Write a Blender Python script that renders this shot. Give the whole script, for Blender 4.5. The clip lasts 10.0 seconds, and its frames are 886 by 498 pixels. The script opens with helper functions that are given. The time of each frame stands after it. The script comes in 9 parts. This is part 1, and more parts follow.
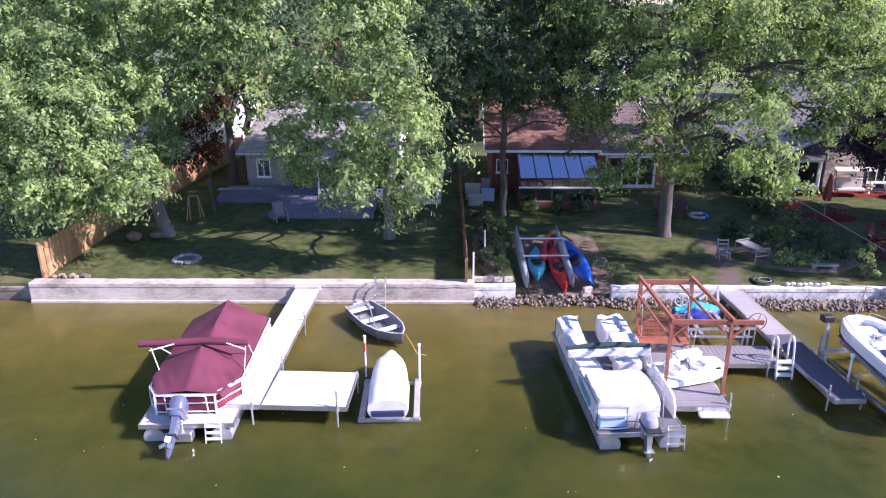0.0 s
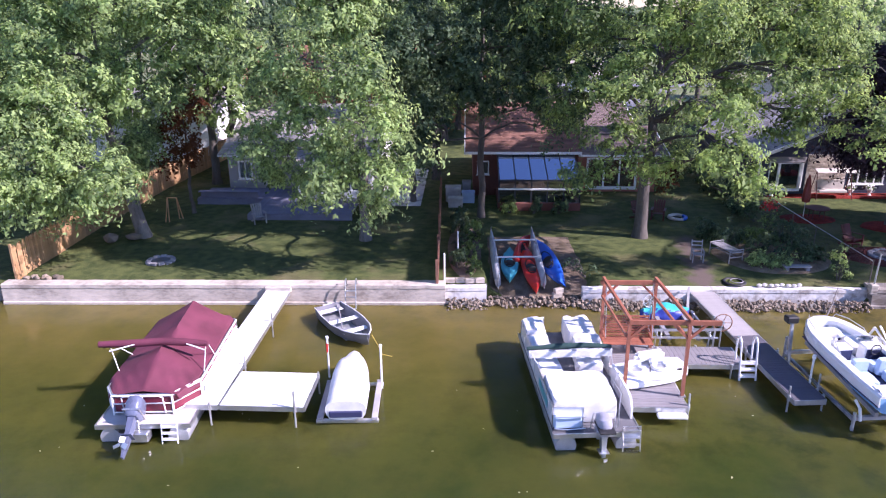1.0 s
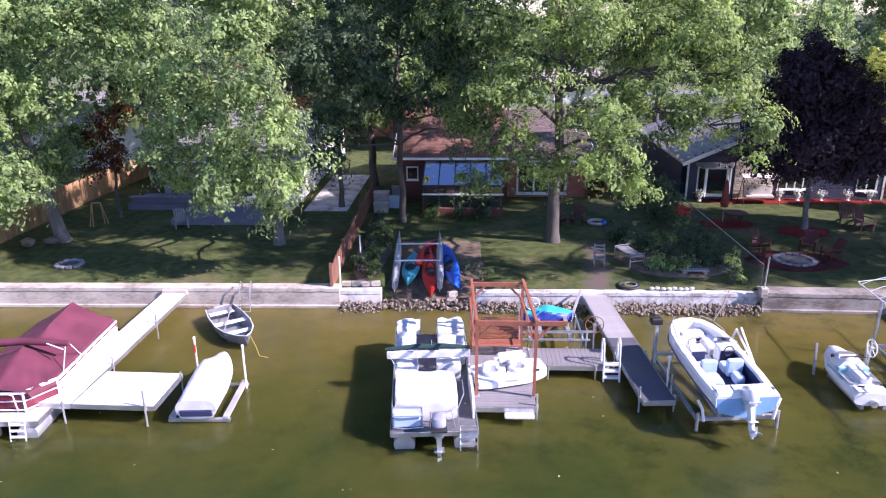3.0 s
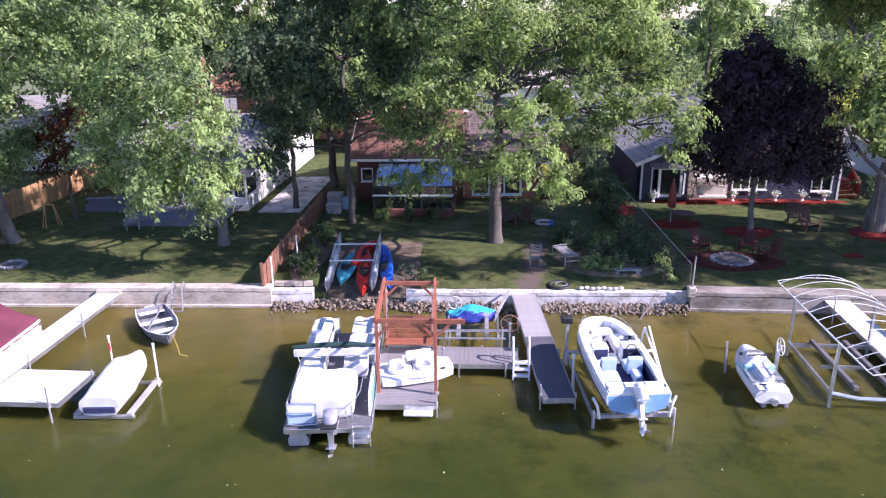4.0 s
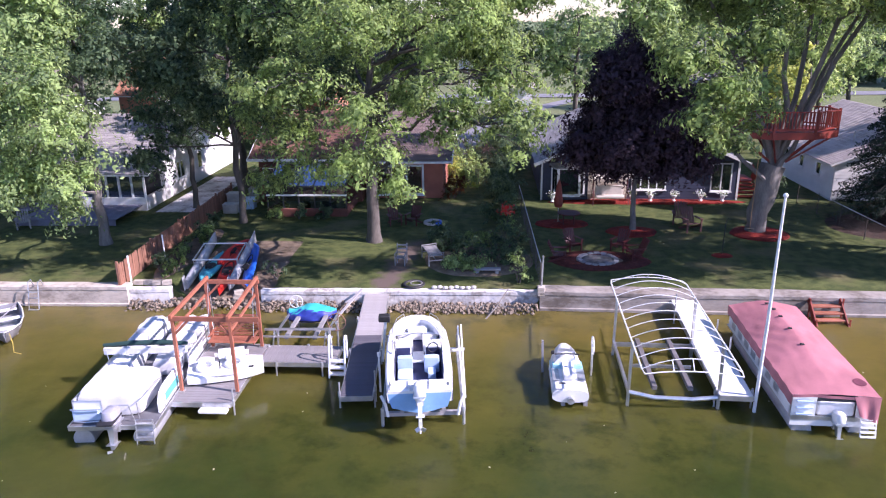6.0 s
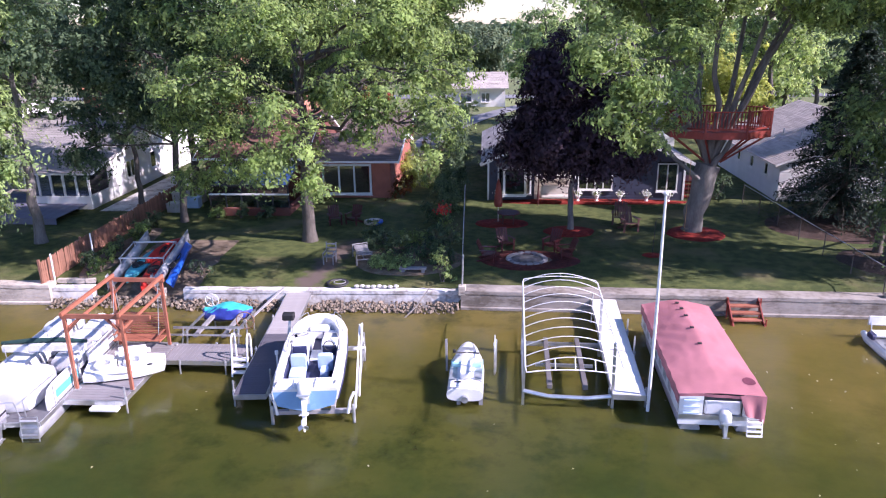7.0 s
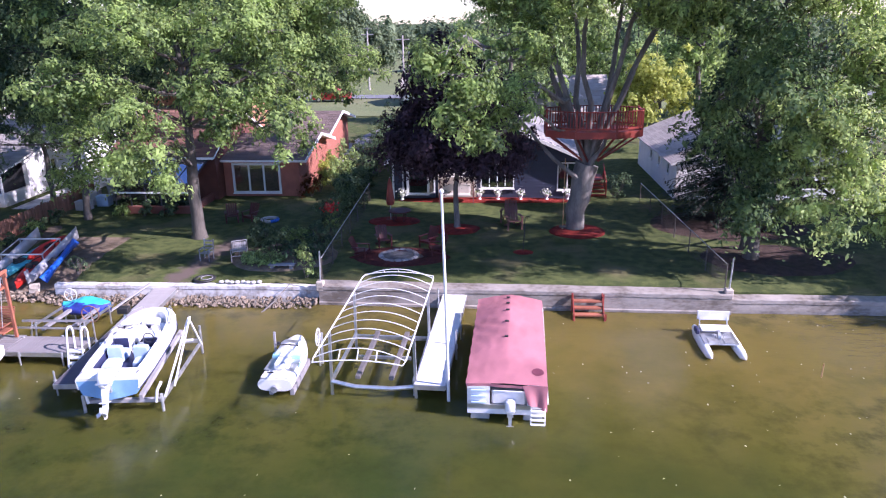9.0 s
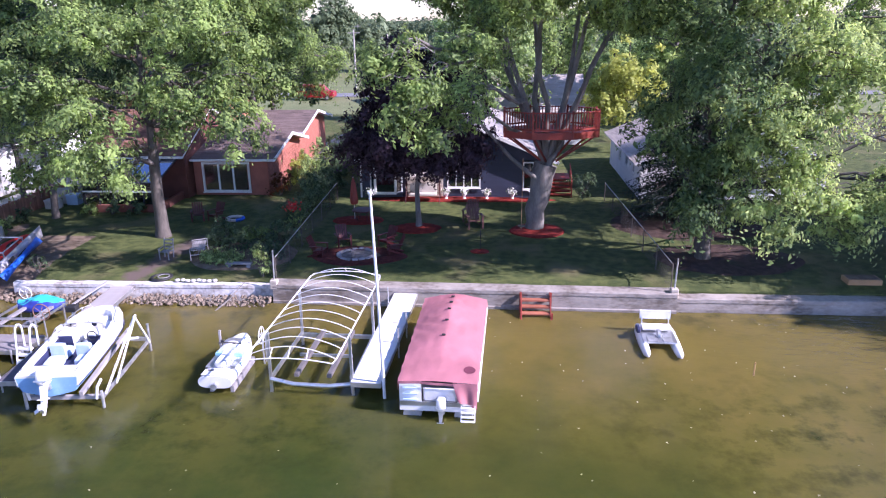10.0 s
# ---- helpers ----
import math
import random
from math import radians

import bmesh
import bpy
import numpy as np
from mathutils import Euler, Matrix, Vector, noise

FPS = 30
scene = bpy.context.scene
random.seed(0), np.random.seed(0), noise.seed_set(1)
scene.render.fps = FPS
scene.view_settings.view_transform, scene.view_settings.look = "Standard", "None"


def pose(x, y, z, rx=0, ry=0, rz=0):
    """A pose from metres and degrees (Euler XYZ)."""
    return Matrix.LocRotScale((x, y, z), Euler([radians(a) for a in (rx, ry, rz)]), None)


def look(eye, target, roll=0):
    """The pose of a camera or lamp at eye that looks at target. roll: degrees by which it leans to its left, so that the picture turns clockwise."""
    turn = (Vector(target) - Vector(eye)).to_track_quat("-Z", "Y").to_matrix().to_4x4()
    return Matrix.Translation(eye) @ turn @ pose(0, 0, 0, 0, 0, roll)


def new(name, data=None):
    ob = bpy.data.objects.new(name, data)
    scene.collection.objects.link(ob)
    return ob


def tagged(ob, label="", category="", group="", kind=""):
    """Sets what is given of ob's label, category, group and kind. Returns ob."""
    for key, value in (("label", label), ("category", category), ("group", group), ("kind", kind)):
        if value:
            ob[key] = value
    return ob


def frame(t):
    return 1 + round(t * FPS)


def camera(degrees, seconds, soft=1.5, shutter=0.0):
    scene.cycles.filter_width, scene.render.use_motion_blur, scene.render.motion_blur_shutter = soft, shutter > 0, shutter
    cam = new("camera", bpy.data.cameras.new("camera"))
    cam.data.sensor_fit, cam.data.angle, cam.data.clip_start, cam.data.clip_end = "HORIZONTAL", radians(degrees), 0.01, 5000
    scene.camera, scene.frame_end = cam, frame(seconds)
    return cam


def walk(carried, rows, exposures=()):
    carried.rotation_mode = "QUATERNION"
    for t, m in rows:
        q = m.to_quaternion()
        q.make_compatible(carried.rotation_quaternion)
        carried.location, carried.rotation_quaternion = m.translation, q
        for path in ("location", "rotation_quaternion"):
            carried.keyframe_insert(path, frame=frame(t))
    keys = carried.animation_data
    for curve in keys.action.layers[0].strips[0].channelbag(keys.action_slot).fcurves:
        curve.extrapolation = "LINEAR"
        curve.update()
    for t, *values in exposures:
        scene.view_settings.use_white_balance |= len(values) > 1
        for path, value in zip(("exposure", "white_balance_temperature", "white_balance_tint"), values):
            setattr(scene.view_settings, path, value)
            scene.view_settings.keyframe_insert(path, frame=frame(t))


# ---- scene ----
cam = camera(64.0, 10.0, soft=1.15)
PATH = [
    (0, (1.956, -0.64, 12.164), (1.903, 1.246, 11.501), -0.2),
    (0.5, (2.588, -0.63, 12.145), (2.529, 1.257, 11.485), -0.3),
    (1, (3.324, -0.63, 12.093), (3.262, 1.258, 11.438), -0.3),
    (1.5, (4.194, -0.665, 12.08), (4.13, 1.225, 11.429), -0.4),
    (2, (5.271, -0.702, 12.004), (5.204, 1.191, 11.363), -0.4),
    (2.5, (6.598, -0.737, 11.966), (6.525, 1.158, 11.33), -0.4),
    (4, (11.523, -0.838, 11.801), (11.414, 1.06, 11.179), -0.8),
    (4.5, (13.079, -0.837, 11.757), (12.965, 1.061, 11.137), -0.9),
    (5, (14.717, -0.777, 11.733), (14.597, 1.121, 11.114), -0.9),
    (5.5, (16.35, -0.73, 11.746), (16.228, 1.167, 11.125), -0.9),
    (7, (21.205, -0.392, 11.53), (21.086, 1.507, 10.914), -0.7),
    (7.5, (22.912, -0.51, 11.602), (22.787, 1.388, 10.983), -0.8),
    (8, (24.536, -0.603, 11.628), (24.407, 1.294, 11.007), -0.8),
    (8.5, (26.041, -0.706, 11.626), (25.911, 1.191, 11.006), -0.8),
    (9, (27.519, -0.852, 11.617), (27.385, 1.045, 10.999), -0.8),
    (9.5, (28.726, -0.968, 11.741), (28.593, 0.928, 11.118), -0.8),
    (10, (29.604, -1.086, 11.819), (29.471, 0.809, 11.193), -0.7),
]
walk(cam, [(t, look(eye, target, roll)) for t, eye, target, roll in PATH], [(0, 1.08, 5820, 40), (7, 1.05, 5890, 38), (10, 1.14, 5660, 40)])

# ---- world, sun, exposure ----
SUN_AZ, SUN_EL = radians(-14), radians(36)          # azimuth from +x towards +y
to_sun = Vector((math.cos(SUN_EL) * math.cos(SUN_AZ), math.cos(SUN_EL) * math.sin(SUN_AZ), math.sin(SUN_EL)))
world = bpy.data.worlds.new("sky")
scene.world = world
world.use_nodes = True
wn = world.node_tree
sky = wn.nodes.new("ShaderNodeTexSky")
sky.sky_type, sky.sun_disc = "NISHITA", False
sky.sun_elevation, sky.sun_rotation = SUN_EL, radians(90) - SUN_AZ
sky.air_density, sky.dust_density, sky.ozone_density = 1.15, 0.1, 5.5
wn.links.new(sky.outputs[0], wn.nodes["Background"].inputs[0])
wn.nodes["Background"].inputs[1].default_value = 0.103
sun = new("sun", bpy.data.lights.new("sun", "SUN"))
sun.data.energy, sun.data.angle, sun.data.color = 4.9, radians(0.7), (1.0, 0.935, 0.83)
sun.matrix_world = look(to_sun * 200, (0, 0, 0))

# ---- materials ----
def mat(name, base, rough=0.6, metal=0.0, vary=0.12, scale=3.0, fine=40.0, bump=0.0, second=None, spots=0.5, island=0.0, per_object=0.0, spec=0.5, stretch=None):
    """A procedural surface: base colour varied at two scales, roughness broken up, fine relief; second: a stain colour."""
    m = bpy.data.materials.new(name)
    m.use_nodes = True
    t = m.node_tree
    p = t.nodes["Principled BSDF"]
    p.inputs["Metallic"].default_value = metal
    p.inputs["Specular IOR Level"].default_value = spec
    co = t.nodes.new("ShaderNodeTexCoord")
    src = co.outputs["Object"]
    if stretch:
        mp = t.nodes.new("ShaderNodeMapping")
        mp.inputs["Scale"].default_value = stretch
        t.links.new(src, mp.inputs["Vector"])
        src = mp.outputs[0]
    n1 = t.nodes.new("ShaderNodeTexNoise")
    n1.inputs["Scale"].default_value, n1.inputs["Detail"].default_value = scale, 5
    n2 = t.nodes.new("ShaderNodeTexNoise")
    n2.inputs["Scale"].default_value, n2.inputs["Detail"].default_value = fine, 3
    for n in (n1, n2):
        t.links.new(src, n.inputs["Vector"])
    add = t.nodes.new("ShaderNodeMath")
    add.operation = "MULTIPLY_ADD"
    add.inputs[1].default_value = 0.45
    t.links.new(n2.outputs[0], add.inputs[0])
    t.links.new(n1.outputs[0], add.inputs[2])
    last = add.outputs[0]
    centre = 0.72
    if island or per_object:
        if island:
            g = t.nodes.new("ShaderNodeNewGeometry").outputs["Random Per Island"]
        else:
            g = t.nodes.new("ShaderNodeObjectInfo").outputs["Random"]
        ad = t.nodes.new("ShaderNodeMath")
        ad.operation = "MULTIPLY_ADD"
        ad.inputs[1].default_value = island or per_object
        t.links.new(g, ad.inputs[0])
        t.links.new(last, ad.inputs[2])
        last = ad.outputs[0]
        centre += 0.5 * (island or per_object)
    half = 0.30 + 0.5 * (island or per_object)
    rng = t.nodes.new("ShaderNodeMapRange")
    rng.inputs["From Min"].default_value, rng.inputs["From Max"].default_value = centre - half, centre + half
    t.links.new(last, rng.inputs["Value"])
    ramp = t.nodes.new("ShaderNodeValToRGB")
    lo = [max(0.0, c * (1 - 2.2 * vary)) for c in base]
    hi = [min(1.0, c * (1 + 2.2 * vary)) for c in base]
    ramp.color_ramp.elements[0].color, ramp.color_ramp.elements[1].color = (*lo, 1), (*hi, 1)
    e = ramp.color_ramp.elements.new(0.5)
    e.color = (*base, 1)
    if second:
        ramp.color_ramp.elements[0].color = (*second, 1)
        ramp.color_ramp.elements[0].position = 0.18 * spots
    t.links.new(rng.outputs[0], ramp.inputs[0])
    t.links.new(ramp.outputs[0], p.inputs["Base Color"])
    rr = t.nodes.new("ShaderNodeMapRange")
    rr.inputs["To Min"].default_value, rr.inputs["To Max"].default_value = max(0.02, rough - 0.12), min(1.0, rough + 0.12)
    t.links.new(n1.outputs[0], rr.inputs["Value"])
    t.links.new(rr.outputs[0], p.inputs["Roughness"])
    if bump:
        b = t.nodes.new("ShaderNodeBump")
        b.inputs["Strength"].default_value, b.inputs["Distance"].default_value = min(1.0, bump), 0.02
        t.links.new(n2.outputs[0], b.inputs["Height"])
        t.links.new(b.outputs[0], p.inputs["Normal"])
    return m


def leaf_mat(name, dark, light, glow=0.46, rough=0.5):
    """Leaves: each one its own shade, gloss on the face, light coming through."""
    m = bpy.data.materials.new(name)
    m.use_nodes = True
    t = m.node_tree
    p = t.nodes["Principled BSDF"]
    g = t.nodes.new("ShaderNodeNewGeometry")
    co = t.nodes.new("ShaderNodeTexCoord")
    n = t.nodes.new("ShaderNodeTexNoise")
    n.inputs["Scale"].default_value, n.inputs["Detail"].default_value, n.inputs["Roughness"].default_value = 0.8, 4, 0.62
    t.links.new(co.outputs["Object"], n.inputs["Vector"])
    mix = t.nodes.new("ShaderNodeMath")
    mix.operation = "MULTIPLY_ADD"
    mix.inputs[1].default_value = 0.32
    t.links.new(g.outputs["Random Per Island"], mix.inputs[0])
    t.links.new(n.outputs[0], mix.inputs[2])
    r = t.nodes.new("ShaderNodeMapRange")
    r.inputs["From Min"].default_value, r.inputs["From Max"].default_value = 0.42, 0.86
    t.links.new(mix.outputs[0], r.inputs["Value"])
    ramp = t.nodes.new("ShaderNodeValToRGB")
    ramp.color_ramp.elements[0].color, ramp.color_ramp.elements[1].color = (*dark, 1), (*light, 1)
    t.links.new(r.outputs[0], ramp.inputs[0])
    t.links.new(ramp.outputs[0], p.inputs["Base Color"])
    p.inputs["Roughness"].default_value = rough
    p.inputs["Specular IOR Level"].default_value = 0.14
    tr = t.nodes.new("ShaderNodeBsdfTranslucent")
    hue = t.nodes.new("ShaderNodeHueSaturation")
    hue.inputs["Hue"].default_value, hue.inputs["Value"].default_value = 0.485, 1.5
    t.links.new(ramp.outputs[0], hue.inputs["Color"])
    t.links.new(hue.outputs[0], tr.inputs[0])
    ms = t.nodes.new("ShaderNodeMixShader")
    ms.inputs[0].default_value = glow
    t.links.new(p.outputs[0], ms.inputs[1])
    t.links.new(tr.outputs[0], ms.inputs[2])
    t.links.new(ms.outputs[0], t.nodes["Material Output"].inputs[0])
    return m


def glass_mat(name, tint=(0.75, 0.82, 0.85), see=0.75):
    m = bpy.data.materials.new(name)
    m.use_nodes = True
    t = m.node_tree
    t.nodes.remove(t.nodes["Principled BSDF"])
    gl = t.nodes.new("ShaderNodeBsdfGlossy")
    gl.inputs["Roughness"].default_value = 0.03
    tr = t.nodes.new("ShaderNodeBsdfTransparent")
    tr.inputs[0].default_value = (*tint, 1)
    fr = t.nodes.new("ShaderNodeFresnel")
    fr.inputs[0].default_value = 1.5
    ad = t.nodes.new("ShaderNodeMath")
    ad.operation, ad.use_clamp = "ADD", True
    ad.inputs[1].default_value = 1.0 - see - 0.04
    t.links.new(fr.outputs[0], ad.inputs[0])
    ms = t.nodes.new("ShaderNodeMixShader")
    t.links.new(ad.outputs[0], ms.inputs[0])
    t.links.new(tr.outputs[0], ms.inputs[1])
    t.links.new(gl.outputs[0], ms.inputs[2])
    t.links.new(ms.outputs[0], t.nodes["Material Output"].inputs[0])
    return m


def water_mat():
    """Murky lake water: a rippled glossy skin over green-brown, partly clear water."""
    m = bpy.data.materials.new("lake_water")
    m.use_nodes = True
    t = m.node_tree
    t.nodes.remove(t.nodes["Principled BSDF"])
    co = t.nodes.new("ShaderNodeTexCoord")
    mp = t.nodes.new("ShaderNodeMapping")
    mp.inputs["Scale"].default_value = (1.0, 2.2, 1.0)
    t.links.new(co.outputs["Object"], mp.inputs[0])
    n1 = t.nodes.new("ShaderNodeTexNoise")
    n1.inputs["Scale"].default_value, n1.inputs["Detail"].default_value = 1.3, 4
    n2 = t.nodes.new("ShaderNodeTexNoise")
    n2.inputs["Scale"].default_value, n2.inputs["Detail"].default_value = 6.0, 3
    for n in (n1, n2):
        t.links.new(mp.outputs[0], n.inputs["Vector"])
    ad = t.nodes.new("ShaderNodeMath")
    ad.operation = "MULTIPLY_ADD"
    ad.inputs[1].default_value = 0.25
    t.links.new(n2.outputs[0], ad.inputs[0])
    t.links.new(n1.outputs[0], ad.inputs[2])
    gust = t.nodes.new("ShaderNodeTexNoise")
    gust.inputs["Scale"].default_value, gust.inputs["Detail"].default_value = 0.055, 2
    t.links.new(co.outputs["Object"], gust.inputs["Vector"])
    calm = t.nodes.new("ShaderNodeMapRange")
    calm.inputs["From Min"].default_value, calm.inputs["From Max"].default_value = 0.42, 0.62
    calm.inputs["To Min"].default_value, calm.inputs["To Max"].default_value = 0.26, 0.9
    t.links.new(gust.outputs[0], calm.inputs["Value"])
    place = t.nodes.new("ShaderNodeSeparateXYZ")
    t.links.new(co.outputs["Object"], place.inputs[0])
    breeze = t.nodes.new("ShaderNodeMapRange")
    breeze.inputs["From Min"].default_value, breeze.inputs["From Max"].default_value = 37.0, 44.0
    breeze.inputs["To Min"].default_value, breeze.inputs["To Max"].default_value = 1.0, 4.5
    t.links.new(place.outputs["X"], breeze.inputs["Value"])
    wind = t.nodes.new("ShaderNodeMath")
    wind.operation = "MULTIPLY"
    t.links.new(calm.outputs[0], wind.inputs[0])
    t.links.new(breeze.outputs[0], wind.inputs[1])
    swell = t.nodes.new("ShaderNodeMath")
    swell.operation = "MULTIPLY"
    t.links.new(ad.outputs[0], swell.inputs[0])
    t.links.new(wind.outputs[0], swell.inputs[1])
    b = t.nodes.new("ShaderNodeBump")
    b.inputs["Strength"].default_value, b.inputs["Distance"].default_value = 0.6, 0.06
    t.links.new(swell.outputs[0], b.inputs["Height"])
    gl = t.nodes.new("ShaderNodeBsdfGlossy")
    gl.inputs["Roughness"].default_value = 0.04
    t.links.new(b.outputs[0], gl.inputs["Normal"])
    clear = t.nodes.new("ShaderNodeBsdfTransparent")
    clear.inputs[0].default_value = (0.8, 0.82, 0.58, 1)
    silt = t.nodes.new("ShaderNodeSubsurfaceScattering")
    silt.falloff = "BURLEY"
    silt.inputs["Scale"].default_value = 0.42
    silt.inputs["Radius"].default_value = (1.0, 1.0, 0.6)
    sep = t.nodes.new("ShaderNodeSeparateXYZ")
    t.links.new(co.outputs["Object"], sep.inputs[0])
    n3 = t.nodes.new("ShaderNodeTexNoise")
    n3.inputs["Scale"].default_value, n3.inputs["Detail"].default_value, n3.inputs["Roughness"].default_value = 0.22, 8, 0.62
    t.links.new(co.outputs["Object"], n3.inputs["Vector"])
    sh = t.nodes.new("ShaderNodeMath")
    sh.operation = "MULTIPLY_ADD"
    sh.inputs[1].default_value = 17.0
    t.links.new(n3.outputs[0], sh.inputs[0])
    t.links.new(sep.outputs["Y"], sh.inputs[2])
    far_near = t.nodes.new("ShaderNodeMapRange")
    far_near.inputs["From Min"].default_value, far_near.inputs["From Max"].default_value = 21.0, 35.0
    sand = t.nodes.new("ShaderNodeMapRange")
    sand.inputs["From Min"].default_value, sand.inputs["From Max"].default_value = 25.0, 40.0
    sand.inputs["To Min"].default_value, sand.inputs["To Max"].default_value = 0.0, 6.0
    t.links.new(sep.outputs["X"], sand.inputs["Value"])
    shoal = t.nodes.new("ShaderNodeMath")
    t.links.new(sh.outputs[0], shoal.inputs[0])
    t.links.new(sand.outputs[0], shoal.inputs[1])
    t.links.new(shoal.outputs[0], far_near.inputs["Value"])
    tone = t.nodes.new("ShaderNodeValToRGB")
    tone.color_ramp.elements[0].color, tone.color_ramp.elements[1].color = (0.036, 0.053, 0.013, 1), (0.165, 0.132, 0.036, 1)
    e = tone.color_ramp.elements.new(0.55)
    e.color = (0.092, 0.088, 0.019, 1)
    t.links.new(far_near.outputs[0], tone.inputs[0])
    weed = t.nodes.new("ShaderNodeTexNoise")
    weed.inputs["Scale"].default_value, weed.inputs["Detail"].default_value, weed.inputs["Roughness"].default_value = 0.75, 7, 0.66
    t.links.new(co.outputs["Object"], weed.inputs["Vector"])
    belt = t.nodes.new("ShaderNodeValToRGB")
    for k, (pos, v) in enumerate(((0.0, 0.25), (0.4, 0.45), (0.55, 1.0), (0.72, 0.35), (0.85, 0.0))):
        e = belt.color_ramp.elements[0] if k == 0 else belt.color_ramp.elements.new(pos)
        e.position, e.color = pos, (v, v, v, 1)
    span = t.nodes.new("ShaderNodeMapRange")
    span.inputs["From Min"].default_value, span.inputs["From Max"].default_value = 5.0, 27.0
    t.links.new(sep.outputs["Y"], span.inputs["Value"])
    t.links.new(span.outputs[0], belt.inputs[0])
    clump = t.nodes.new("ShaderNodeMapRange")
    clump.inputs["From Min"].default_value, clump.inputs["From Max"].default_value = 0.47, 0.66
    t.links.new(weed.outputs[0], clump.inputs["Value"])
    reach = t.nodes.new("ShaderNodeValToRGB")
    for k, (pos, v) in enumerate(((0.0, 0.3), (0.45, 0.45), (0.6, 1.0), (0.72, 0.9), (0.85, 0.2))):
        e = reach.color_ramp.elements[0] if k == 0 else reach.color_ramp.elements.new(pos)
        e.position, e.color = pos, (v, v, v, 1)
    wide = t.nodes.new("ShaderNodeMapRange")
    wide.inputs["From Min"].default_value, wide.inputs["From Max"].default_value = -20.0, 40.0
    t.links.new(sep.outputs["X"], wide.inputs["Value"])
    t.links.new(wide.outputs[0], reach.inputs[0])
    both = t.nodes.new("ShaderNodeMath")
    both.operation = "MULTIPLY"
    t.links.new(belt.outputs[0], both.inputs[0])
    t.links.new(reach.outputs[0], both.inputs[1])
    beds = t.nodes.new("ShaderNodeMath")
    beds.operation = "MULTIPLY"
    t.links.new(clump.outputs[0], beds.inputs[0])
    t.links.new(both.outputs[0], beds.inputs[1])
    weedy = t.nodes.new("ShaderNodeMixRGB")
    t.links.new(beds.outputs[0], weedy.inputs[0])
    t.links.new(tone.outputs[0], weedy.inputs[1])
    weedy.inputs[2].default_value = (0.026, 0.034, 0.01, 1)
    t.links.new(weedy.outputs[0], silt.inputs["Color"])
    body = t.nodes.new("ShaderNodeMixShader")
    body.inputs[0].default_value = 0.78
    t.links.new(clear.outputs[0], body.inputs[1])
    t.links.new(silt.outputs[0], body.inputs[2])
    lw = t.nodes.new("ShaderNodeLayerWeight")
    lw.inputs["Blend"].default_value = 0.5
    t.links.new(b.outputs[0], lw.inputs["Normal"])
    pw = t.nodes.new("ShaderNodeMath")
    pw.operation = "POWER"
    pw.inputs[1].default_value = 5.0
    t.links.new(lw.outputs["Facing"], pw.inputs[0])
    fr = t.nodes.new("ShaderNodeMath")
    fr.operation = "MULTIPLY_ADD"
    fr.inputs[1].default_value, fr.inputs[2].default_value = 0.85, 0.02
    t.links.new(pw.outputs[0], fr.inputs[0])
    ms = t.nodes.new("ShaderNodeMixShader")
    t.links.new(fr.outputs[0], ms.inputs[0])
    t.links.new(body.outputs[0], ms.inputs[1])
    t.links.new(gl.outputs[0], ms.inputs[2])
    t.links.new(ms.outputs[0], t.nodes["Material Output"].inputs[0])
    return m


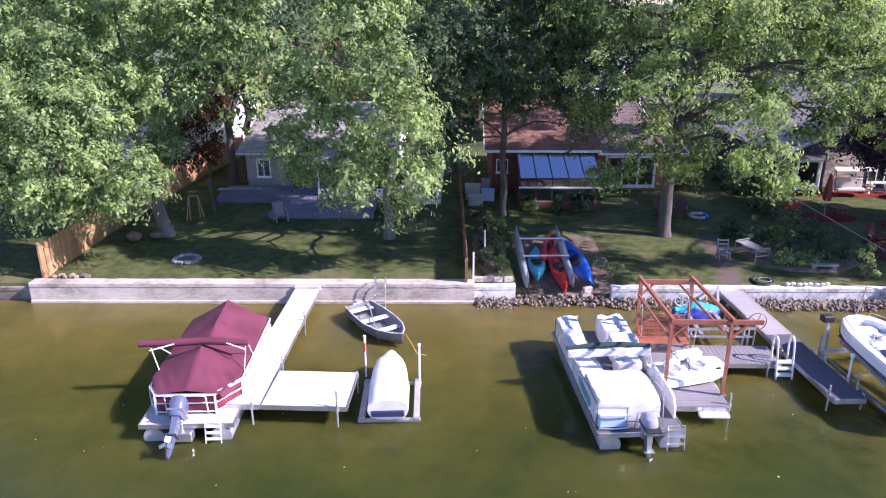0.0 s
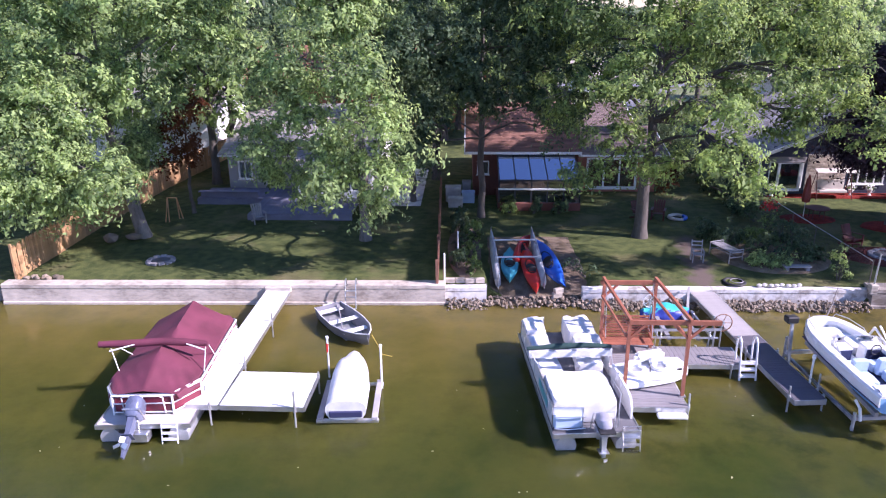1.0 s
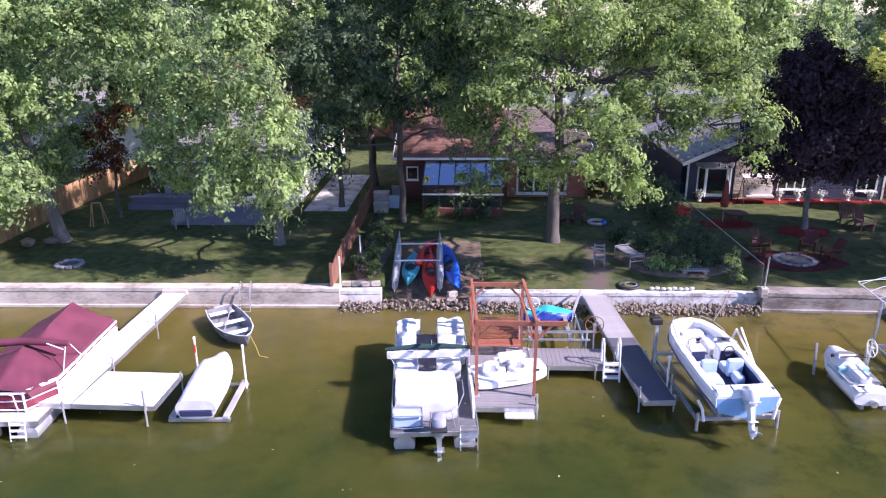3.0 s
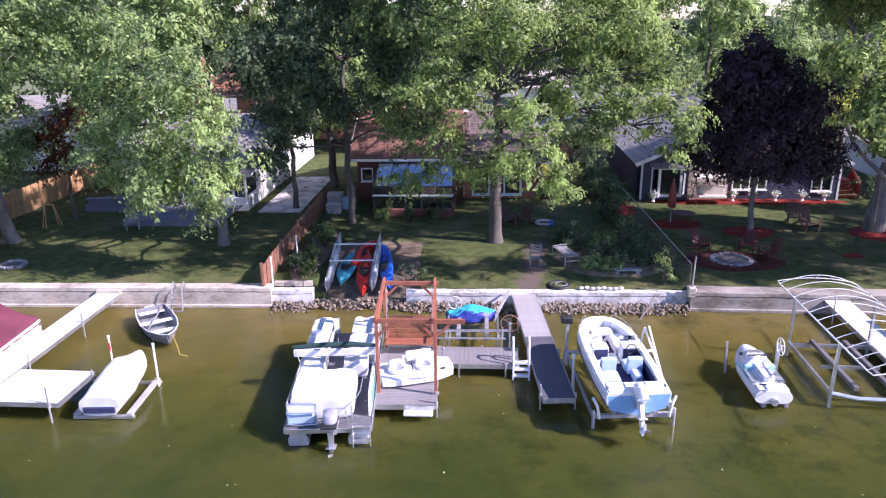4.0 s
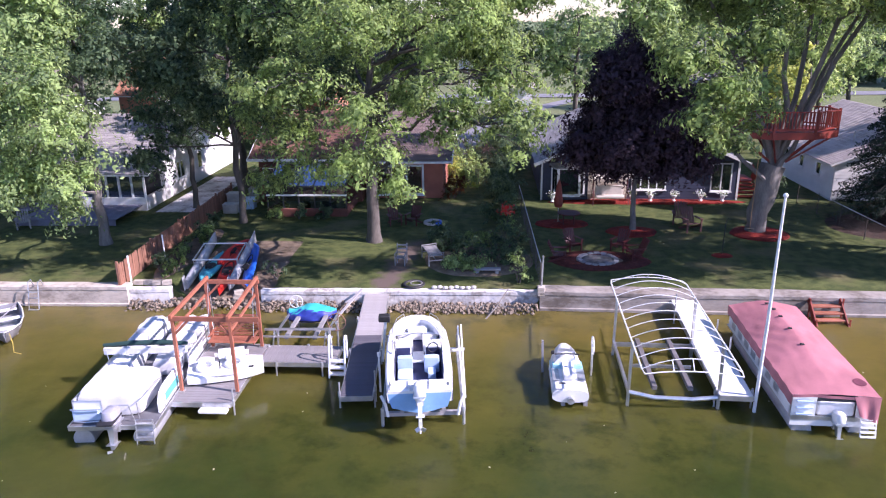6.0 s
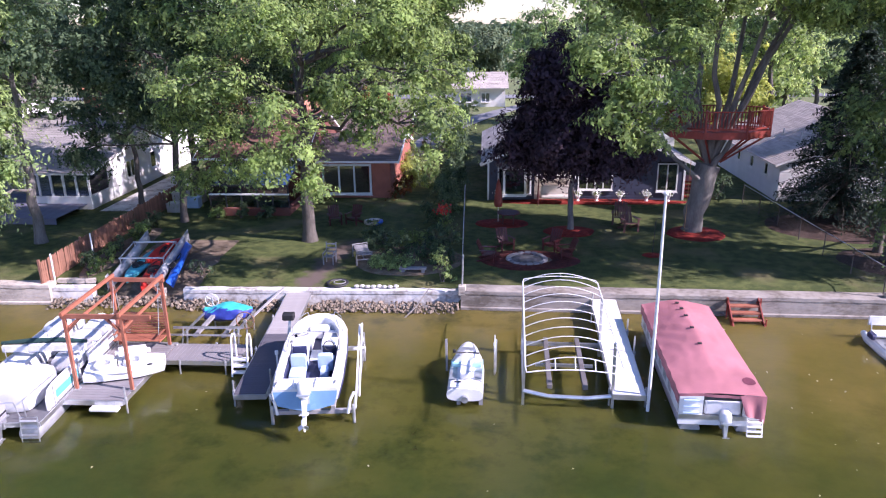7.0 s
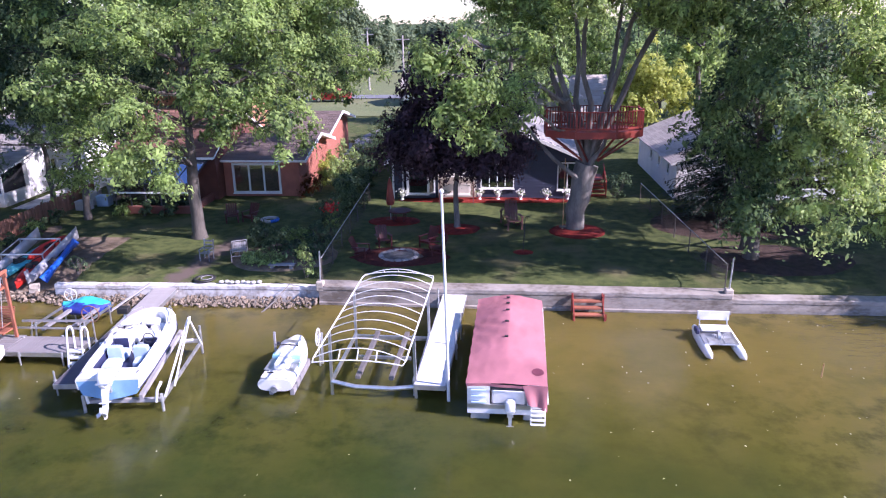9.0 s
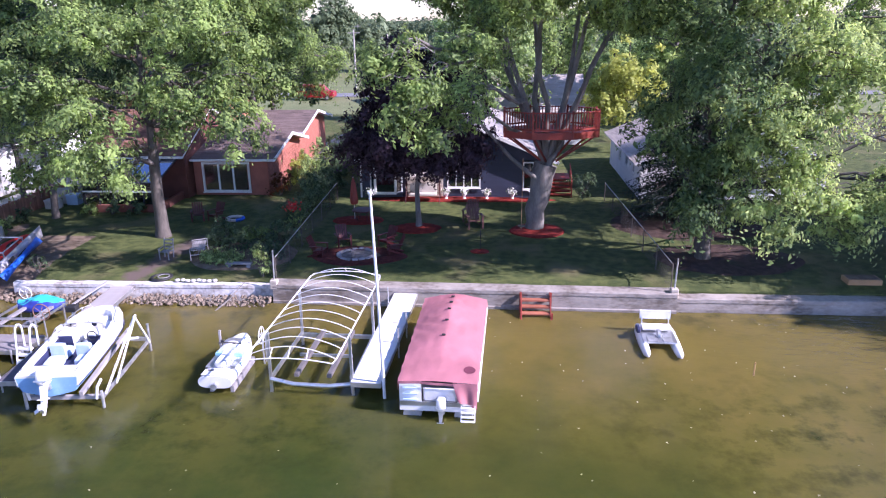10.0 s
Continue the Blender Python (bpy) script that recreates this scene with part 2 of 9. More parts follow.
def ground_mat(name, a, b_, c, s1, s2, s3, bump=0.6):
    """Ground cover in three colours, mixed by patches and by fine blades."""
    m = bpy.data.materials.new(name)
    m.use_nodes = True
    t = m.node_tree
    p = t.nodes["Principled BSDF"]
    p.inputs["Roughness"].default_value = 0.9
    p.inputs["Specular IOR Level"].default_value = 0.2
    co = t.nodes.new("ShaderNodeTexCoord")
    ns = []
    for s, d in ((s1, 4), (s2, 5), (s3, 3)):
        n = t.nodes.new("ShaderNodeTexNoise")
        n.inputs["Scale"].default_value, n.inputs["Detail"].default_value = s, d
        t.links.new(co.outputs["Object"], n.inputs["Vector"])
        ns.append(n)
    r1 = t.nodes.new("ShaderNodeValToRGB")
    r1.color_ramp.elements[0].position, r1.color_ramp.elements[1].position = 0.38, 0.62
    r1.color_ramp.elements[0].color, r1.color_ramp.elements[1].color = (*a, 1), (*b_, 1)
    t.links.new(ns[1].outputs[0], r1.inputs[0])
    r2 = t.nodes.new("ShaderNodeValToRGB")
    r2.color_ramp.elements[0].position, r2.color_ramp.elements[1].position = 0.56, 0.72
    r2.color_ramp.elements[0].color, r2.color_ramp.elements[1].color = (0, 0, 0, 1), (1, 1, 1, 1)
    t.links.new(ns[0].outputs[0], r2.inputs[0])
    mx = t.nodes.new("ShaderNodeMixRGB")
    t.links.new(r2.outputs[0], mx.inputs[0])
    t.links.new(r1.outputs[0], mx.inputs[1])
    mx.inputs[2].default_value = (*c, 1)
    ml = t.nodes.new("ShaderNodeMixRGB")
    ml.blend_type = "MULTIPLY"
    ml.inputs[0].default_value = 0.75
    r3 = t.nodes.new("ShaderNodeValToRGB")
    r3.color_ramp.elements[0].position, r3.color_ramp.elements[1].position = 0.25, 0.7
    r3.color_ramp.elements[0].color, r3.color_ramp.elements[1].color = (0.45, 0.45, 0.45, 1), (1.25, 1.25, 1.25, 1)
    t.links.new(ns[2].outputs[0], r3.inputs[0])
    t.links.new(mx.outputs[0], ml.inputs[1])
    t.links.new(r3.outputs[0], ml.inputs[2])
    t.links.new(ml.outputs[0], p.inputs["Base Color"])
    bp = t.nodes.new("ShaderNodeBump")
    bp.inputs["Strength"].default_value, bp.inputs["Distance"].default_value = bump, 0.04
    t.links.new(ns[2].outputs[0], bp.inputs["Height"])
    t.links.new(bp.outputs[0], p.inputs["Normal"])
    return m


M_GRASS = ground_mat("lawn_grass", (0.055, 0.075, 0.024), (0.105, 0.125, 0.04), (0.16, 0.145, 0.068), 0.35, 2.2, 26.0)


def worn_path(m, soil):
    """Treads a bare path into the lawn, from the dock back into the garden, and thins the grass in patches."""
    t = m.node_tree
    p = t.nodes["Principled BSDF"]
    grass = p.inputs["Base Color"].links[0].from_socket
    co = t.nodes.new("ShaderNodeTexCoord")
    sep = t.nodes.new("ShaderNodeSeparateXYZ")
    t.links.new(co.outputs["Object"], sep.inputs[0])
    def op(kind, a, b=0.0, c=0.0):
        n = t.nodes.new("ShaderNodeMath")
        n.operation = kind
        for k, v in enumerate((a, b, c)):
            if isinstance(v, (int, float)):
                n.inputs[k].default_value = v
            else:
                t.links.new(v, n.inputs[k])
        return n.outputs[0]
    off = op("ABSOLUTE", op("SUBTRACT", sep.outputs["X"], op("MULTIPLY_ADD", sep.outputs["Y"], 0.15, 9.4)))
    n = t.nodes.new("ShaderNodeTexNoise")
    n.inputs["Scale"].default_value, n.inputs["Detail"].default_value = 1.6, 5
    t.links.new(co.outputs["Object"], n.inputs["Vector"])
    band = op("SUBTRACT", op("MULTIPLY", n.outputs[0], 1.5), op("MULTIPLY", off, 0.9))
    ends = op("MINIMUM", op("SUBTRACT", 34.5, sep.outputs["Y"]), 1.0)
    r = t.nodes.new("ShaderNodeMapRange")
    r.inputs["From Min"].default_value, r.inputs["From Max"].default_value = 0.05, 0.5
    t.links.new(op("MULTIPLY", band, op("MAXIMUM", ends, 0.0)), r.inputs["Value"])
    mx = t.nodes.new("ShaderNodeMixRGB")
    t.links.new(r.outputs[0], mx.inputs[0])
    t.links.new(grass, mx.inputs[1])
    mx.inputs[2].default_value = (*soil, 1)
    t.links.new(mx.outputs[0], p.inputs["Base Color"])


worn_path(M_GRASS, (0.13, 0.1, 0.085))
M_FIELD = ground_mat("field_grass", (0.15, 0.18, 0.08), (0.18, 0.2, 0.095), (0.23, 0.21, 0.12), 0.03, 0.3, 6.0, 0.2)
M_BED = ground_mat("lake_bed", (0.2, 0.155, 0.055), (0.28, 0.22, 0.09), (0.085, 0.085, 0.032), 0.32, 1.3, 7.0, 0.3)
M_DIRT = ground_mat("bare_soil", (0.16, 0.12, 0.085), (0.23, 0.18, 0.13), (0.1, 0.08, 0.05), 0.8, 3.0, 30.0)
M_MULCH = ground_mat("red_mulch", (0.2, 0.024, 0.018), (0.3, 0.042, 0.03), (0.12, 0.02, 0.016), 1.2, 6.0, 45.0, 1.0)
# the red mulch again, darkened to paint in the shade at the fire pit
M_MULCH_SHADE = ground_mat("shaded_mulch", (0.08, 0.022, 0.02), (0.13, 0.035, 0.03), (0.06, 0.02, 0.018), 1.2, 6.0, 45.0, 1.0)
M_WATER = water_mat()
M_CONC = mat("seawall_concrete", (0.5, 0.44, 0.37), 0.85, vary=0.16, scale=0.55, fine=4.5, bump=0.35, second=(0.27, 0.23, 0.19), spots=0.9, stretch=(1, 1, 2.2))
M_CONC_D = mat("stained_seawall_concrete", (0.29, 0.26, 0.23), 0.85, vary=0.2, scale=0.6, fine=4.5, bump=0.35, second=(0.15, 0.125, 0.1), spots=1.1, stretch=(1, 1, 2.2))
M_CONC_W = mat("white_washed_concrete", (0.62, 0.6, 0.58), 0.85, vary=0.16, scale=1.1, fine=6, bump=0.5, second=(0.3, 0.27, 0.24), spots=1.2)
M_STONE = mat("rip_rap_stone", (0.17, 0.135, 0.1), 0.85, vary=0.3, scale=2.0, fine=25, bump=0.6, island=0.8)
M_BARK = mat("grey_bark", (0.105, 0.092, 0.08), 0.9, vary=0.25, scale=3, fine=22, bump=0.9, stretch=(1, 1, 0.25))
M_BARK_L = mat("light_bark", (0.18, 0.165, 0.15), 0.9, vary=0.25, scale=3, fine=22, bump=0.9, stretch=(1, 1, 0.25))
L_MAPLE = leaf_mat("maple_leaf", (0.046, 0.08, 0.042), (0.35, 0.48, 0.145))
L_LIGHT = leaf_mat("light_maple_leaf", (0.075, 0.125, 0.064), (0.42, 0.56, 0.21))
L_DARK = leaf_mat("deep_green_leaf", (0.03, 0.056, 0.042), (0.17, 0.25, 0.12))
L_BLUSH = leaf_mat("blush_bloom", (0.3, 0.2, 0.16), (0.62, 0.46, 0.4), 0.3)
# darker maple leaf: paints the shaded left side beside the bright maple
L_SHADED = leaf_mat("maple_leaf_in_shade", (0.035, 0.065, 0.04), (0.22, 0.33, 0.12))
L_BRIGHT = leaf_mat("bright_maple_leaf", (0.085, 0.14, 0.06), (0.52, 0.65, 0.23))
L_YELLOW = leaf_mat("yellow_green_leaf", (0.19, 0.23, 0.05), (0.52, 0.57, 0.15))
L_PURPLE = leaf_mat("purple_maple_leaf", (0.03, 0.022, 0.031), (0.078, 0.047, 0.062), 0.1)
L_BRONZE = leaf_mat("bronze_leaf", (0.07, 0.028, 0.012), (0.17, 0.07, 0.03), 0.35)
L_SPRUCE = leaf_mat("spruce_needle", (0.02, 0.04, 0.03), (0.06, 0.09, 0.065), 0.1, 0.6)
# flat, greyed leaf colour that paints haze onto everything far off
L_FAR_HAZE = leaf_mat("hazed_far_leaf", (0.09, 0.13, 0.07), (0.2, 0.26, 0.14), 0.3)
M_WHITE = mat("white_paint", (0.8, 0.8, 0.79), 0.45, vary=0.05, scale=1.5, fine=30)
M_VINYL = mat("white_vinyl_cover", (0.7, 0.7, 0.71), 0.5, vary=0.1, scale=2.2, fine=60, bump=0.15)
M_ALU = mat("brushed_aluminium", (0.62, 0.63, 0.65), 0.35, 0.85, vary=0.1, scale=3, fine=70)
M_STEEL = mat("galvanised_steel", (0.5, 0.51, 0.52), 0.45, 0.7, vary=0.18, scale=4, fine=50)
M_NAVY = mat("navy_siding", (0.04, 0.047, 0.085), 0.55, vary=0.12, scale=1.0, fine=30, per_object=0.25)
M_GREYSIDE = mat("grey_siding", (0.3, 0.29, 0.28), 0.6, vary=0.08, scale=1.0, fine=30, per_object=0.15)
M_WHITESIDE = mat("white_siding", (0.74, 0.74, 0.73), 0.55, vary=0.05, scale=1.0, fine=30, per_object=0.1)
# brick with the front's shade put into its colour
M_BRICK_SHADE = mat("shaded_red_brick", (0.15, 0.055, 0.042), 0.85, vary=0.25, scale=2.0, fine=40, bump=0.5, per_object=0.6)
M_PALEBRICK = mat("pale_limestone_block", (0.5, 0.43, 0.35), 0.85, vary=0.2, scale=2.0, fine=30, bump=0.6, per_object=0.7)
M_MORTAR = mat("mortar", (0.45, 0.42, 0.38), 0.9, vary=0.1, scale=3, fine=60, bump=0.4)
M_ROOFB = mat("brown_shingles", (0.21, 0.105, 0.075), 0.85, vary=0.22, scale=1.5, fine=30, bump=0.7, island=0.6)
M_ROOFG = mat("grey_shingles", (0.3, 0.28, 0.27), 0.85, vary=0.18, scale=1.5, fine=30, bump=0.7, island=0.6)
M_ROOFO = mat("orange_shingles", (0.36, 0.17, 0.1), 0.85, vary=0.18, scale=1.5, fine=30, bump=0.7, island=0.6)
M_GLASS = glass_mat("window_glass")
# near-black colour that paints the shade inside rooms and openings
M_ROOMSHADE = mat("room_shade", (0.05, 0.05, 0.055), 0.8, vary=0.3, scale=1.0, fine=8)
M_REDWOOD = mat("red_stained_wood", (0.24, 0.035, 0.022), 0.55, vary=0.2, scale=2.0, fine=35, bump=0.3, per_object=0.3, stretch=(1, 1, 0.3))
M_CEDAR = mat("orange_cedar", (0.34, 0.12, 0.07), 0.6, vary=0.2, scale=2.0, fine=35, bump=0.3, per_object=0.35)
M_FENCE = mat("tan_cedar_board", (0.46, 0.27, 0.13), 0.75, vary=0.2, scale=2.0, fine=30, bump=0.4, per_object=0.4)
M_GREYWOOD = mat("weathered_grey_wood", (0.3, 0.29, 0.3), 0.8, vary=0.2, scale=2.0, fine=30, bump=0.4, per_object=0.3)

# ---- mesh tools ----
def finish(name, bm, material, smooth=False):
    me = bpy.data.meshes.new(name)
    bm.normal_update()
    bm.to_mesh(me)
    bm.free()
    me.materials.append(material)
    if smooth:
        me.polygons.foreach_set("use_smooth", [True] * len(me.polygons))
        me.set_sharp_from_angle(angle=radians(40))
    return me


def part(name, bm, material, parent, label="", smooth=False):
    ob = new(name, finish(name, bm, material, smooth))
    ob.parent = parent
    if label:
        ob["label"] = label
    return ob


def mesh_part(name, me, parent, m=None):
    ob = new(name, me)
    ob.parent = parent
    if m is not None:
        ob.matrix_basis = m
    return ob


def thing(name, m, label, category, group="", kind=""):
    ob = new(name)
    ob.empty_display_size = 0.3
    ob.matrix_basis = m
    return tagged(ob, label, category, group, kind)


def structure(name, bm, material, label, smooth=False, category=""):
    return tagged(new(name, finish(name, bm, material, smooth)), label, category, "", "structure")


def box(bm, x0, x1, y0, y1, z0, z1, bevel=0.0, m=None):
    r = bmesh.ops.create_cube(bm, size=1.0, matrix=Matrix.Translation(((x0 + x1) / 2, (y0 + y1) / 2, (z0 + z1) / 2)) @ Matrix.Diagonal((abs(x1 - x0), abs(y1 - y0), abs(z1 - z0), 1)))
    vs = r["verts"]
    if bevel:
        es = list({e for v in vs for e in v.link_edges})
        g = bmesh.ops.bevel(bm, geom=es, offset=bevel, segments=1, affect="EDGES")
        vs = [v for v in g["verts"]]
    if m is not None:
        bmesh.ops.transform(bm, matrix=m, verts=list(set(vs)))
    return bm


def cube(*a, **k):
    return box(bmesh.new(), *a, **k)


def tube(bm, points, radii, seg=8, cap=True, closed=False):
    """A tube along points; radii one number or one for each point."""
    pts = [Vector(p) for p in points]
    n = len(pts)
    rs = radii if isinstance(radii, (list, tuple)) else [radii] * n
    rings, ref = [], None
    for i, p in enumerate(pts):
        if closed:
            d = pts[(i + 1) % n] - pts[i - 1]
        else:
            d = pts[min(i + 1, n - 1)] - pts[max(i - 1, 0)]
        d.normalize()
        if ref is None:
            ref = Vector((0, 0, 1)) if abs(d.z) < 0.9 else Vector((1, 0, 0))
        u = d.cross(ref)
        u.normalize()
        v = u.cross(d)
        ref = v.copy()
        rings.append([bm.verts.new(p + rs[i] * (math.cos(2 * math.pi * k / seg) * u + math.sin(2 * math.pi * k / seg) * v)) for k in range(seg)])
    for i in range(n if closed else n - 1):
        a, b = rings[i], rings[(i + 1) % n]
        for k in range(seg):
            bm.faces.new((a[k], b[k], b[(k + 1) % seg], a[(k + 1) % seg]))
    if cap and not closed:
        bm.faces.new(rings[0])
        bm.faces.new(rings[-1][::-1])
    return bm


def rod(a, b, r, seg=8):
    return tube(bmesh.new(), [a, b], r, seg)


def bar(bm, a, b, w, h):
    """A rectangular bar from a to b: w across, h high."""
    a, b = Vector(a), Vector(b)
    d = (b - a).normalized()
    up = Vector((0, 0, 1)) if abs(d.z) < 0.95 else Vector((0, 1, 0))
    u = d.cross(up).normalized()
    v = u.cross(d)
    q = [[bm.verts.new(p + sx * u * w / 2 + sz * v * h / 2) for sx, sz in ((-1, -1), (1, -1), (1, 1), (-1, 1))] for p in (a, b)]
    for k in range(4):
        bm.faces.new((q[0][k], q[0][(k + 1) % 4], q[1][(k + 1) % 4], q[1][k]))
    bm.faces.new(q[0][::-1])
    bm.faces.new(q[1])
    return bm


def beam(a, b, w, h):
    bm = bar(bmesh.new(), a, b, w, h)
    bmesh.ops.recalc_face_normals(bm, faces=bm.faces)
    return bm


def loft(bm, rings, cap=True, closed_ring=True):
    """Skins rings of equally many points."""
    vs = [[bm.verts.new(p) for p in r] for r in rings]
    n = len(vs[0])
    for a, b in zip(vs, vs[1:]):
        for k in range(n if closed_ring else n - 1):
            bm.faces.new((a[k], a[(k + 1) % n], b[(k + 1) % n], b[k]))
    if cap and closed_ring:
        bm.faces.new(vs[0][::-1])
        bm.faces.new(vs[-1])
    bmesh.ops.recalc_face_normals(bm, faces=bm.faces)
    return bm


def sheet(bm, fn, nu, nv):
    """A grid surface from fn(u, v), u and v from 0 to 1."""
    g = [[bm.verts.new(fn(i / nu, j / nv)) for j in range(nv + 1)] for i in range(nu + 1)]
    for i in range(nu):
        for j in range(nv):
            bm.faces.new((g[i][j], g[i + 1][j], g[i + 1][j + 1], g[i][j + 1]))
    return bm


def disc(bm, c, r, h, seg=20, axis="Z"):
    m = Matrix.Translation(c)
    if axis == "X":
        m = m @ Matrix.Rotation(radians(90), 4, "Y")
    if axis == "Y":
        m = m @ Matrix.Rotation(radians(90), 4, "X")
    bmesh.ops.create_cone(bm, cap_ends=True, segments=seg, radius1=r, radius2=r, depth=h, matrix=m)
    return bm


def ball(bm, c, r, sx=1, sy=1, sz=1, u=12, v=8):
    bmesh.ops.create_uvsphere(bm, u_segments=u, v_segments=v, radius=r, matrix=Matrix.Translation(c) @ Matrix.Diagonal((sx, sy, sz, 1)))
    return bm


def ring(bm, c, r, thick, seg=24, axis="Z", minor=6):
    pts = []
    for k in range(seg):
        a = 2 * math.pi * k / seg
        ca, sa = r * math.cos(a), r * math.sin(a)
        pts.append(Vector(c) + Vector({"Z": (ca, sa, 0), "X": (0, ca, sa), "Y": (ca, 0, sa)}[axis]))
    return tube(bm, pts, thick, minor, closed=True)


def stone_mesh(seed, name="stone", material=None):
    """An angular boulder about one metre across."""
    rng = random.Random(seed)
    bm = bmesh.new()
    bmesh.ops.create_icosphere(bm, subdivisions=1, radius=0.5)
    for v in bm.verts:
        v.co *= rng.uniform(0.75, 1.12)
        v.co.z *= 0.75
    return finish(name, bm, material or M_STONE)


# ---- foliage ----
def card_mesh(name, c, nrm, size, material, rng, aspect=0.46):
    """Kite-shaped leaves, folded along the midrib, at places c with normals nrm."""
    n = len(c)
    nrm = nrm / np.maximum(1e-6, np.linalg.norm(nrm, axis=1, keepdims=True))
    tip = rng.normal(size=(n, 3))
    tip -= (tip * nrm).sum(1, keepdims=True) * nrm
    tip /= np.maximum(1e-6, np.linalg.norm(tip, axis=1, keepdims=True))
    tip[:, 2] -= 0.25
    side = np.cross(nrm, tip)
    s = size[:, None]
    v = np.empty((n, 4, 3), np.float32)
    v[:, 0] = c - tip * s * 0.5
    v[:, 1] = c + side * s * aspect * 0.5 + nrm * s * 0.12
    v[:, 2] = c + tip * s * 0.5
    v[:, 3] = c - side * s * aspect * 0.5 + nrm * s * 0.12
    me = bpy.data.meshes.new(name)
    me.vertices.add(4 * n)
    me.vertices.foreach_set("co", v.ravel())
    me.loops.add(4 * n)
    me.loops.foreach_set("vertex_index", np.arange(4 * n, dtype=np.int32))
    me.polygons.add(n)
    me.polygons.foreach_set("loop_start", np.arange(0, 4 * n, 4, dtype=np.int32))
    me.update(calc_edges=True)
    me.materials.append(material)
    return me


def lobe_clusters(lobes, rng, density, seed):
    """Places of leaf clusters: on the uneven shells of the lobes, those deep inside another lobe left out."""
    out, outward = [], []
    for k, (cx, cy, cz, rx, ry, rz) in enumerate(lobes):
        area = 4 * math.pi * ((rx * ry) ** 1.6 / 3 + (rx * rz) ** 1.6 / 3 + (ry * rz) ** 1.6 / 3) ** (1 / 1.6)
        n = max(6, int(area * density))
        d = rng.normal(size=(n, 3))
        d /= np.linalg.norm(d, axis=1, keepdims=True)
        bulge = np.array([1.0 + 0.42 * noise.noise((a * 1.9 + seed, b * 1.9 + k, c * 1.9)) for a, b, c in d])[:, None]
        r = bulge * (1.0 - 0.5 * rng.random((n, 1)) ** 1.7 + 0.1 * rng.normal(size=(n, 1)))
        p = d * r * np.array((rx, ry, rz)) + np.array((cx, cy, cz))
        keep = np.ones(n, bool)
        for j, (ax, ay, az, bx, by, bz) in enumerate(lobes):
            if j != k:
                keep &= (((p - (ax, ay, az)) / (bx, by, bz)) ** 2).sum(1) > 0.4
        out.append(p[keep])
        outward.append(d[keep])
    return np.concatenate(out), np.concatenate(outward)


def crown_mesh(name, lobes, material, seed, density=1.3, per=112, leaf=0.19, radius=0.74, droop=0.4, gaps=0.04, sprays=7, core=0.85):
    """Leaves in sprays: each cluster sends out a few drooping twigs, with leaves along them. Open outside, thicker within."""
    rng = np.random.default_rng(seed)
    c, d = lobe_clusters(lobes, rng, density, seed)
    # above 10 m the crown closes up, added to cast more shade below
    keep = np.array([noise.noise((a * 0.6 + seed, b * 0.6, e * 0.8)) + 0.4 * noise.noise((a * 1.7, b * 1.7 + seed, e * 2.0)) > gaps - 0.34 * max(0.0, min(1.0, (e - 10.0) / 3)) for a, b, e in c])
    c, d = c[keep], d[keep]
    inner, out = lobe_clusters([(x, y, z, rx * 0.58, ry * 0.58, rz * 0.58) for x, y, z, rx, ry, rz in lobes], rng, density * core, seed + 3)
    c, d = np.concatenate((c, inner)), np.concatenate((d, out))
    n = len(c)
    cr = radius * np.exp(rng.normal(size=n) * 0.32)
    twig = rng.normal(size=(n, sprays, 3)) * (1.0, 1.0, 0.62) + d[:, None, :] * 0.45
    twig /= np.linalg.norm(twig, axis=2, keepdims=True)
    twig *= rng.uniform(0.6, 1.15, (n, sprays, 1))
    each = max(1, per // sprays)
    along = rng.uniform(0.12, 1.0, (n, sprays, each, 1)) ** 0.8
    off = (twig[:, :, None, :] * along + rng.normal(size=(n, sprays, each, 3)) * (0.16, 0.16, 0.1)).reshape(n, -1, 3)
    m = off.shape[1]
    p = c[:, None, :] + off * cr[:, None, None]
    p[:, :, 2] -= droop * (off[:, :, 0] ** 2 + off[:, :, 1] ** 2) * cr[:, None]
    nr = d[:, None, :] * 0.3 + np.array((0, 0, 0.45)) + rng.normal(size=(n, m, 3)) * 0.34 + off * 1.2
    size = leaf * rng.uniform(0.6, 1.4, (n, m)) * rng.uniform(0.85, 1.15, (n, 1))
    return card_mesh(name, p.reshape(-1, 3), nr.reshape(-1, 3), size.reshape(-1), material, rng), c


def branchy(bm, a, b, r0, r1, rng, wob=0.12, n=5, sag=0.0, seg=6):
    a, b = Vector(a), Vector(b)
    length = (b - a).length
    pts = []
    for i in range(n + 1):
        u = i / n
        p = a.lerp(b, u)
        if 0 < i < n:
            p += Vector((rng.gauss(0, 1), rng.gauss(0, 1), rng.gauss(0, 1))) * wob * length / n
        p.z += sag * math.sin(math.pi * u) * length
        pts.append(p)
    tube(bm, pts, [r0 + (r1 - r0) * i / n for i in range(n + 1)], seg)
    return pts


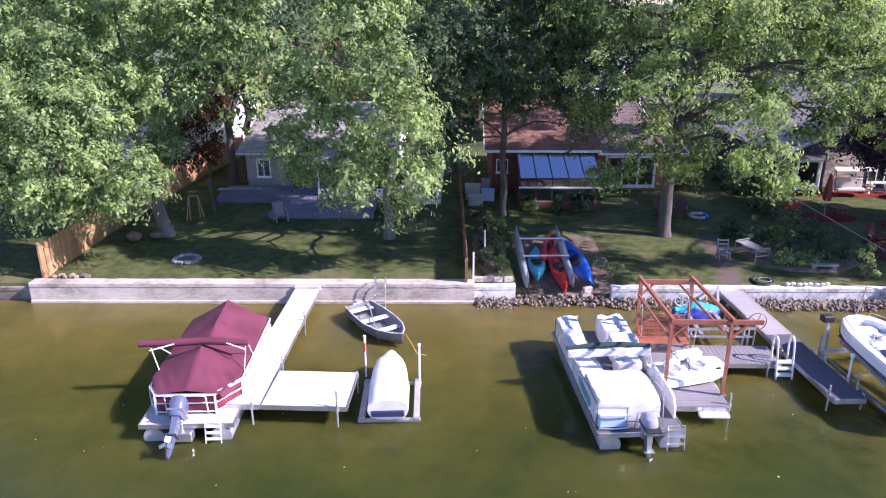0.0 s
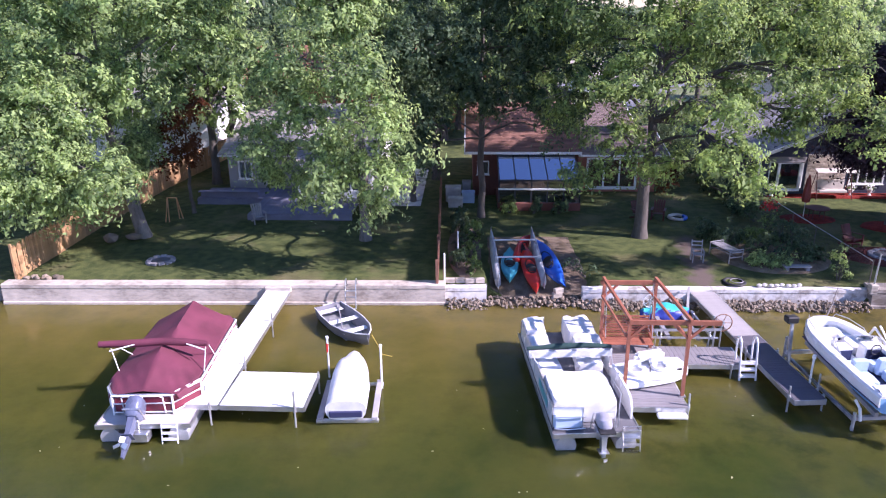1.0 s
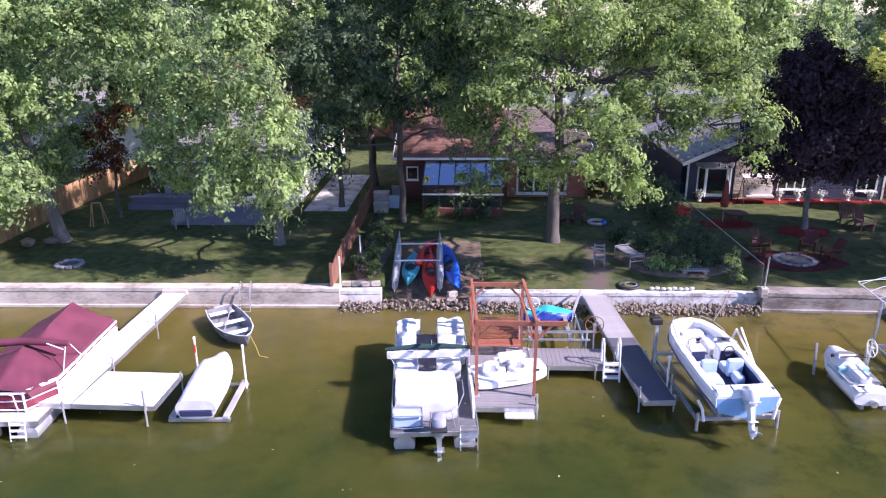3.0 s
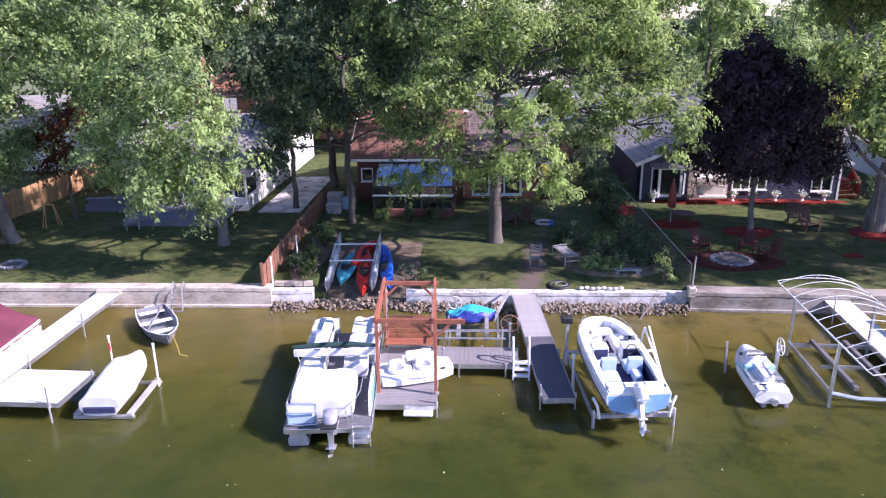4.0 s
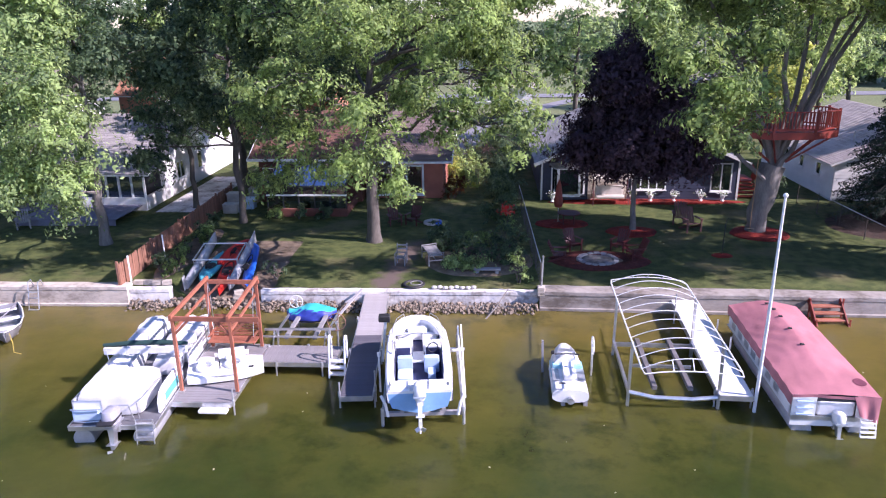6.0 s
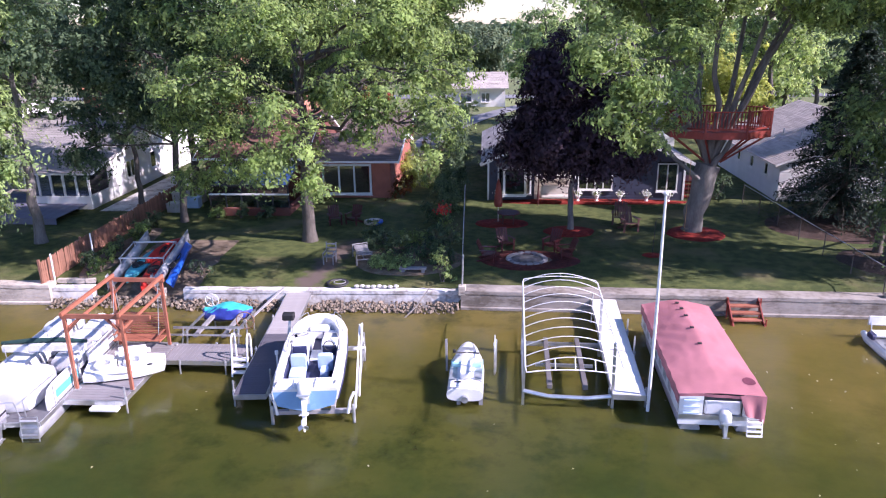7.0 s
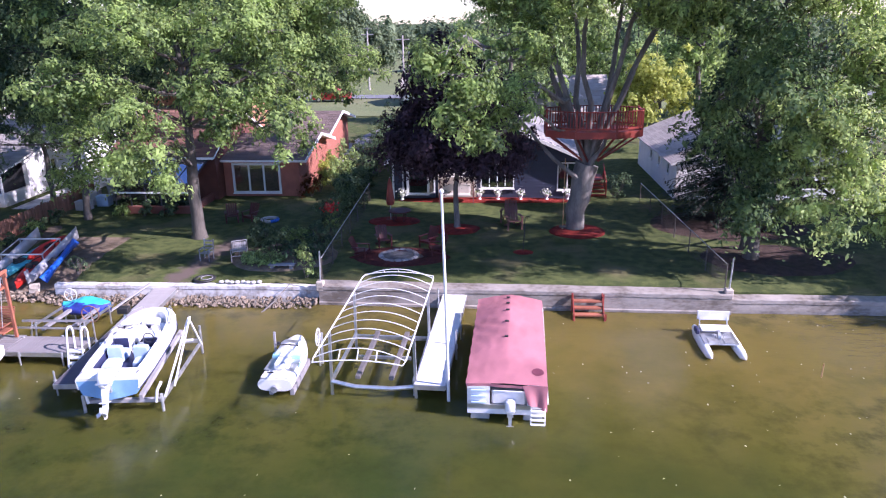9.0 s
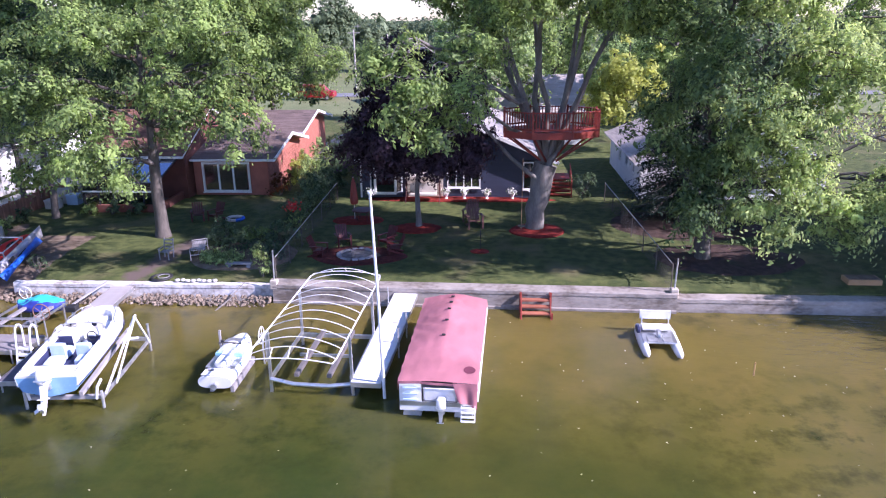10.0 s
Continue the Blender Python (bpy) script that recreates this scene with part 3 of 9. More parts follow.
def tree(label, x, y, z, height, r, lobes, leaf_material, seed, bark=None, fork=0.35, lean=(0, 0), category="tree", leaders=1, foot=(1.55, 1.3, 1.05), taper=0.25, limbs=(), **kw):
    """A tree: tapered trunk, limbs into every lobe of the crown, twigs, and leaves. Lobes are in metres from the foot."""
    rng = random.Random(seed)
    t = thing("tree", Matrix.Translation((x, y, z)), label, category)
    bm = bmesh.new()
    zf = height * fork
    flare = [(0, 0, -0.25), (0, 0, 0.05), (lean[0] * 0.1, lean[1] * 0.1, 0.5)]
    n = 5
    body = [(lean[0] * u + rng.gauss(0, 0.06), lean[1] * u + rng.gauss(0, 0.06), 0.5 + (zf - 0.5) * u) for u in (i / n for i in range(1, n + 1))]
    tube(bm, flare + body, [r * q for q in foot] + [r * (1 - taper * i / n) for i in range(1, n + 1)], 12)
    for a, c, r0 in limbs:
        branchy(bm, a, c, r0, r0 * 0.35, rng, 0.08, 6, -0.03, 8)
    top = Vector(body[-1])
    tops = []
    for k in range(leaders):
        if leaders == 1:
            end = Vector((lean[0] * 1.3, lean[1] * 1.3, height * 0.93))
        else:
            a = 2 * math.pi * k / leaders + 0.4
            end = Vector((top.x + 0.31 * height * math.cos(a), top.y + 0.17 * height * math.sin(a), height * rng.uniform(0.82, 0.96)))
        tops.append(branchy(bm, top - Vector((0, 0, 0.15)), end, r * (0.72 if leaders == 1 else 0.36), r * 0.09, rng, 0.07 if leaders > 1 else 0.1, 7, 0.0, 8))
    for cx, cy, cz, rx, ry, rz in lobes:
        c = Vector((cx, cy, cz))
        path = min(tops + [[Vector(p) for p in body[2:]]], key=lambda q: min((p - c).length for p in q))
        base = min(path, key=lambda p: (p - c).length + 1.2 * max(0, p.z - c.z + 0.6))
        mid = branchy(bm, base, c, min(0.1, r * 0.34), min(0.04, r * 0.13), rng, 0.16, 5, 0.06)
        for i in range(7):
            v = Vector((rng.gauss(0, 1), rng.gauss(0, 1), rng.gauss(0, 0.8))).normalized()
            e = c + Vector((v.x * rx, v.y * ry, v.z * rz)) * 0.85
            branchy(bm, mid[rng.randint(3, 5)], e, min(0.03, r * 0.1), 0.01, rng, 0.18, 4, 0.04, 5)
    part("trunk", bm, bark or M_BARK, t, smooth=True)
    me, _ = crown_mesh("crown", lobes, leaf_material, seed, **kw)
    mesh_part("crown", me, t)
    return t

# ---- lake, ground, sea walls ----
LAWN = 0.8


def bed_mat():
    """Sandy lake bed near the wall that gives way to weed farther out."""
    m = M_BED.copy()
    m.name = "sand_and_weed_bed"
    t = m.node_tree
    p = t.nodes["Principled BSDF"]
    sand = p.inputs["Base Color"].links[0].from_socket
    co = t.nodes.new("ShaderNodeTexCoord")
    sep = t.nodes.new("ShaderNodeSeparateXYZ")
    t.links.new(co.outputs["Object"], sep.inputs[0])
    n = t.nodes.new("ShaderNodeTexNoise")
    n.inputs["Scale"].default_value, n.inputs["Detail"].default_value = 0.28, 5
    t.links.new(co.outputs["Object"], n.inputs["Vector"])
    a = t.nodes.new("ShaderNodeMath")
    a.operation = "MULTIPLY_ADD"
    a.inputs[1].default_value = 11.0
    t.links.new(n.outputs[0], a.inputs[0])
    t.links.new(sep.outputs["Y"], a.inputs[2])
    r = t.nodes.new("ShaderNodeMapRange")
    r.inputs["From Min"].default_value, r.inputs["From Max"].default_value = 20.5, 29.0
    t.links.new(a.outputs[0], r.inputs["Value"])
    mx = t.nodes.new("ShaderNodeMixRGB")
    t.links.new(r.outputs[0], mx.inputs[0])
    weed = t.nodes.new("ShaderNodeMixRGB")
    weed.inputs[1].default_value, weed.inputs[2].default_value = (0.04, 0.055, 0.02, 1), (0.115, 0.13, 0.05, 1)
    n2 = t.nodes.new("ShaderNodeTexNoise")
    n2.inputs["Scale"].default_value, n2.inputs["Detail"].default_value = 1.1, 6
    t.links.new(co.outputs["Object"], n2.inputs["Vector"])
    r2 = t.nodes.new("ShaderNodeMapRange")
    r2.inputs["From Min"].default_value, r2.inputs["From Max"].default_value = 0.35, 0.7
    t.links.new(n2.outputs[0], r2.inputs["Value"])
    t.links.new(r2.outputs[0], weed.inputs[0])
    t.links.new(weed.outputs[0], mx.inputs[1])
    t.links.new(sand, mx.inputs[2])
    t.links.new(mx.outputs[0], p.inputs["Base Color"])
    return m


def grid_sheet(name, xs, ys, zf, material, label, smooth=True):
    bm = bmesh.new()
    g = [[bm.verts.new((x, y, zf(x, y))) for y in ys] for x in xs]
    for i in range(len(xs) - 1):
        for j in range(len(ys) - 1):
            bm.faces.new((g[i][j], g[i + 1][j], g[i + 1][j + 1], g[i][j + 1]))
    return structure(name, bm, material, label, smooth)


def frange(a, b, s):
    return [a + s * i for i in range(int(round((b - a) / s)) + 1)]


def bed_z(x, y):
    return -0.42 - 0.045 * min(40.0, max(0.0, 26.5 - y)) - (0.0 if y > 5 else 0.03 * min(20, 5 - y)) + 0.1 * noise.noise((x * 0.25, y * 0.25, 0))


FARX = [-1600, -700, -300, -150, -90, -60]
grid_sheet("lake_bed", FARX + frange(-40, 70, 2.0) + [90, 150, 300, 700, 1600], [-1500, -500, -150, -60, -30] + frange(-14, 26, 2.0) + [26.85], bed_z, bed_mat(), "sandy lake bed with patches of green weed")
bm = bmesh.new()
sheet(bm, lambda u, v: Vector((-1600 + 3200 * u, -1500 + 1527 * v, 0.0)), 2, 2)
structure("water", bm, M_WATER, "calm murky green-brown lake water")


def gap(x):
    """1 inside the boat launch, 0 along the walls."""
    return max(0.0, min(1.0, (x - 4.1) / 0.7)) * max(0.0, min(1.0, (9.0 - x) / 0.7))


def ground_z(x, y):
    back = 27.6 if 2.5 < x < 20.3 else 27.2
    edge = -0.9 if y < back else LAWN - 0.12 * max(0.0, 1 - (y - back) / 0.8)
    slope = -0.35 + (LAWN + 0.35) * max(0.0, min(1.0, (y - 26.2) / 4.2)) ** 0.8
    z = edge * (1 - gap(x)) + slope * gap(x)
    z += 0.035 * noise.noise((x * 0.5, y * 0.5, 3)) * min(1.0, max(0.0, (y - 27.7)))
    if y > 60:
        z += min(1.0, (y - 60) / 40) * 0.6
    return z


GY = [26.2, 26.8, 27.1, 27.25, 27.55, 27.65] + frange(28, 60, 1.0) + [64, 70, 80, 90, 110, 150, 220, 330, 500, 900, 1600]
grid_sheet("ground", FARX + [-50, -40, -34] + frange(-30, 3.5, 1.25)[:-1] + frange(3.5, 9.5, 0.25) + frange(10.5, 60.5, 1.25) + [70, 90, 150, 300, 700, 1600], GY, ground_z, M_GRASS, "mown lawn with worn patches in dappled shade")
bm = bmesh.new()
sheet(bm, lambda u, v: Vector((-180 + 330 * u, 80 + 170 * v, ground_z(0, 80 + 170 * v) + 0.05)), 6, 24)
structure("field", bm, M_FIELD, "sunlit mown field beyond the houses", True)


bm = bmesh.new()
sheet(bm, lambda u, v: Vector((60 + 9 * v + 75 * u, 62 + 30 * v + 2.5 * math.sin(u * 9), ground_z(100, 62 + 30 * v) + 0.06)), 24, 10)
structure("water_inlet", bm, M_WATER, "bright still inlet of the lake beyond the lawns")


def seawall(name, pts, top, depth, material, label, ledge=0.0):
    """A cast wall along pts: face, cap with a worn front edge, and an optional ledge at the water."""
    bm = bmesh.new()
    rng = random.Random(name)
    fine = []
    for (xa, ya), (xb, yb) in zip(pts, pts[1:]):
        n = max(1, int((xb - xa) / 0.4))
        fine += [(xa + (xb - xa) * i / n, ya + (yb - ya) * i / n) for i in range(n)]
    fine.append(pts[-1])
    rings = []
    for x, y in fine:
        w = rng.uniform(-0.012, 0.012)
        h = top + rng.uniform(-0.015, 0.012)
        prof = [(y + 0.02 - ledge, -0.9), (y - ledge, 0.1), (y + 0.0, 0.14), (y + 0.03 + w, h - 0.2), (y + 0.01 + w, h - 0.17), (y + 0.02 + w, h - 0.03), (y + 0.06, h), (y + depth - 0.04, h), (y + depth, h - 0.04), (y + depth, -0.9)]
        rings.append([Vector((x, a, b)) for a, b in prof])
    loft(bm, rings)
    return structure(name, bm, material, label, False, "sea wall")


seawall("wall_lawn", [(-16.4, 26.72), (-8, 26.85), (2.5, 27.0)], 0.9, 0.6, M_CONC, "weathered pale concrete sea wall below the lawn", 0.05)
seawall("wall_far_west", [(-60, 27.1), (-16.4, 27.1)], 0.55, 0.5, M_CONC_D, "low dark concrete sea wall")
seawall("wall_launch_west", [(2.5, 27.15), (4.25, 27.25)], 0.72, 0.4, M_CONC_W, "short whitewashed concrete wall beside the boat launch")
seawall("wall_garden", [(8.3, 27.2), (14, 27.3), (20.2, 27.35)], 0.68, 0.4, M_CONC_W, "whitewashed crumbling concrete wall along the garden")
seawall("wall_middle", [(20.2, 27.0), (28, 26.75), (37.3, 26.5)], 0.84, 0.8, M_CONC_D, "stained grey concrete sea wall", 0.05)
seawall("wall_east", [(37.3, 26.62), (60, 26.4), (110, 26.4)], 0.6, 0.9, M_CONC_D, "low grey concrete sea wall")

# ---- houses ----
def lap_wall(parent, x0, x1, y, z0, z1, material, holes=(), step=0.2, top=None, axis="X", face=-1):
    """Lap siding, board by board, with openings left free. holes: (a, b, z0, z1). top(a): the wall's height at a, for gables."""
    z = z0
    while z < (z1 if top is None else max(top(x0 + (x1 - x0) * i / 40) for i in range(41))) - 0.02:
        spans = [(x0, x1)]
        zt = z + step
        if top is not None:
            inside = [x0 + (x1 - x0) * i / 200 for i in range(201) if top(x0 + (x1 - x0) * i / 200) > z + 0.5 * step]
            if not inside:
                break
            spans = [(inside[0], inside[-1])]
        else:
            zt = min(zt, z1)
        for a, b, c, d in holes:
            if c < zt - 0.02 and d > z + 0.02:
                nxt = []
                for s, e in spans:
                    if b <= s or a >= e:
                        nxt.append((s, e))
                    else:
                        if a > s:
                            nxt.append((s, a))
                        if b < e:
                            nxt.append((b, e))
                spans = nxt
        for s, e in spans:
            if e - s < 0.03:
                continue
            bm = bmesh.new()
            lo, hi = y + face * 0.028, y + face * 0.008
            prof = [(lo, z), (hi, zt + 0.015), (y - face * 0.05, zt + 0.015), (y - face * 0.05, z)]
            if axis == "X":
                loft(bm, [[Vector((q, p, h)) for p, h in prof] for q in (s, e)])
            else:
                loft(bm, [[Vector((p, q, h)) for p, h in prof] for q in (s, e)])
            part("siding_board", bm, material, parent)
        z = zt


def window(parent, a, b, z0, z1, y, panes=2, axis="X", face=-1, frame_mat=None, w=0.07, name="window", sill=True, room=True):
    """A window: frame, mullions, panes, sill, and a room box behind, its dimness put into the colour."""
    frame_mat = frame_mat or M_WHITE

    def bx(bm, p0, p1, q0, q1, h0, h1):
        return box(bm, p0, p1, q0, q1, h0, h1) if axis == "X" else box(bm, q0, q1, p0, p1, h0, h1)
    f0, f1 = y + face * 0.06, y - face * 0.06
    bm = bmesh.new()
    out, inn = [(a - w, z0 - w), (b + w, z0 - w), (b + w, z1 + w), (a - w, z1 + w)], [(a, z0), (b, z0), (b, z1), (a, z1)]
    vec = (lambda p, q, h: Vector((p, q, h))) if axis == "X" else (lambda p, q, h: Vector((q, p, h)))
    loft(bm, [[vec(p, f1, h) for p, h in out], [vec(p, f0, h) for p, h in out], [vec(p, f0, h) for p, h in inn], [vec(p, f1, h) for p, h in inn]], False)
    wob = part(name, bm, frame_mat, parent)
    for k in range(1, panes):
        c = a + (b - a) * k / panes
        part("mullion", bx(bmesh.new(), c - w * 0.45, c + w * 0.45, f0 - face * 0.012, f1, z0, z1), frame_mat, wob)
    for k in range(panes):
        c0, c1 = a + (b - a) * k / panes + w * 0.46, a + (b - a) * (k + 1) / panes - w * 0.46
        pane = part("pane", bx(bmesh.new(), c0, c1, y - 0.006, y + 0.006, z0 + 0.002, z1 - 0.002), M_GLASS, wob)
        pane.visible_shadow = False
    if sill:
        part("sill", bx(bmesh.new(), a - w - 0.04, b + w + 0.04, y + face * 0.13, y + face * 0.061, z0 - w - 0.05, z0 - w), frame_mat, wob)
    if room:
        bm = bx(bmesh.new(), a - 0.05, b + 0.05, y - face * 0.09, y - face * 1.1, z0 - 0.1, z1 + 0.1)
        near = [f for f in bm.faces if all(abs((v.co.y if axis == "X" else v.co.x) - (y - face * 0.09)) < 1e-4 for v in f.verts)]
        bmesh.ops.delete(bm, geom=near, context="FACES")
        part("room", bm, M_ROOMSHADE, wob)
    return wob


def shingle_slope(parent, p00, p10, p01, p11, material, rows=None, name="roof", thick=0.12):
    """A roof slope from its eave (p00-p10) to its ridge (p01-p11): deck with courses of shingles stepped over one another."""
    a, b, c, d = (Vector(p) for p in (p00, p10, p01, p11))
    nrm = (b - a).cross(c - a).normalized()
    if nrm.z < 0:
        nrm = -nrm
    rows = rows or max(4, int((c - a).length / 0.16))
    bm = bmesh.new()
    rng = random.Random(rows)
    for i in range(rows):
        u0, u1 = i / rows, (i + 1.12) / rows
        l0, r0 = a.lerp(c, u0), b.lerp(d, u0)
        l1, r1 = a.lerp(c, min(1, u1)), b.lerp(d, min(1, u1))
        n = max(1, int((r0 - l0).length / 1.0))
        off = rng.random()
        cuts = [0.0] + [(k + off) / n for k in range(n) if 0 < (k + off) / n < 1] + [1.0]
        for s, e in zip(cuts, cuts[1:]):
            q = [l0.lerp(r0, s), l0.lerp(r0, e), l1.lerp(r1, e), l1.lerp(r1, s)]
            lift = (0.022, 0.022, 0.008, 0.008)
            top = [bm.verts.new(p + nrm * h) for p, h in zip(q, lift)]
            low = [bm.verts.new(p) for p in q[:2]]
            bm.faces.new(top)
            bm.faces.new((low[0], low[1], top[1], top[0]))
    ob = part(name, bm, material, parent)
    bm = bmesh.new()
    loft(bm, [[p + nrm * -0.005 for p in (a, b, d, c)], [p - nrm * thick for p in (a, b, d, c)]])
    part("roof_deck", bm, M_WHITE, ob)
    return ob


def brick_mesh(w, h, d, material, name="brick"):
    bm = cube(0, w, 0, d, 0, h, bevel=min(w, h) * 0.06)
    return finish(name, bm, material)


def brick_panel(parent, x0, x1, y, z0, z1, bw, bh, material, seed, axis="X", limit=300, rough=0.012):
    """Courses of bricks proud of their mortar."""
    rng = random.Random(seed)
    me = brick_mesh(bw - 0.014, bh - 0.014, 0.06, material)
    half = brick_mesh(bw / 2 - 0.014, bh - 0.014, 0.06, material)
    z, row, count = z0, 0, 0
    while z + bh <= z1 + 0.01:
        a = x0
        if row % 2:
            o = mesh_part("brick", half, parent)
            o.matrix_basis = Matrix.Translation((a, y - 0.05, z)) if axis == "X" else Matrix.Translation((y, a, z)) @ Matrix.Rotation(radians(90), 4, "Z")
            a += bw / 2
            count += 1
        while a + bw * 0.9 <= x1 + 0.01 and count < limit:
            o = mesh_part("brick", me, parent)
            j = rng.uniform(-rough, rough)
            o.matrix_basis = Matrix.Translation((a, y - 0.05 + j, z)) if axis == "X" else Matrix.Translation((y + 0.03 + j, a, z)) @ Matrix.Rotation(radians(90), 4, "Z")
            a += bw
            count += 1
        z += bh
        row += 1


def shell(parent, x0, x1, y0, y1, z0, z1, material, name="wall", gable=None):
    """Plain walls that close a house; gable: ridge height with the ridge along y."""
    bm = bmesh.new()
    if gable:
        xm = (x0 + x1) / 2
        prof = [(x0, z0), (x1, z0), (x1, z1), (xm, gable), (x0, z1)]
        loft(bm, [[Vector((x, y, z)) for x, z in prof] for y in (y0, y1)])
    else:
        box(bm, x0, x1, y0, y1, z0, z1)
    return part(name, bm, material, parent)


# the navy house: gable to the lake
FY = 42.7
house = thing("house", Matrix.Identity(4), "single-storey navy-sided house with white windows and pale stone panel", "house")
gable_top = lambda x: 3.35 + (5.85 - 3.35) * (1 - abs(x - 27.3) / 6.0)
shell(house, 21.35, 33.25, FY + 1.3, 55, 0.6, 3.3, M_NAVY, gable=5.7)
HOLES = [(21.95, 24.0, 1.2, 2.85), (24.2, 26.6, 0.8, 3.2), (26.85, 28.95, 1.45, 3.05), (31.6, 32.85, 1.35, 3.1)]
lap_wall(house, 21.3, 33.3, FY, 0.8, 3.3, M_NAVY, HOLES, 0.185, gable_top)
for cx, w in ((21.36, 0.12), (33.24, 0.12)):
    part("corner_trim", cube(cx - w / 2, cx + w / 2, FY - 0.045, FY + 0.06, 0.8, 3.32), M_WHITE, house)
window(house, 26.92, 28.88, 1.52, 2.98, FY, 4)
window(house, 31.67, 32.78, 1.42, 3.03, FY, 2)
part("stone_panel_back", cube(24.2, 26.6, FY - 0.05, FY + 0.1, 0.75, 3.3), M_MORTAR, house)
brick_panel(house, 24.2, 26.6, FY - 0.06, 0.8, 3.3, 0.3, 0.1, M_PALEBRICK, 5)
# bay window
bay = part("bay_window", cube(21.9, 24.05, FY - 0.5, FY + 0.02, 0.95, 1.2, 0.02), M_NAVY, house)
part("bay_roof", loft(bmesh.new(), [[Vector((21.8, FY, 2.95)), Vector((24.15, FY, 2.95)), Vector((24.15, FY, 3.15)), Vector((21.8, FY, 3.15))], [Vector((22.1, FY - 0.62, 2.88)), Vector((23.85, FY - 0.62, 2.88)), Vector((23.85, FY - 0.62, 2.95)), Vector((22.1, FY - 0.62, 2.95))]]), M_ROOFG, bay)
window(house, 22.4, 23.55, 1.28, 2.82, FY - 0.5, 1, w=0.09)
for xa, xb in ((21.98, 22.3), (23.97, 23.65)):
    bm = bmesh.new()
    for q0, q1 in (((xa, FY - 0.02), (xa, FY - 0.02)), ((xb, FY - 0.5), (xb, FY - 0.5))):
        bar(bm, (q0[0], q0[1], 1.2), (q1[0], q1[1], 2.9), 0.09, 0.09)
    bar(bm, (xa, FY - 0.02, 1.22), (xb, FY - 0.5, 1.22), 0.09, 0.09)
    bar(bm, (xa, FY - 0.02, 2.86), (xb, FY - 0.5, 2.86), 0.09, 0.09)
    part("bay_side_frame", bm, M_WHITE, bay)
    g = part("pane", beam((xa, FY - 0.02, 2.04), (xb, FY - 0.5, 2.04), 0.012, 1.55), M_GLASS, bay)
    g.visible_shadow = False
shingle_slope(house, (20.9, FY - 0.45, 3.17), (20.9, 55.3, 3.17), (27.3, FY - 0.45, 5.9), (27.3, 55.3, 5.9), M_ROOFG)
shingle_slope(house, (33.7, 55.3, 3.17), (33.7, FY - 0.45, 3.17), (27.3, 55.3, 5.9), (27.3, FY - 0.45, 5.9), M_ROOFG)
for xe in (20.85, 33.75):
    part("rake_board", beam((xe, FY - 0.5, 3.1), (27.3, FY - 0.5, 5.86), 0.05, 0.2), M_WHITE, house)

# the brick house with the solarium
bhouse = thing("house", Matrix.Identity(4), "red brick house with brown shingle roof and blue-lit glass solarium", "house")
shell(bhouse, 3.8, 10.2, 42.2, 52, 0.6, 3.5, M_BRICK_SHADE)
M_ROOFD = mat("grey-brown_shingles", (0.17, 0.125, 0.11), 0.85, vary=0.22, scale=1.5, fine=30, bump=0.7, island=0.6)
# same brick for the wing, brightened to salmon to paint the sun on it
M_BRICK_SUN = mat("sunlit_red_brick", (0.33, 0.12, 0.085), 0.85, vary=0.2, scale=2.0, fine=40, bump=0.5, per_object=0.5)
for y0, ym, y1, xe, ze, zr in ((43.2, 47.4, 51.3, 15.2, 3.35, 4.25), (51.5, 56.0, 60.6, 15.0, 3.75, 4.7)):
    part("wing_wall", loft(bmesh.new(), [[Vector((x, y0, 0.6)), Vector((x, y1, 0.6)), Vector((x, y1, ze)), Vector((x, ym, zr - 0.08)), Vector((x, y0, ze))] for x in (10.3, xe)]), M_BRICK_SUN, bhouse)
    shingle_slope(bhouse, (10.3, y0 - 0.55, ze - 0.12), (xe + 0.6, y0 - 0.55, ze - 0.12), (10.3, ym, zr), (xe + 0.6, ym, zr), M_ROOFD)
    shingle_slope(bhouse, (xe + 0.6, y1 + 0.4, ze - 0.1), (10.3, y1 + 0.4, ze - 0.1), (xe + 0.6, ym, zr), (10.3, ym, zr), M_ROOFD)
    for ya in (y0 - 0.55, y1 + 0.4):
        part("rake_board", beam((xe + 0.63, ya, ze - 0.17), (xe + 0.63, ym, zr - 0.05), 0.05, 0.2), M_WHITE, bhouse)
    part("gutter", beam((10.4, y0 - 0.6, ze - 0.16), (xe + 0.62, y0 - 0.6, ze - 0.16), 0.1, 0.12), M_WHITE, bhouse)
brick_panel(bhouse, 43.3, 51.3, 15.2, 0.85, 3.2, 0.42, 0.17, M_BRICK_SUN, 8, "Y", 290)
shingle_slope(bhouse, (3.3, 41.7, 3.6), (10.3, 41.7, 3.6), (3.3, 47, 5.9), (10.3, 47, 5.9), M_ROOFB)
shingle_slope(bhouse, (10.6, 52.5, 3.5), (3.3, 52.5, 3.5), (10.6, 47, 5.9), (3.3, 47, 5.9), M_ROOFB)
part("gutter", beam((3.25, 41.65, 3.55), (10.3, 41.65, 3.55), 0.12, 0.14), M_WHITE, bhouse)
part("rake_board", beam((3.28, 41.7, 3.52), (3.28, 47, 5.86), 0.06, 0.18), M_WHITE, bhouse)
part("gable_end", loft(bmesh.new(), [[Vector((x, 42.2, 3.5)), Vector((x, 52, 3.5)), Vector((x, 47.0, 5.75))] for x in (10.1, 10.25)]), M_BRICK_SHADE, bhouse)
part("gable_end", loft(bmesh.new(), [[Vector((x, 42.2, 3.5)), Vector((x, 52, 3.5)), Vector((x, 47.0, 5.75))] for x in (3.8, 3.95)]), M_BRICK_SHADE, bhouse)
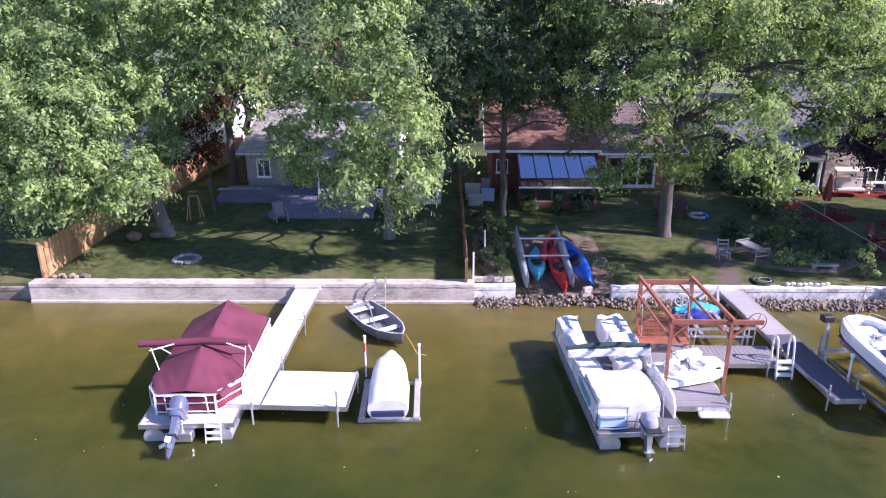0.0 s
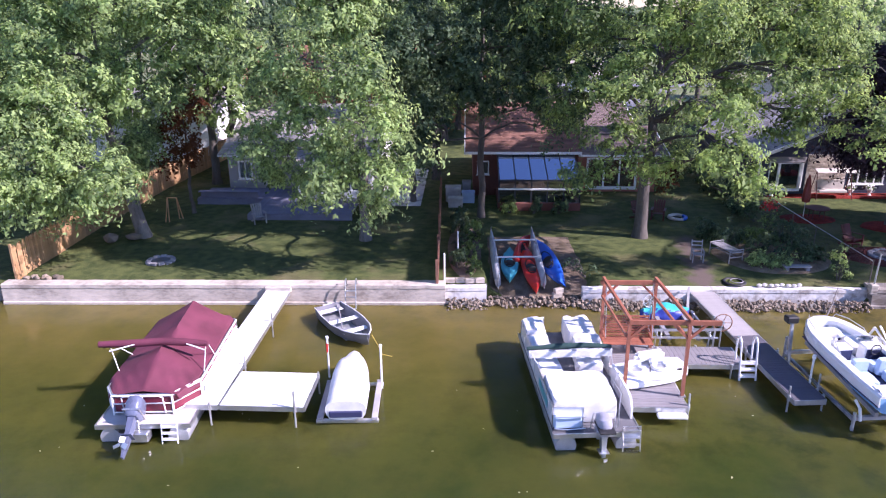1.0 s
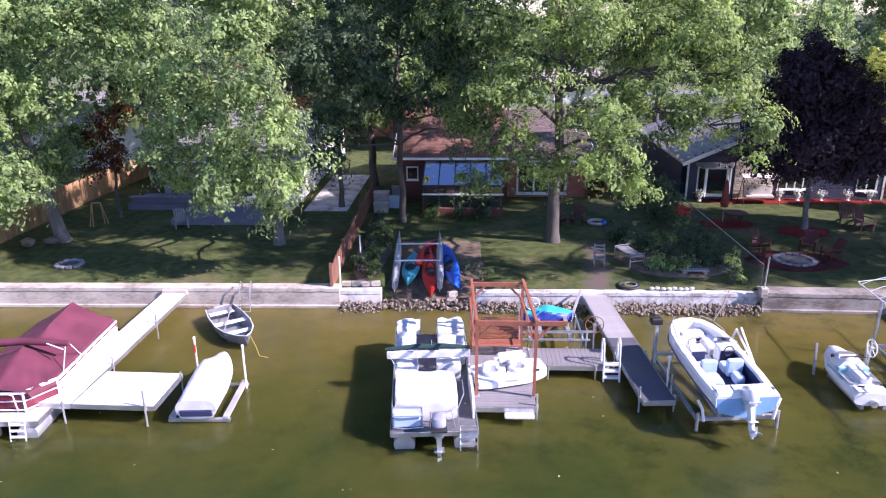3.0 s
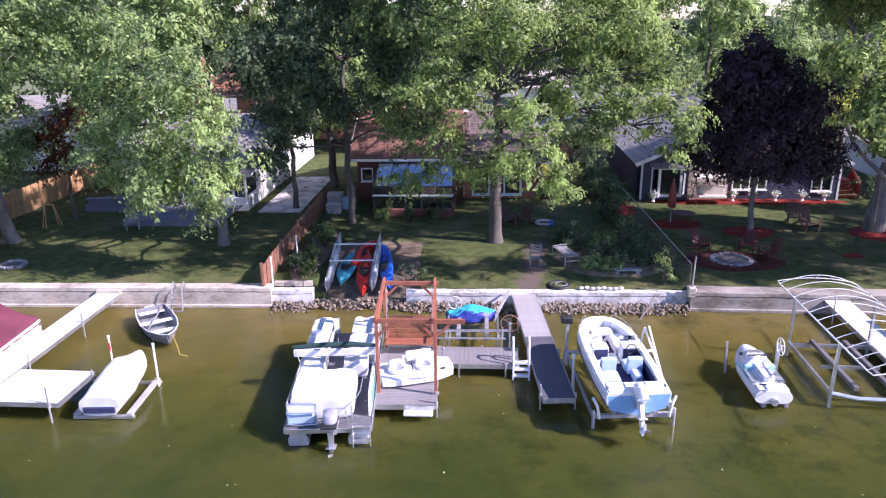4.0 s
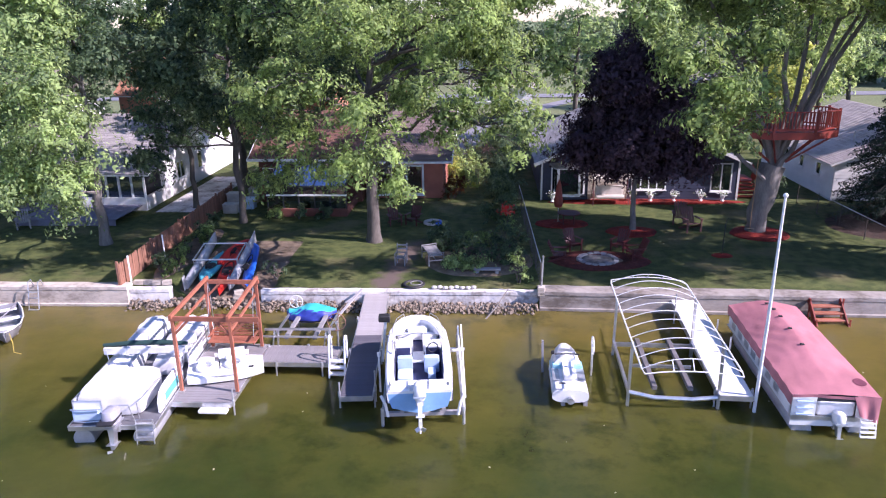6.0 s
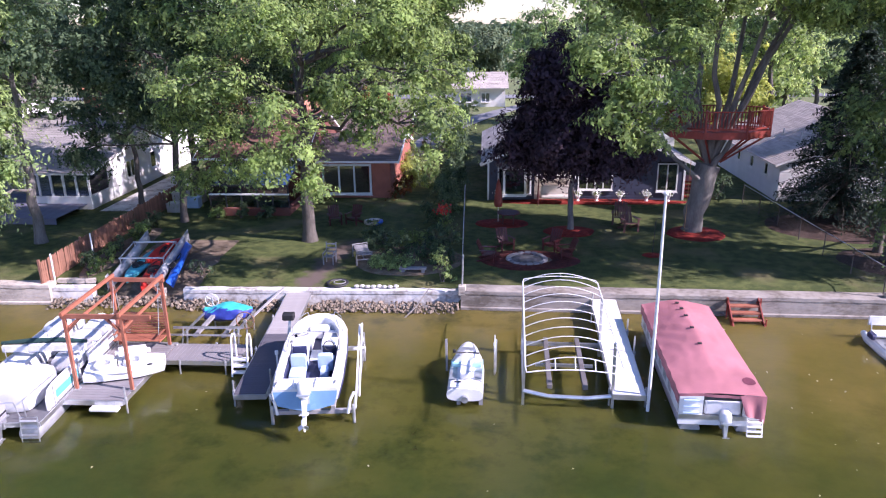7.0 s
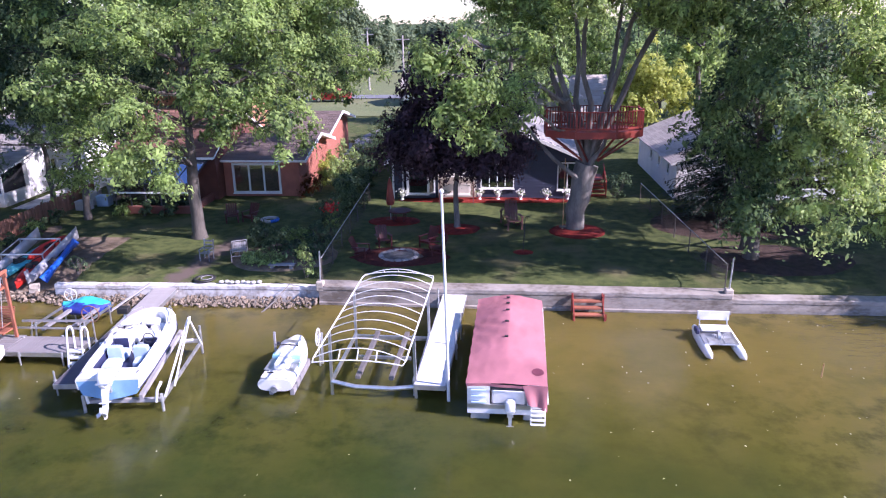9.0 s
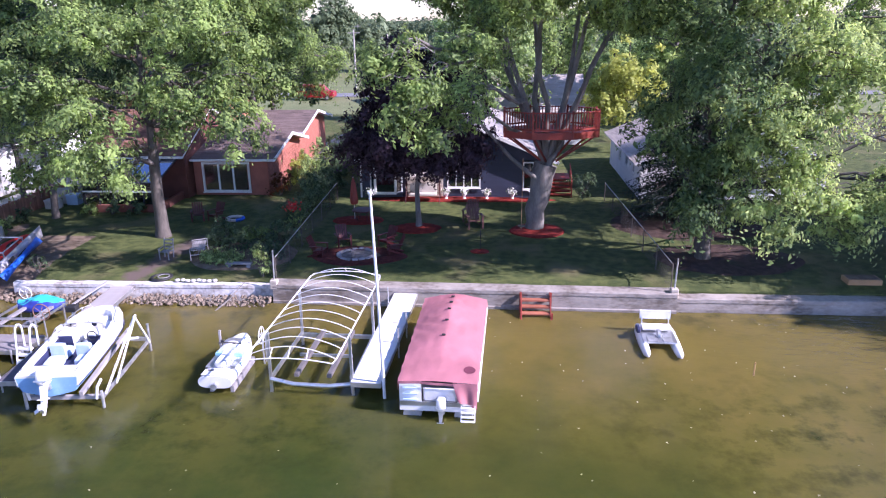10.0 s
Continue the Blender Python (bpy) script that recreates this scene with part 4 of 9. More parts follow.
window(bhouse, 11.0, 13.9, 1.15, 2.85, 43.12, 3, w=0.12, room=False)
window(bhouse, 4.1, 4.7, 2.2, 2.9, 42.18, 1)
M_SOLFRAME = mat("dark_bronze_frame", (0.05, 0.05, 0.06), 0.45, 0.4, vary=0.1)
M_SOLROOF = glass_mat("solarium_roof_glazing", (0.5, 0.58, 0.72), 0.5)
M_SOLROOF.node_tree.nodes["Glossy BSDF"].inputs[0].default_value = (0.72, 0.78, 0.9, 1)
sol = part("solarium", cube(5.2, 9.9, 38.7, 38.95, 0.7, 1.25, 0.01), M_BRICK_SHADE, bhouse)
part("side_base_wall", cube(5.2, 5.4, 38.95, 42.2, 0.7, 1.25), M_BRICK_SHADE, sol)
part("side_base_wall", cube(9.7, 9.9, 38.95, 42.2, 0.7, 1.25), M_BRICK_SHADE, sol)
for k in range(6):
    x = 5.25 + k * 0.92
    part("solarium_post", beam((x, 38.82, 1.25), (x, 38.82, 2.55), 0.07, 0.07), M_SOLFRAME, sol)
    part("solarium_rafter", beam((x, 38.75, 2.58), (x, 42.1, 3.5), 0.07, 0.09), M_SOLFRAME, sol)
    if k < 5:
        g = part("pane", cube(x + 0.04, x + 0.88, 38.815, 38.827, 1.27, 2.0), M_GLASS, sol)
        g.visible_shadow = False
        g = part("pane", cube(x + 0.04, x + 0.88, 38.815, 38.827, 2.1, 2.53), M_GLASS, sol)
        g.visible_shadow = False
        g = part("roof_pane", loft(bmesh.new(), [[Vector((xx, 38.78, 2.6 + d)), Vector((xx, 42.05, 3.5 + d))][::1] + [Vector((xx, 42.05, 3.52 + d)), Vector((xx, 38.78, 2.62 + d))] for xx, d in ((x + 0.04, 0), (x + 0.88, 0))]), M_SOLROOF, sol)
        g.visible_shadow = False
part("solarium_rail", beam((5.2, 38.8, 2.05), (9.9, 38.8, 2.05), 0.08, 0.09), M_WHITE, sol)
part("solarium_rail", beam((5.2, 38.78, 2.57), (9.9, 38.78, 2.57), 0.09, 0.09), M_SOLFRAME, sol)
part("solarium_floor", cube(5.4, 9.7, 38.95, 42.18, 0.72, 0.84), M_ROOMSHADE, sol)

# the white house with the deck
ahouse = thing("house", Matrix.Identity(4), "white and grey sided house behind a grey deck", "house")
shell(ahouse, -11.4, -2.6, 42.6, 57.5, 0.7, 3.3, M_WHITESIDE)
lap_wall(ahouse, -11.5, -6.5, 42.55, 0.9, 3.3, M_GREYSIDE, [(-10.9, -10.0, 1.7, 2.85)])
window(ahouse, -10.82, -10.08, 1.78, 2.78, 42.55, 2)
lap_wall(ahouse, 42.6, 57.5, -2.55, 0.9, 3.3, M_WHITESIDE, [(44.5, 45.8, 1.7, 2.9), (48, 49, 1.7, 2.9)], 0.2, None, "Y", 1)
window(ahouse, 44.57, 45.73, 1.77, 2.83, -2.55, 2, "Y", 1)
window(ahouse, 48.07, 48.93, 1.77, 2.83, -2.55, 1, "Y", 1)
sr = part("sunroom_base", cube(-6.6, -2.6, 40.0, 40.2, 0.7, 1.6, 0.01), M_WHITESIDE, ahouse)
part("sunroom_side_base", cube(-2.8, -2.6, 40.2, 42.6, 0.7, 1.6), M_WHITESIDE, sr)
for k in range(6):
    x = -6.55 + k * 0.78
    part("sunroom_post", beam((x, 40.08, 1.6), (x, 40.08, 2.95), 0.12, 0.1), M_WHITE, sr)
    if k < 5:
        g = part("pane", cube(x + 0.06, x + 0.72, 40.075, 40.087, 1.62, 2.93), M_GLASS, sr)
        g.visible_shadow = False
part("sunroom_beam", beam((-6.65, 40.08, 3.05), (-2.55, 40.08, 3.05), 0.16, 0.22), M_WHITE, sr)
part("sunroom_floor", cube(-6.5, -2.8, 40.2, 42.5, 0.72, 0.9), M_ROOMSHADE, sr)
part("sunroom_back", cube(-6.5, -2.8, 42.5, 42.58, 0.9, 3.1), M_ROOMSHADE, sr)
shingle_slope(ahouse, (-6.9, 39.6, 3.1), (-2.1, 39.6, 3.1), (-6.9, 42.7, 3.75), (-2.1, 42.7, 3.75), M_ROOFG)
shingle_slope(ahouse, (-12.0, 42.1, 3.3), (-2.3, 42.1, 3.3), (-12.0, 50, 5.4), (-2.3, 50, 5.4), M_ROOFG)
shingle_slope(ahouse, (-2.3, 58, 3.3), (-12.0, 58, 3.3), (-2.3, 50, 5.4), (-12.0, 50, 5.4), M_ROOFG)
part("gable_end", loft(bmesh.new(), [[Vector((x, 42.6, 3.3)), Vector((x, 57.5, 3.3)), Vector((x, 50, 5.3))] for x in (-2.75, -2.56)]), M_WHITESIDE, ahouse)

# grey deck in front of it
# grey boards, tinted blue to paint the shade they lie in
M_DECKSHADE = mat("grey_deck_in_blue_shade", (0.17, 0.17, 0.23), 0.7, vary=0.15, scale=1.5, fine=40, bump=0.3, per_object=0.2)
deck = thing("deck", Matrix.Identity(4), "low weathered grey timber deck on the lawn, blue shade in its colour", "deck")
board = finish("deck_board", cube(-0.068, 0.068, -3.2, 3.2, 0, 0.035), M_DECKSHADE)
for k in range(40):
    mesh_part("deck_board", board, deck, Matrix.Translation((-8.6 + 0.145 * k, 39.85, 1.12)))
short = finish("deck_board", cube(-0.068, 0.068, -1.3, 1.3, 0, 0.035), M_DECKSHADE)
for k in range(28):
    mesh_part("deck_board", short, deck, Matrix.Translation((-12.6 + 0.145 * k, 41.2, 1.12)))
part("skirt", cube(-8.66, -2.9, 36.64, 36.7, 0.75, 1.115), M_DECKSHADE, deck)
part("skirt", cube(-8.72, -8.66, 36.64, 39.9, 0.75, 1.115), M_DECKSHADE, deck)
part("skirt", cube(-12.66, -8.72, 39.84, 39.9, 0.75, 1.115), M_DECKSHADE, deck)
part("bench_seat", cube(-12.6, -9.0, 39.95, 40.35, 1.5, 1.56, 0.01), M_DECKSHADE, deck)
part("bench_support", cube(-12.5, -9.1, 40.1, 40.2, 1.155, 1.5), M_DECKSHADE, deck)

# white house to the east
dhouse = thing("house", Matrix.Identity(4), "white-sided house with beige shingle roof, in shade", "house")
M_ROOFT = mat("beige_shingles", (0.42, 0.37, 0.33), 0.85, vary=0.15, scale=1.5, fine=30, bump=0.6, island=0.5)
shell(dhouse, 38.85, 49.9, 42.6, 54, 0.6, 3.2, M_WHITESIDE, gable=5.4)
lap_wall(dhouse, 42.55, 54, 38.8, 0.8, 3.2, M_WHITESIDE, [(44.3, 45.0, 2.0, 2.8), (46.8, 47.5, 2.0, 2.8), (49.3, 50.0, 2.0, 2.8)], 0.2, None, "Y", -1)
for q in (44.36, 46.86, 49.36):
    window(dhouse, q, q + 0.58, 2.06, 2.74, 38.8, 1, "Y", -1)
lap_wall(dhouse, 38.8, 49.9, 42.55, 0.8, 3.2, M_WHITESIDE, [(41, 43, 1.5, 2.9), (45, 47, 1.5, 2.9)], 0.2)
window(dhouse, 41.07, 42.93, 1.57, 2.83, 42.55, 3)
window(dhouse, 45.07, 46.93, 1.57, 2.83, 42.55, 3)
shingle_slope(dhouse, (38.3, 42.1, 3.1), (38.3, 54.5, 3.1), (44.35, 42.1, 5.55), (44.35, 54.5, 5.55), M_ROOFT)
shingle_slope(dhouse, (50.4, 54.5, 3.1), (50.4, 42.1, 3.1), (44.35, 54.5, 5.55), (44.35, 42.1, 5.55), M_ROOFT)
for k, q in enumerate((44.5, 47.2)):
    part("vent_pipe", rod((40.6, q, 4.0), (40.6, q, 4.75 - 0.2 * k), 0.05), M_STEEL, dhouse)


def back_house(x0, x1, y0, y1, zw, zr, wall_mat, roof_mat, label, holes=()):
    h = thing("house", Matrix.Identity(4), label, "house")
    shell(h, x0, x1, y0, y1, 0.6, zw, wall_mat)
    ym = (y0 + y1) / 2
    shingle_slope(h, (x0 - 0.4, y0 - 0.5, zw - 0.1), (x1 + 0.4, y0 - 0.5, zw - 0.1), (x0 - 0.4, ym, zr), (x1 + 0.4, ym, zr), roof_mat, 14)
    shingle_slope(h, (x1 + 0.4, y1 + 0.5, zw - 0.1), (x0 - 0.4, y1 + 0.5, zw - 0.1), (x1 + 0.4, ym, zr), (x0 - 0.4, ym, zr), roof_mat, 14)
    for x in (x0, x1 - 0.15):
        part("gable_end", loft(bmesh.new(), [[Vector((q, y0, zw)), Vector((q, y1, zw)), Vector((q, ym, zr - 0.15))] for q in (x, x + 0.15)]), wall_mat, h)
    for a, b, c, d in holes:
        window(h, a, b, c, d, y0 - 0.07, 2, room=False)
    return h


M_SALMON = mat("salmon_brick", (0.5, 0.22, 0.14), 0.85, vary=0.15, scale=1.0, fine=20, bump=0.3)
back_house(-17, 3.5, 66, 76, 5.2, 8.4, M_SALMON, M_ROOFO, "two-storey salmon brick house with orange roof behind the trees", [(-13, -11.6, 3.6, 4.8), (-7, -5.6, 3.6, 4.8), (-1, 0.4, 3.6, 4.8)])
back_house(-26, -15.4, 52, 60, 4.4, 6.2, M_WHITESIDE, M_ROOFG, "pale house half hidden behind trees", [(-22, -20.5, 1.8, 2.9)])
back_house(30.5, 37.5, 62, 70, 3.8, 6.6, M_WHITESIDE, M_ROOFT, "white house with tan roof behind the navy house", [(32, 33.4, 1.9, 3.0), (35, 36.2, 1.9, 3.0)])
back_house(16.6, 23.5, 88, 95, 3.6, 5.2, M_WHITESIDE, M_ROOFT, "low white house with tan roof beside the lane", [(18, 19.4, 1.9, 2.9), (20.6, 21.6, 1.9, 2.9)])
back_house(12.5, 18.5, 144, 150, 4.2, 5.8, M_WHITESIDE, M_ROOFG, "white house across the field", [(14, 15.5, 2.6, 3.4)])

shed = thing("garden_shed", pose(-12.5, 45.4, LAWN), "small brown shed with maroon side by the tan fence", "shed")
part("side_wall", cube(0, 0.06, 0, 1.3, 0, 2.05), M_REDWOOD, shed)
part("side_wall", cube(1.54, 1.6, 0, 1.3, 0, 2.05), M_REDWOOD, shed)
part("front_wall", cube(0.06, 1.54, 0.02, 0.08, 0, 2.05), M_GREYWOOD, shed)
part("back_wall", cube(0.06, 1.54, 1.2, 1.26, 0, 2.05), M_GREYWOOD, shed)
door = part("door", cube(0.45, 1.2, -0.02, 0.017, 0.06, 1.9, 0.008), M_GREYWOOD, shed)
part("handle", rod(Vector((1.1, -0.05, 0.9)), Vector((1.1, -0.05, 1.05)), 0.015, 6), M_STEEL, door)
part("roof", loft(bmesh.new(), [[Vector((q, -0.15, 2.06)), Vector((q, 1.45, 1.98)), Vector((q, 1.45, 2.03)), Vector((q, -0.15, 2.14))] for q in (-0.1, 1.7)]), M_ROOFG, shed)

# ---- trees ----
def rel(x, y, lobes):
    return [(a - x, b - y, c - LAWN, d, e, f) for a, b, c, d, e, f in lobes]


TREES = []


def plant(label, x, y, height, r, lobes, material, seed, **kw):
    t = tree(label, x, y, LAWN, height, r, rel(x, y, lobes), material, seed, **kw)
    TREES.append(t)
    return t


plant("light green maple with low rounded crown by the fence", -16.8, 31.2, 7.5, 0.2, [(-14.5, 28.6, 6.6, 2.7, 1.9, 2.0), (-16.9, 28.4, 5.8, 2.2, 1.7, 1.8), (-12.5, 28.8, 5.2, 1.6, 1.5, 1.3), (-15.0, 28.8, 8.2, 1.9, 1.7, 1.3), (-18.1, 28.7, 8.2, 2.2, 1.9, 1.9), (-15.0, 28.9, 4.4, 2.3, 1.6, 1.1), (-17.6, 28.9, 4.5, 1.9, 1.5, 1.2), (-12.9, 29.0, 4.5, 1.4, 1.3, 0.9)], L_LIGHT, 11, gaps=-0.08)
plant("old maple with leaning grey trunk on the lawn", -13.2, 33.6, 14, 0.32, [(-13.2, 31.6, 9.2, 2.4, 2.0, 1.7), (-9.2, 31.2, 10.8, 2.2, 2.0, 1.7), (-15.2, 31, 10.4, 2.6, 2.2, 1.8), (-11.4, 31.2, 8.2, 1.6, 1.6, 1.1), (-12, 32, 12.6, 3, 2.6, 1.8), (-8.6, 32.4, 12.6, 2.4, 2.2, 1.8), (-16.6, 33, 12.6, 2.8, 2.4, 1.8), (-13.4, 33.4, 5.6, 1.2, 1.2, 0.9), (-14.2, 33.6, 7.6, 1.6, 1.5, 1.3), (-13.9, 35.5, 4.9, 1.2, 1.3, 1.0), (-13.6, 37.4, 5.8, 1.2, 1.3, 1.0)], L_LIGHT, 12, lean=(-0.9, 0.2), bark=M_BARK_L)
# from here, lobes above about 14 m are out of view, added to shade the lawns
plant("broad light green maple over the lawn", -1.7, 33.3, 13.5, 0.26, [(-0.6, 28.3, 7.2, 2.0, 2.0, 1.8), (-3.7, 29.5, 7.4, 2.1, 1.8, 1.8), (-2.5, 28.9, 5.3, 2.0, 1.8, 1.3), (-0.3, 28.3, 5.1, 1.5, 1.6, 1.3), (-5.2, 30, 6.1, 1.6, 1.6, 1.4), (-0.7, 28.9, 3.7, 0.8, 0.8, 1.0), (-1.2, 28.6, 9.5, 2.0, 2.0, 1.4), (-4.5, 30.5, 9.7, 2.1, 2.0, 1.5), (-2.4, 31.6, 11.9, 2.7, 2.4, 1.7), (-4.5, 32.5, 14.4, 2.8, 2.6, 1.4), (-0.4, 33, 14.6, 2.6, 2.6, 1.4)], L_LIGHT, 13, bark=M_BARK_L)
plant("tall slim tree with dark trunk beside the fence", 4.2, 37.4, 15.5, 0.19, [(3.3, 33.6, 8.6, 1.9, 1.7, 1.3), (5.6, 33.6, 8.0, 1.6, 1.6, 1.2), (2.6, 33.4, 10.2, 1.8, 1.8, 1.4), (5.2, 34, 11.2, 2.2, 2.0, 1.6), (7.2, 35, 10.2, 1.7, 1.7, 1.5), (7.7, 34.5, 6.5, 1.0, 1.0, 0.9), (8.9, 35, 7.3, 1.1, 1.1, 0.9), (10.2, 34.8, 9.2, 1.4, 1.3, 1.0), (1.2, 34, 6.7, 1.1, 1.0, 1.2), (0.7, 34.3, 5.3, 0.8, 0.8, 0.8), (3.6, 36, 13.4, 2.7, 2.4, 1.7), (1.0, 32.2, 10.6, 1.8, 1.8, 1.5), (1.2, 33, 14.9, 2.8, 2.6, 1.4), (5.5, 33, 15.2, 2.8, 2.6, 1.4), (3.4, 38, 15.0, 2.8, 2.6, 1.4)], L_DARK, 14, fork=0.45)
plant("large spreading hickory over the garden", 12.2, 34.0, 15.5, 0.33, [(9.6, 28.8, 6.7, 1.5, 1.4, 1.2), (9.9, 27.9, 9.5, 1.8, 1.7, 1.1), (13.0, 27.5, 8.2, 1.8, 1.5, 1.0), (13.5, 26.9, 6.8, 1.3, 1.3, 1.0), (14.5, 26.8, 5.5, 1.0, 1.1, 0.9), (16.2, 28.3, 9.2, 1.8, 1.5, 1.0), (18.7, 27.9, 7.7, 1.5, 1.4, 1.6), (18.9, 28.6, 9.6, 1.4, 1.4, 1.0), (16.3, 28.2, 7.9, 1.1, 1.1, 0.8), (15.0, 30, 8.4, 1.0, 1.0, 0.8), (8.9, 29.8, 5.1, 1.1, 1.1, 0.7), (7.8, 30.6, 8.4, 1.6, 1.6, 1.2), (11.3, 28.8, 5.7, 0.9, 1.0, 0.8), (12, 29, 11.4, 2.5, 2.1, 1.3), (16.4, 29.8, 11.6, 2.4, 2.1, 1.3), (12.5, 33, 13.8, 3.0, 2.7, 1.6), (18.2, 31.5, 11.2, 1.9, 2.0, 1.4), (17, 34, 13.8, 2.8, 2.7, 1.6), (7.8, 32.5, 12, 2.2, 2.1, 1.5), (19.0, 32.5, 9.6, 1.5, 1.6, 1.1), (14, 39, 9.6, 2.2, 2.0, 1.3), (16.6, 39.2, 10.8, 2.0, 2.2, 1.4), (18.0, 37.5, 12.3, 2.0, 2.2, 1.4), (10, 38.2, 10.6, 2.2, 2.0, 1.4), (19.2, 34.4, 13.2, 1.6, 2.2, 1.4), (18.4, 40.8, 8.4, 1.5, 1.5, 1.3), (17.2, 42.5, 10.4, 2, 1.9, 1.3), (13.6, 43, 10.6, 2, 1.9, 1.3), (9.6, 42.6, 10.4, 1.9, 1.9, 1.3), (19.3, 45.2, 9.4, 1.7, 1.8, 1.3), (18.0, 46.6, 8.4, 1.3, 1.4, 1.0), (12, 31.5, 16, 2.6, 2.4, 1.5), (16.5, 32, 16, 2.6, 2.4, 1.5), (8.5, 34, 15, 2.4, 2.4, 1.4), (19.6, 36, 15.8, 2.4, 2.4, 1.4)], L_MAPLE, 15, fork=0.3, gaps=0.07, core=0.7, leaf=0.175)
plant("dark purple-leaved maple in a red mulch ring", 25.7, 36.0, 10.2, 0.15, [(25.4, 35.8, 6.0, 3.1, 2.6, 2.1), (25.0, 35.9, 8.0, 2.0, 2.0, 2.0), (26.8, 36, 7.4, 2.3, 2.1, 1.9), (23.5, 35.6, 5.4, 1.7, 1.6, 1.3), (27.8, 35.8, 5.0, 1.8, 1.6, 1.2), (24.8, 36, 9.7, 1.1, 1.1, 1.2)], L_PURPLE, 16, fork=0.32, bark=M_BARK_L, density=2.4, gaps=-0.3)
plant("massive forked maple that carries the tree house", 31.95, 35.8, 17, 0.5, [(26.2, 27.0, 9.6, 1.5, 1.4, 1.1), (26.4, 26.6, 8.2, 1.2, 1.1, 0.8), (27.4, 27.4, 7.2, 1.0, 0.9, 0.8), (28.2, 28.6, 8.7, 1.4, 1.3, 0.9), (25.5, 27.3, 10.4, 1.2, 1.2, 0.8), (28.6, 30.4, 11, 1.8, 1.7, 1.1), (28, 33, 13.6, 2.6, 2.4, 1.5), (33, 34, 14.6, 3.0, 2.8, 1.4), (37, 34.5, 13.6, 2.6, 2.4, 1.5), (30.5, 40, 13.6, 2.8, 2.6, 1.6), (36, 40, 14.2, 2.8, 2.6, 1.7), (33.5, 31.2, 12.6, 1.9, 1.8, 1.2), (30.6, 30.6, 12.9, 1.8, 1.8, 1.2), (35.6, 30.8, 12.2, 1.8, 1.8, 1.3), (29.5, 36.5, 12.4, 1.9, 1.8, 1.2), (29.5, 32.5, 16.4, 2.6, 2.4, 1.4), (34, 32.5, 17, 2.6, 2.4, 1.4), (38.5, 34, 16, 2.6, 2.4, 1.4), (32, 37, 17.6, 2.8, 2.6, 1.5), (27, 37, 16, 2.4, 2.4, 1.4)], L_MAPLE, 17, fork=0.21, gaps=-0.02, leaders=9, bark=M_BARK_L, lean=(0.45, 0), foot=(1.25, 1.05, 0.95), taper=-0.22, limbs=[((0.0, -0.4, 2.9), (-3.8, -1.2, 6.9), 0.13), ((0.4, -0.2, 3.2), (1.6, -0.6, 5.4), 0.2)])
# its highest and easternmost lobes are likewise added for lawn shade
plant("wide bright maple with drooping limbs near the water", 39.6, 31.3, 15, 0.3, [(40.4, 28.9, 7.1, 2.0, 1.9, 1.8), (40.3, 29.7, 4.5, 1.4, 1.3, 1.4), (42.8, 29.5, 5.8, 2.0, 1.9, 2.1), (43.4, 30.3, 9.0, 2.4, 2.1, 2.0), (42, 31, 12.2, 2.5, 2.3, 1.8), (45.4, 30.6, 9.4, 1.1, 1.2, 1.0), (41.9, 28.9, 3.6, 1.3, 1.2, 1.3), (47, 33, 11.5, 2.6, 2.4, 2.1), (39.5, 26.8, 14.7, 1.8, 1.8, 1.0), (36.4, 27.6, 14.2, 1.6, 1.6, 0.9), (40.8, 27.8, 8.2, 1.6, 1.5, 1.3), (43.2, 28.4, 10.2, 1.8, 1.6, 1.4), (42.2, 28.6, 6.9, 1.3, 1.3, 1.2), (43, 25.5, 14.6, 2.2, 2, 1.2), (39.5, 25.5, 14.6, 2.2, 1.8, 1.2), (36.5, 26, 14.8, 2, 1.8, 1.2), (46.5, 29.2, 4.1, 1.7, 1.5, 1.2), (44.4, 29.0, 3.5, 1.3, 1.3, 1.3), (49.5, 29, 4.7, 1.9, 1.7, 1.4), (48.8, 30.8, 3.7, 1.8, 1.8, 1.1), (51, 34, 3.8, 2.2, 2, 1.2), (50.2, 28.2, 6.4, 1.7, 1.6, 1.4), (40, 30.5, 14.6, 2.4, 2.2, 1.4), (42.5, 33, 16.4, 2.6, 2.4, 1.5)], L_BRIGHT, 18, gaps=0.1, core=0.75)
plant("maple crowding the bright one, shade put into its leaf colour", 39.7, 32.6, 13, 0.17, [(37.3, 29.5, 8.9, 1.8, 1.8, 1.7), (36.8, 30.2, 6.7, 1.3, 1.4, 1.4), (38.7, 30.6, 11.4, 2.3, 2.1, 1.7), (38.8, 29.8, 4.7, 1.1, 1.1, 1.2), (39.3, 29.6, 6.0, 1.3, 1.2, 1.2), (38.6, 27.2, 9.4, 1.7, 1.5, 1.3), (38.2, 28.8, 3.6, 0.9, 0.9, 0.9)], L_SHADED, 22, gaps=0.1, core=0.6)
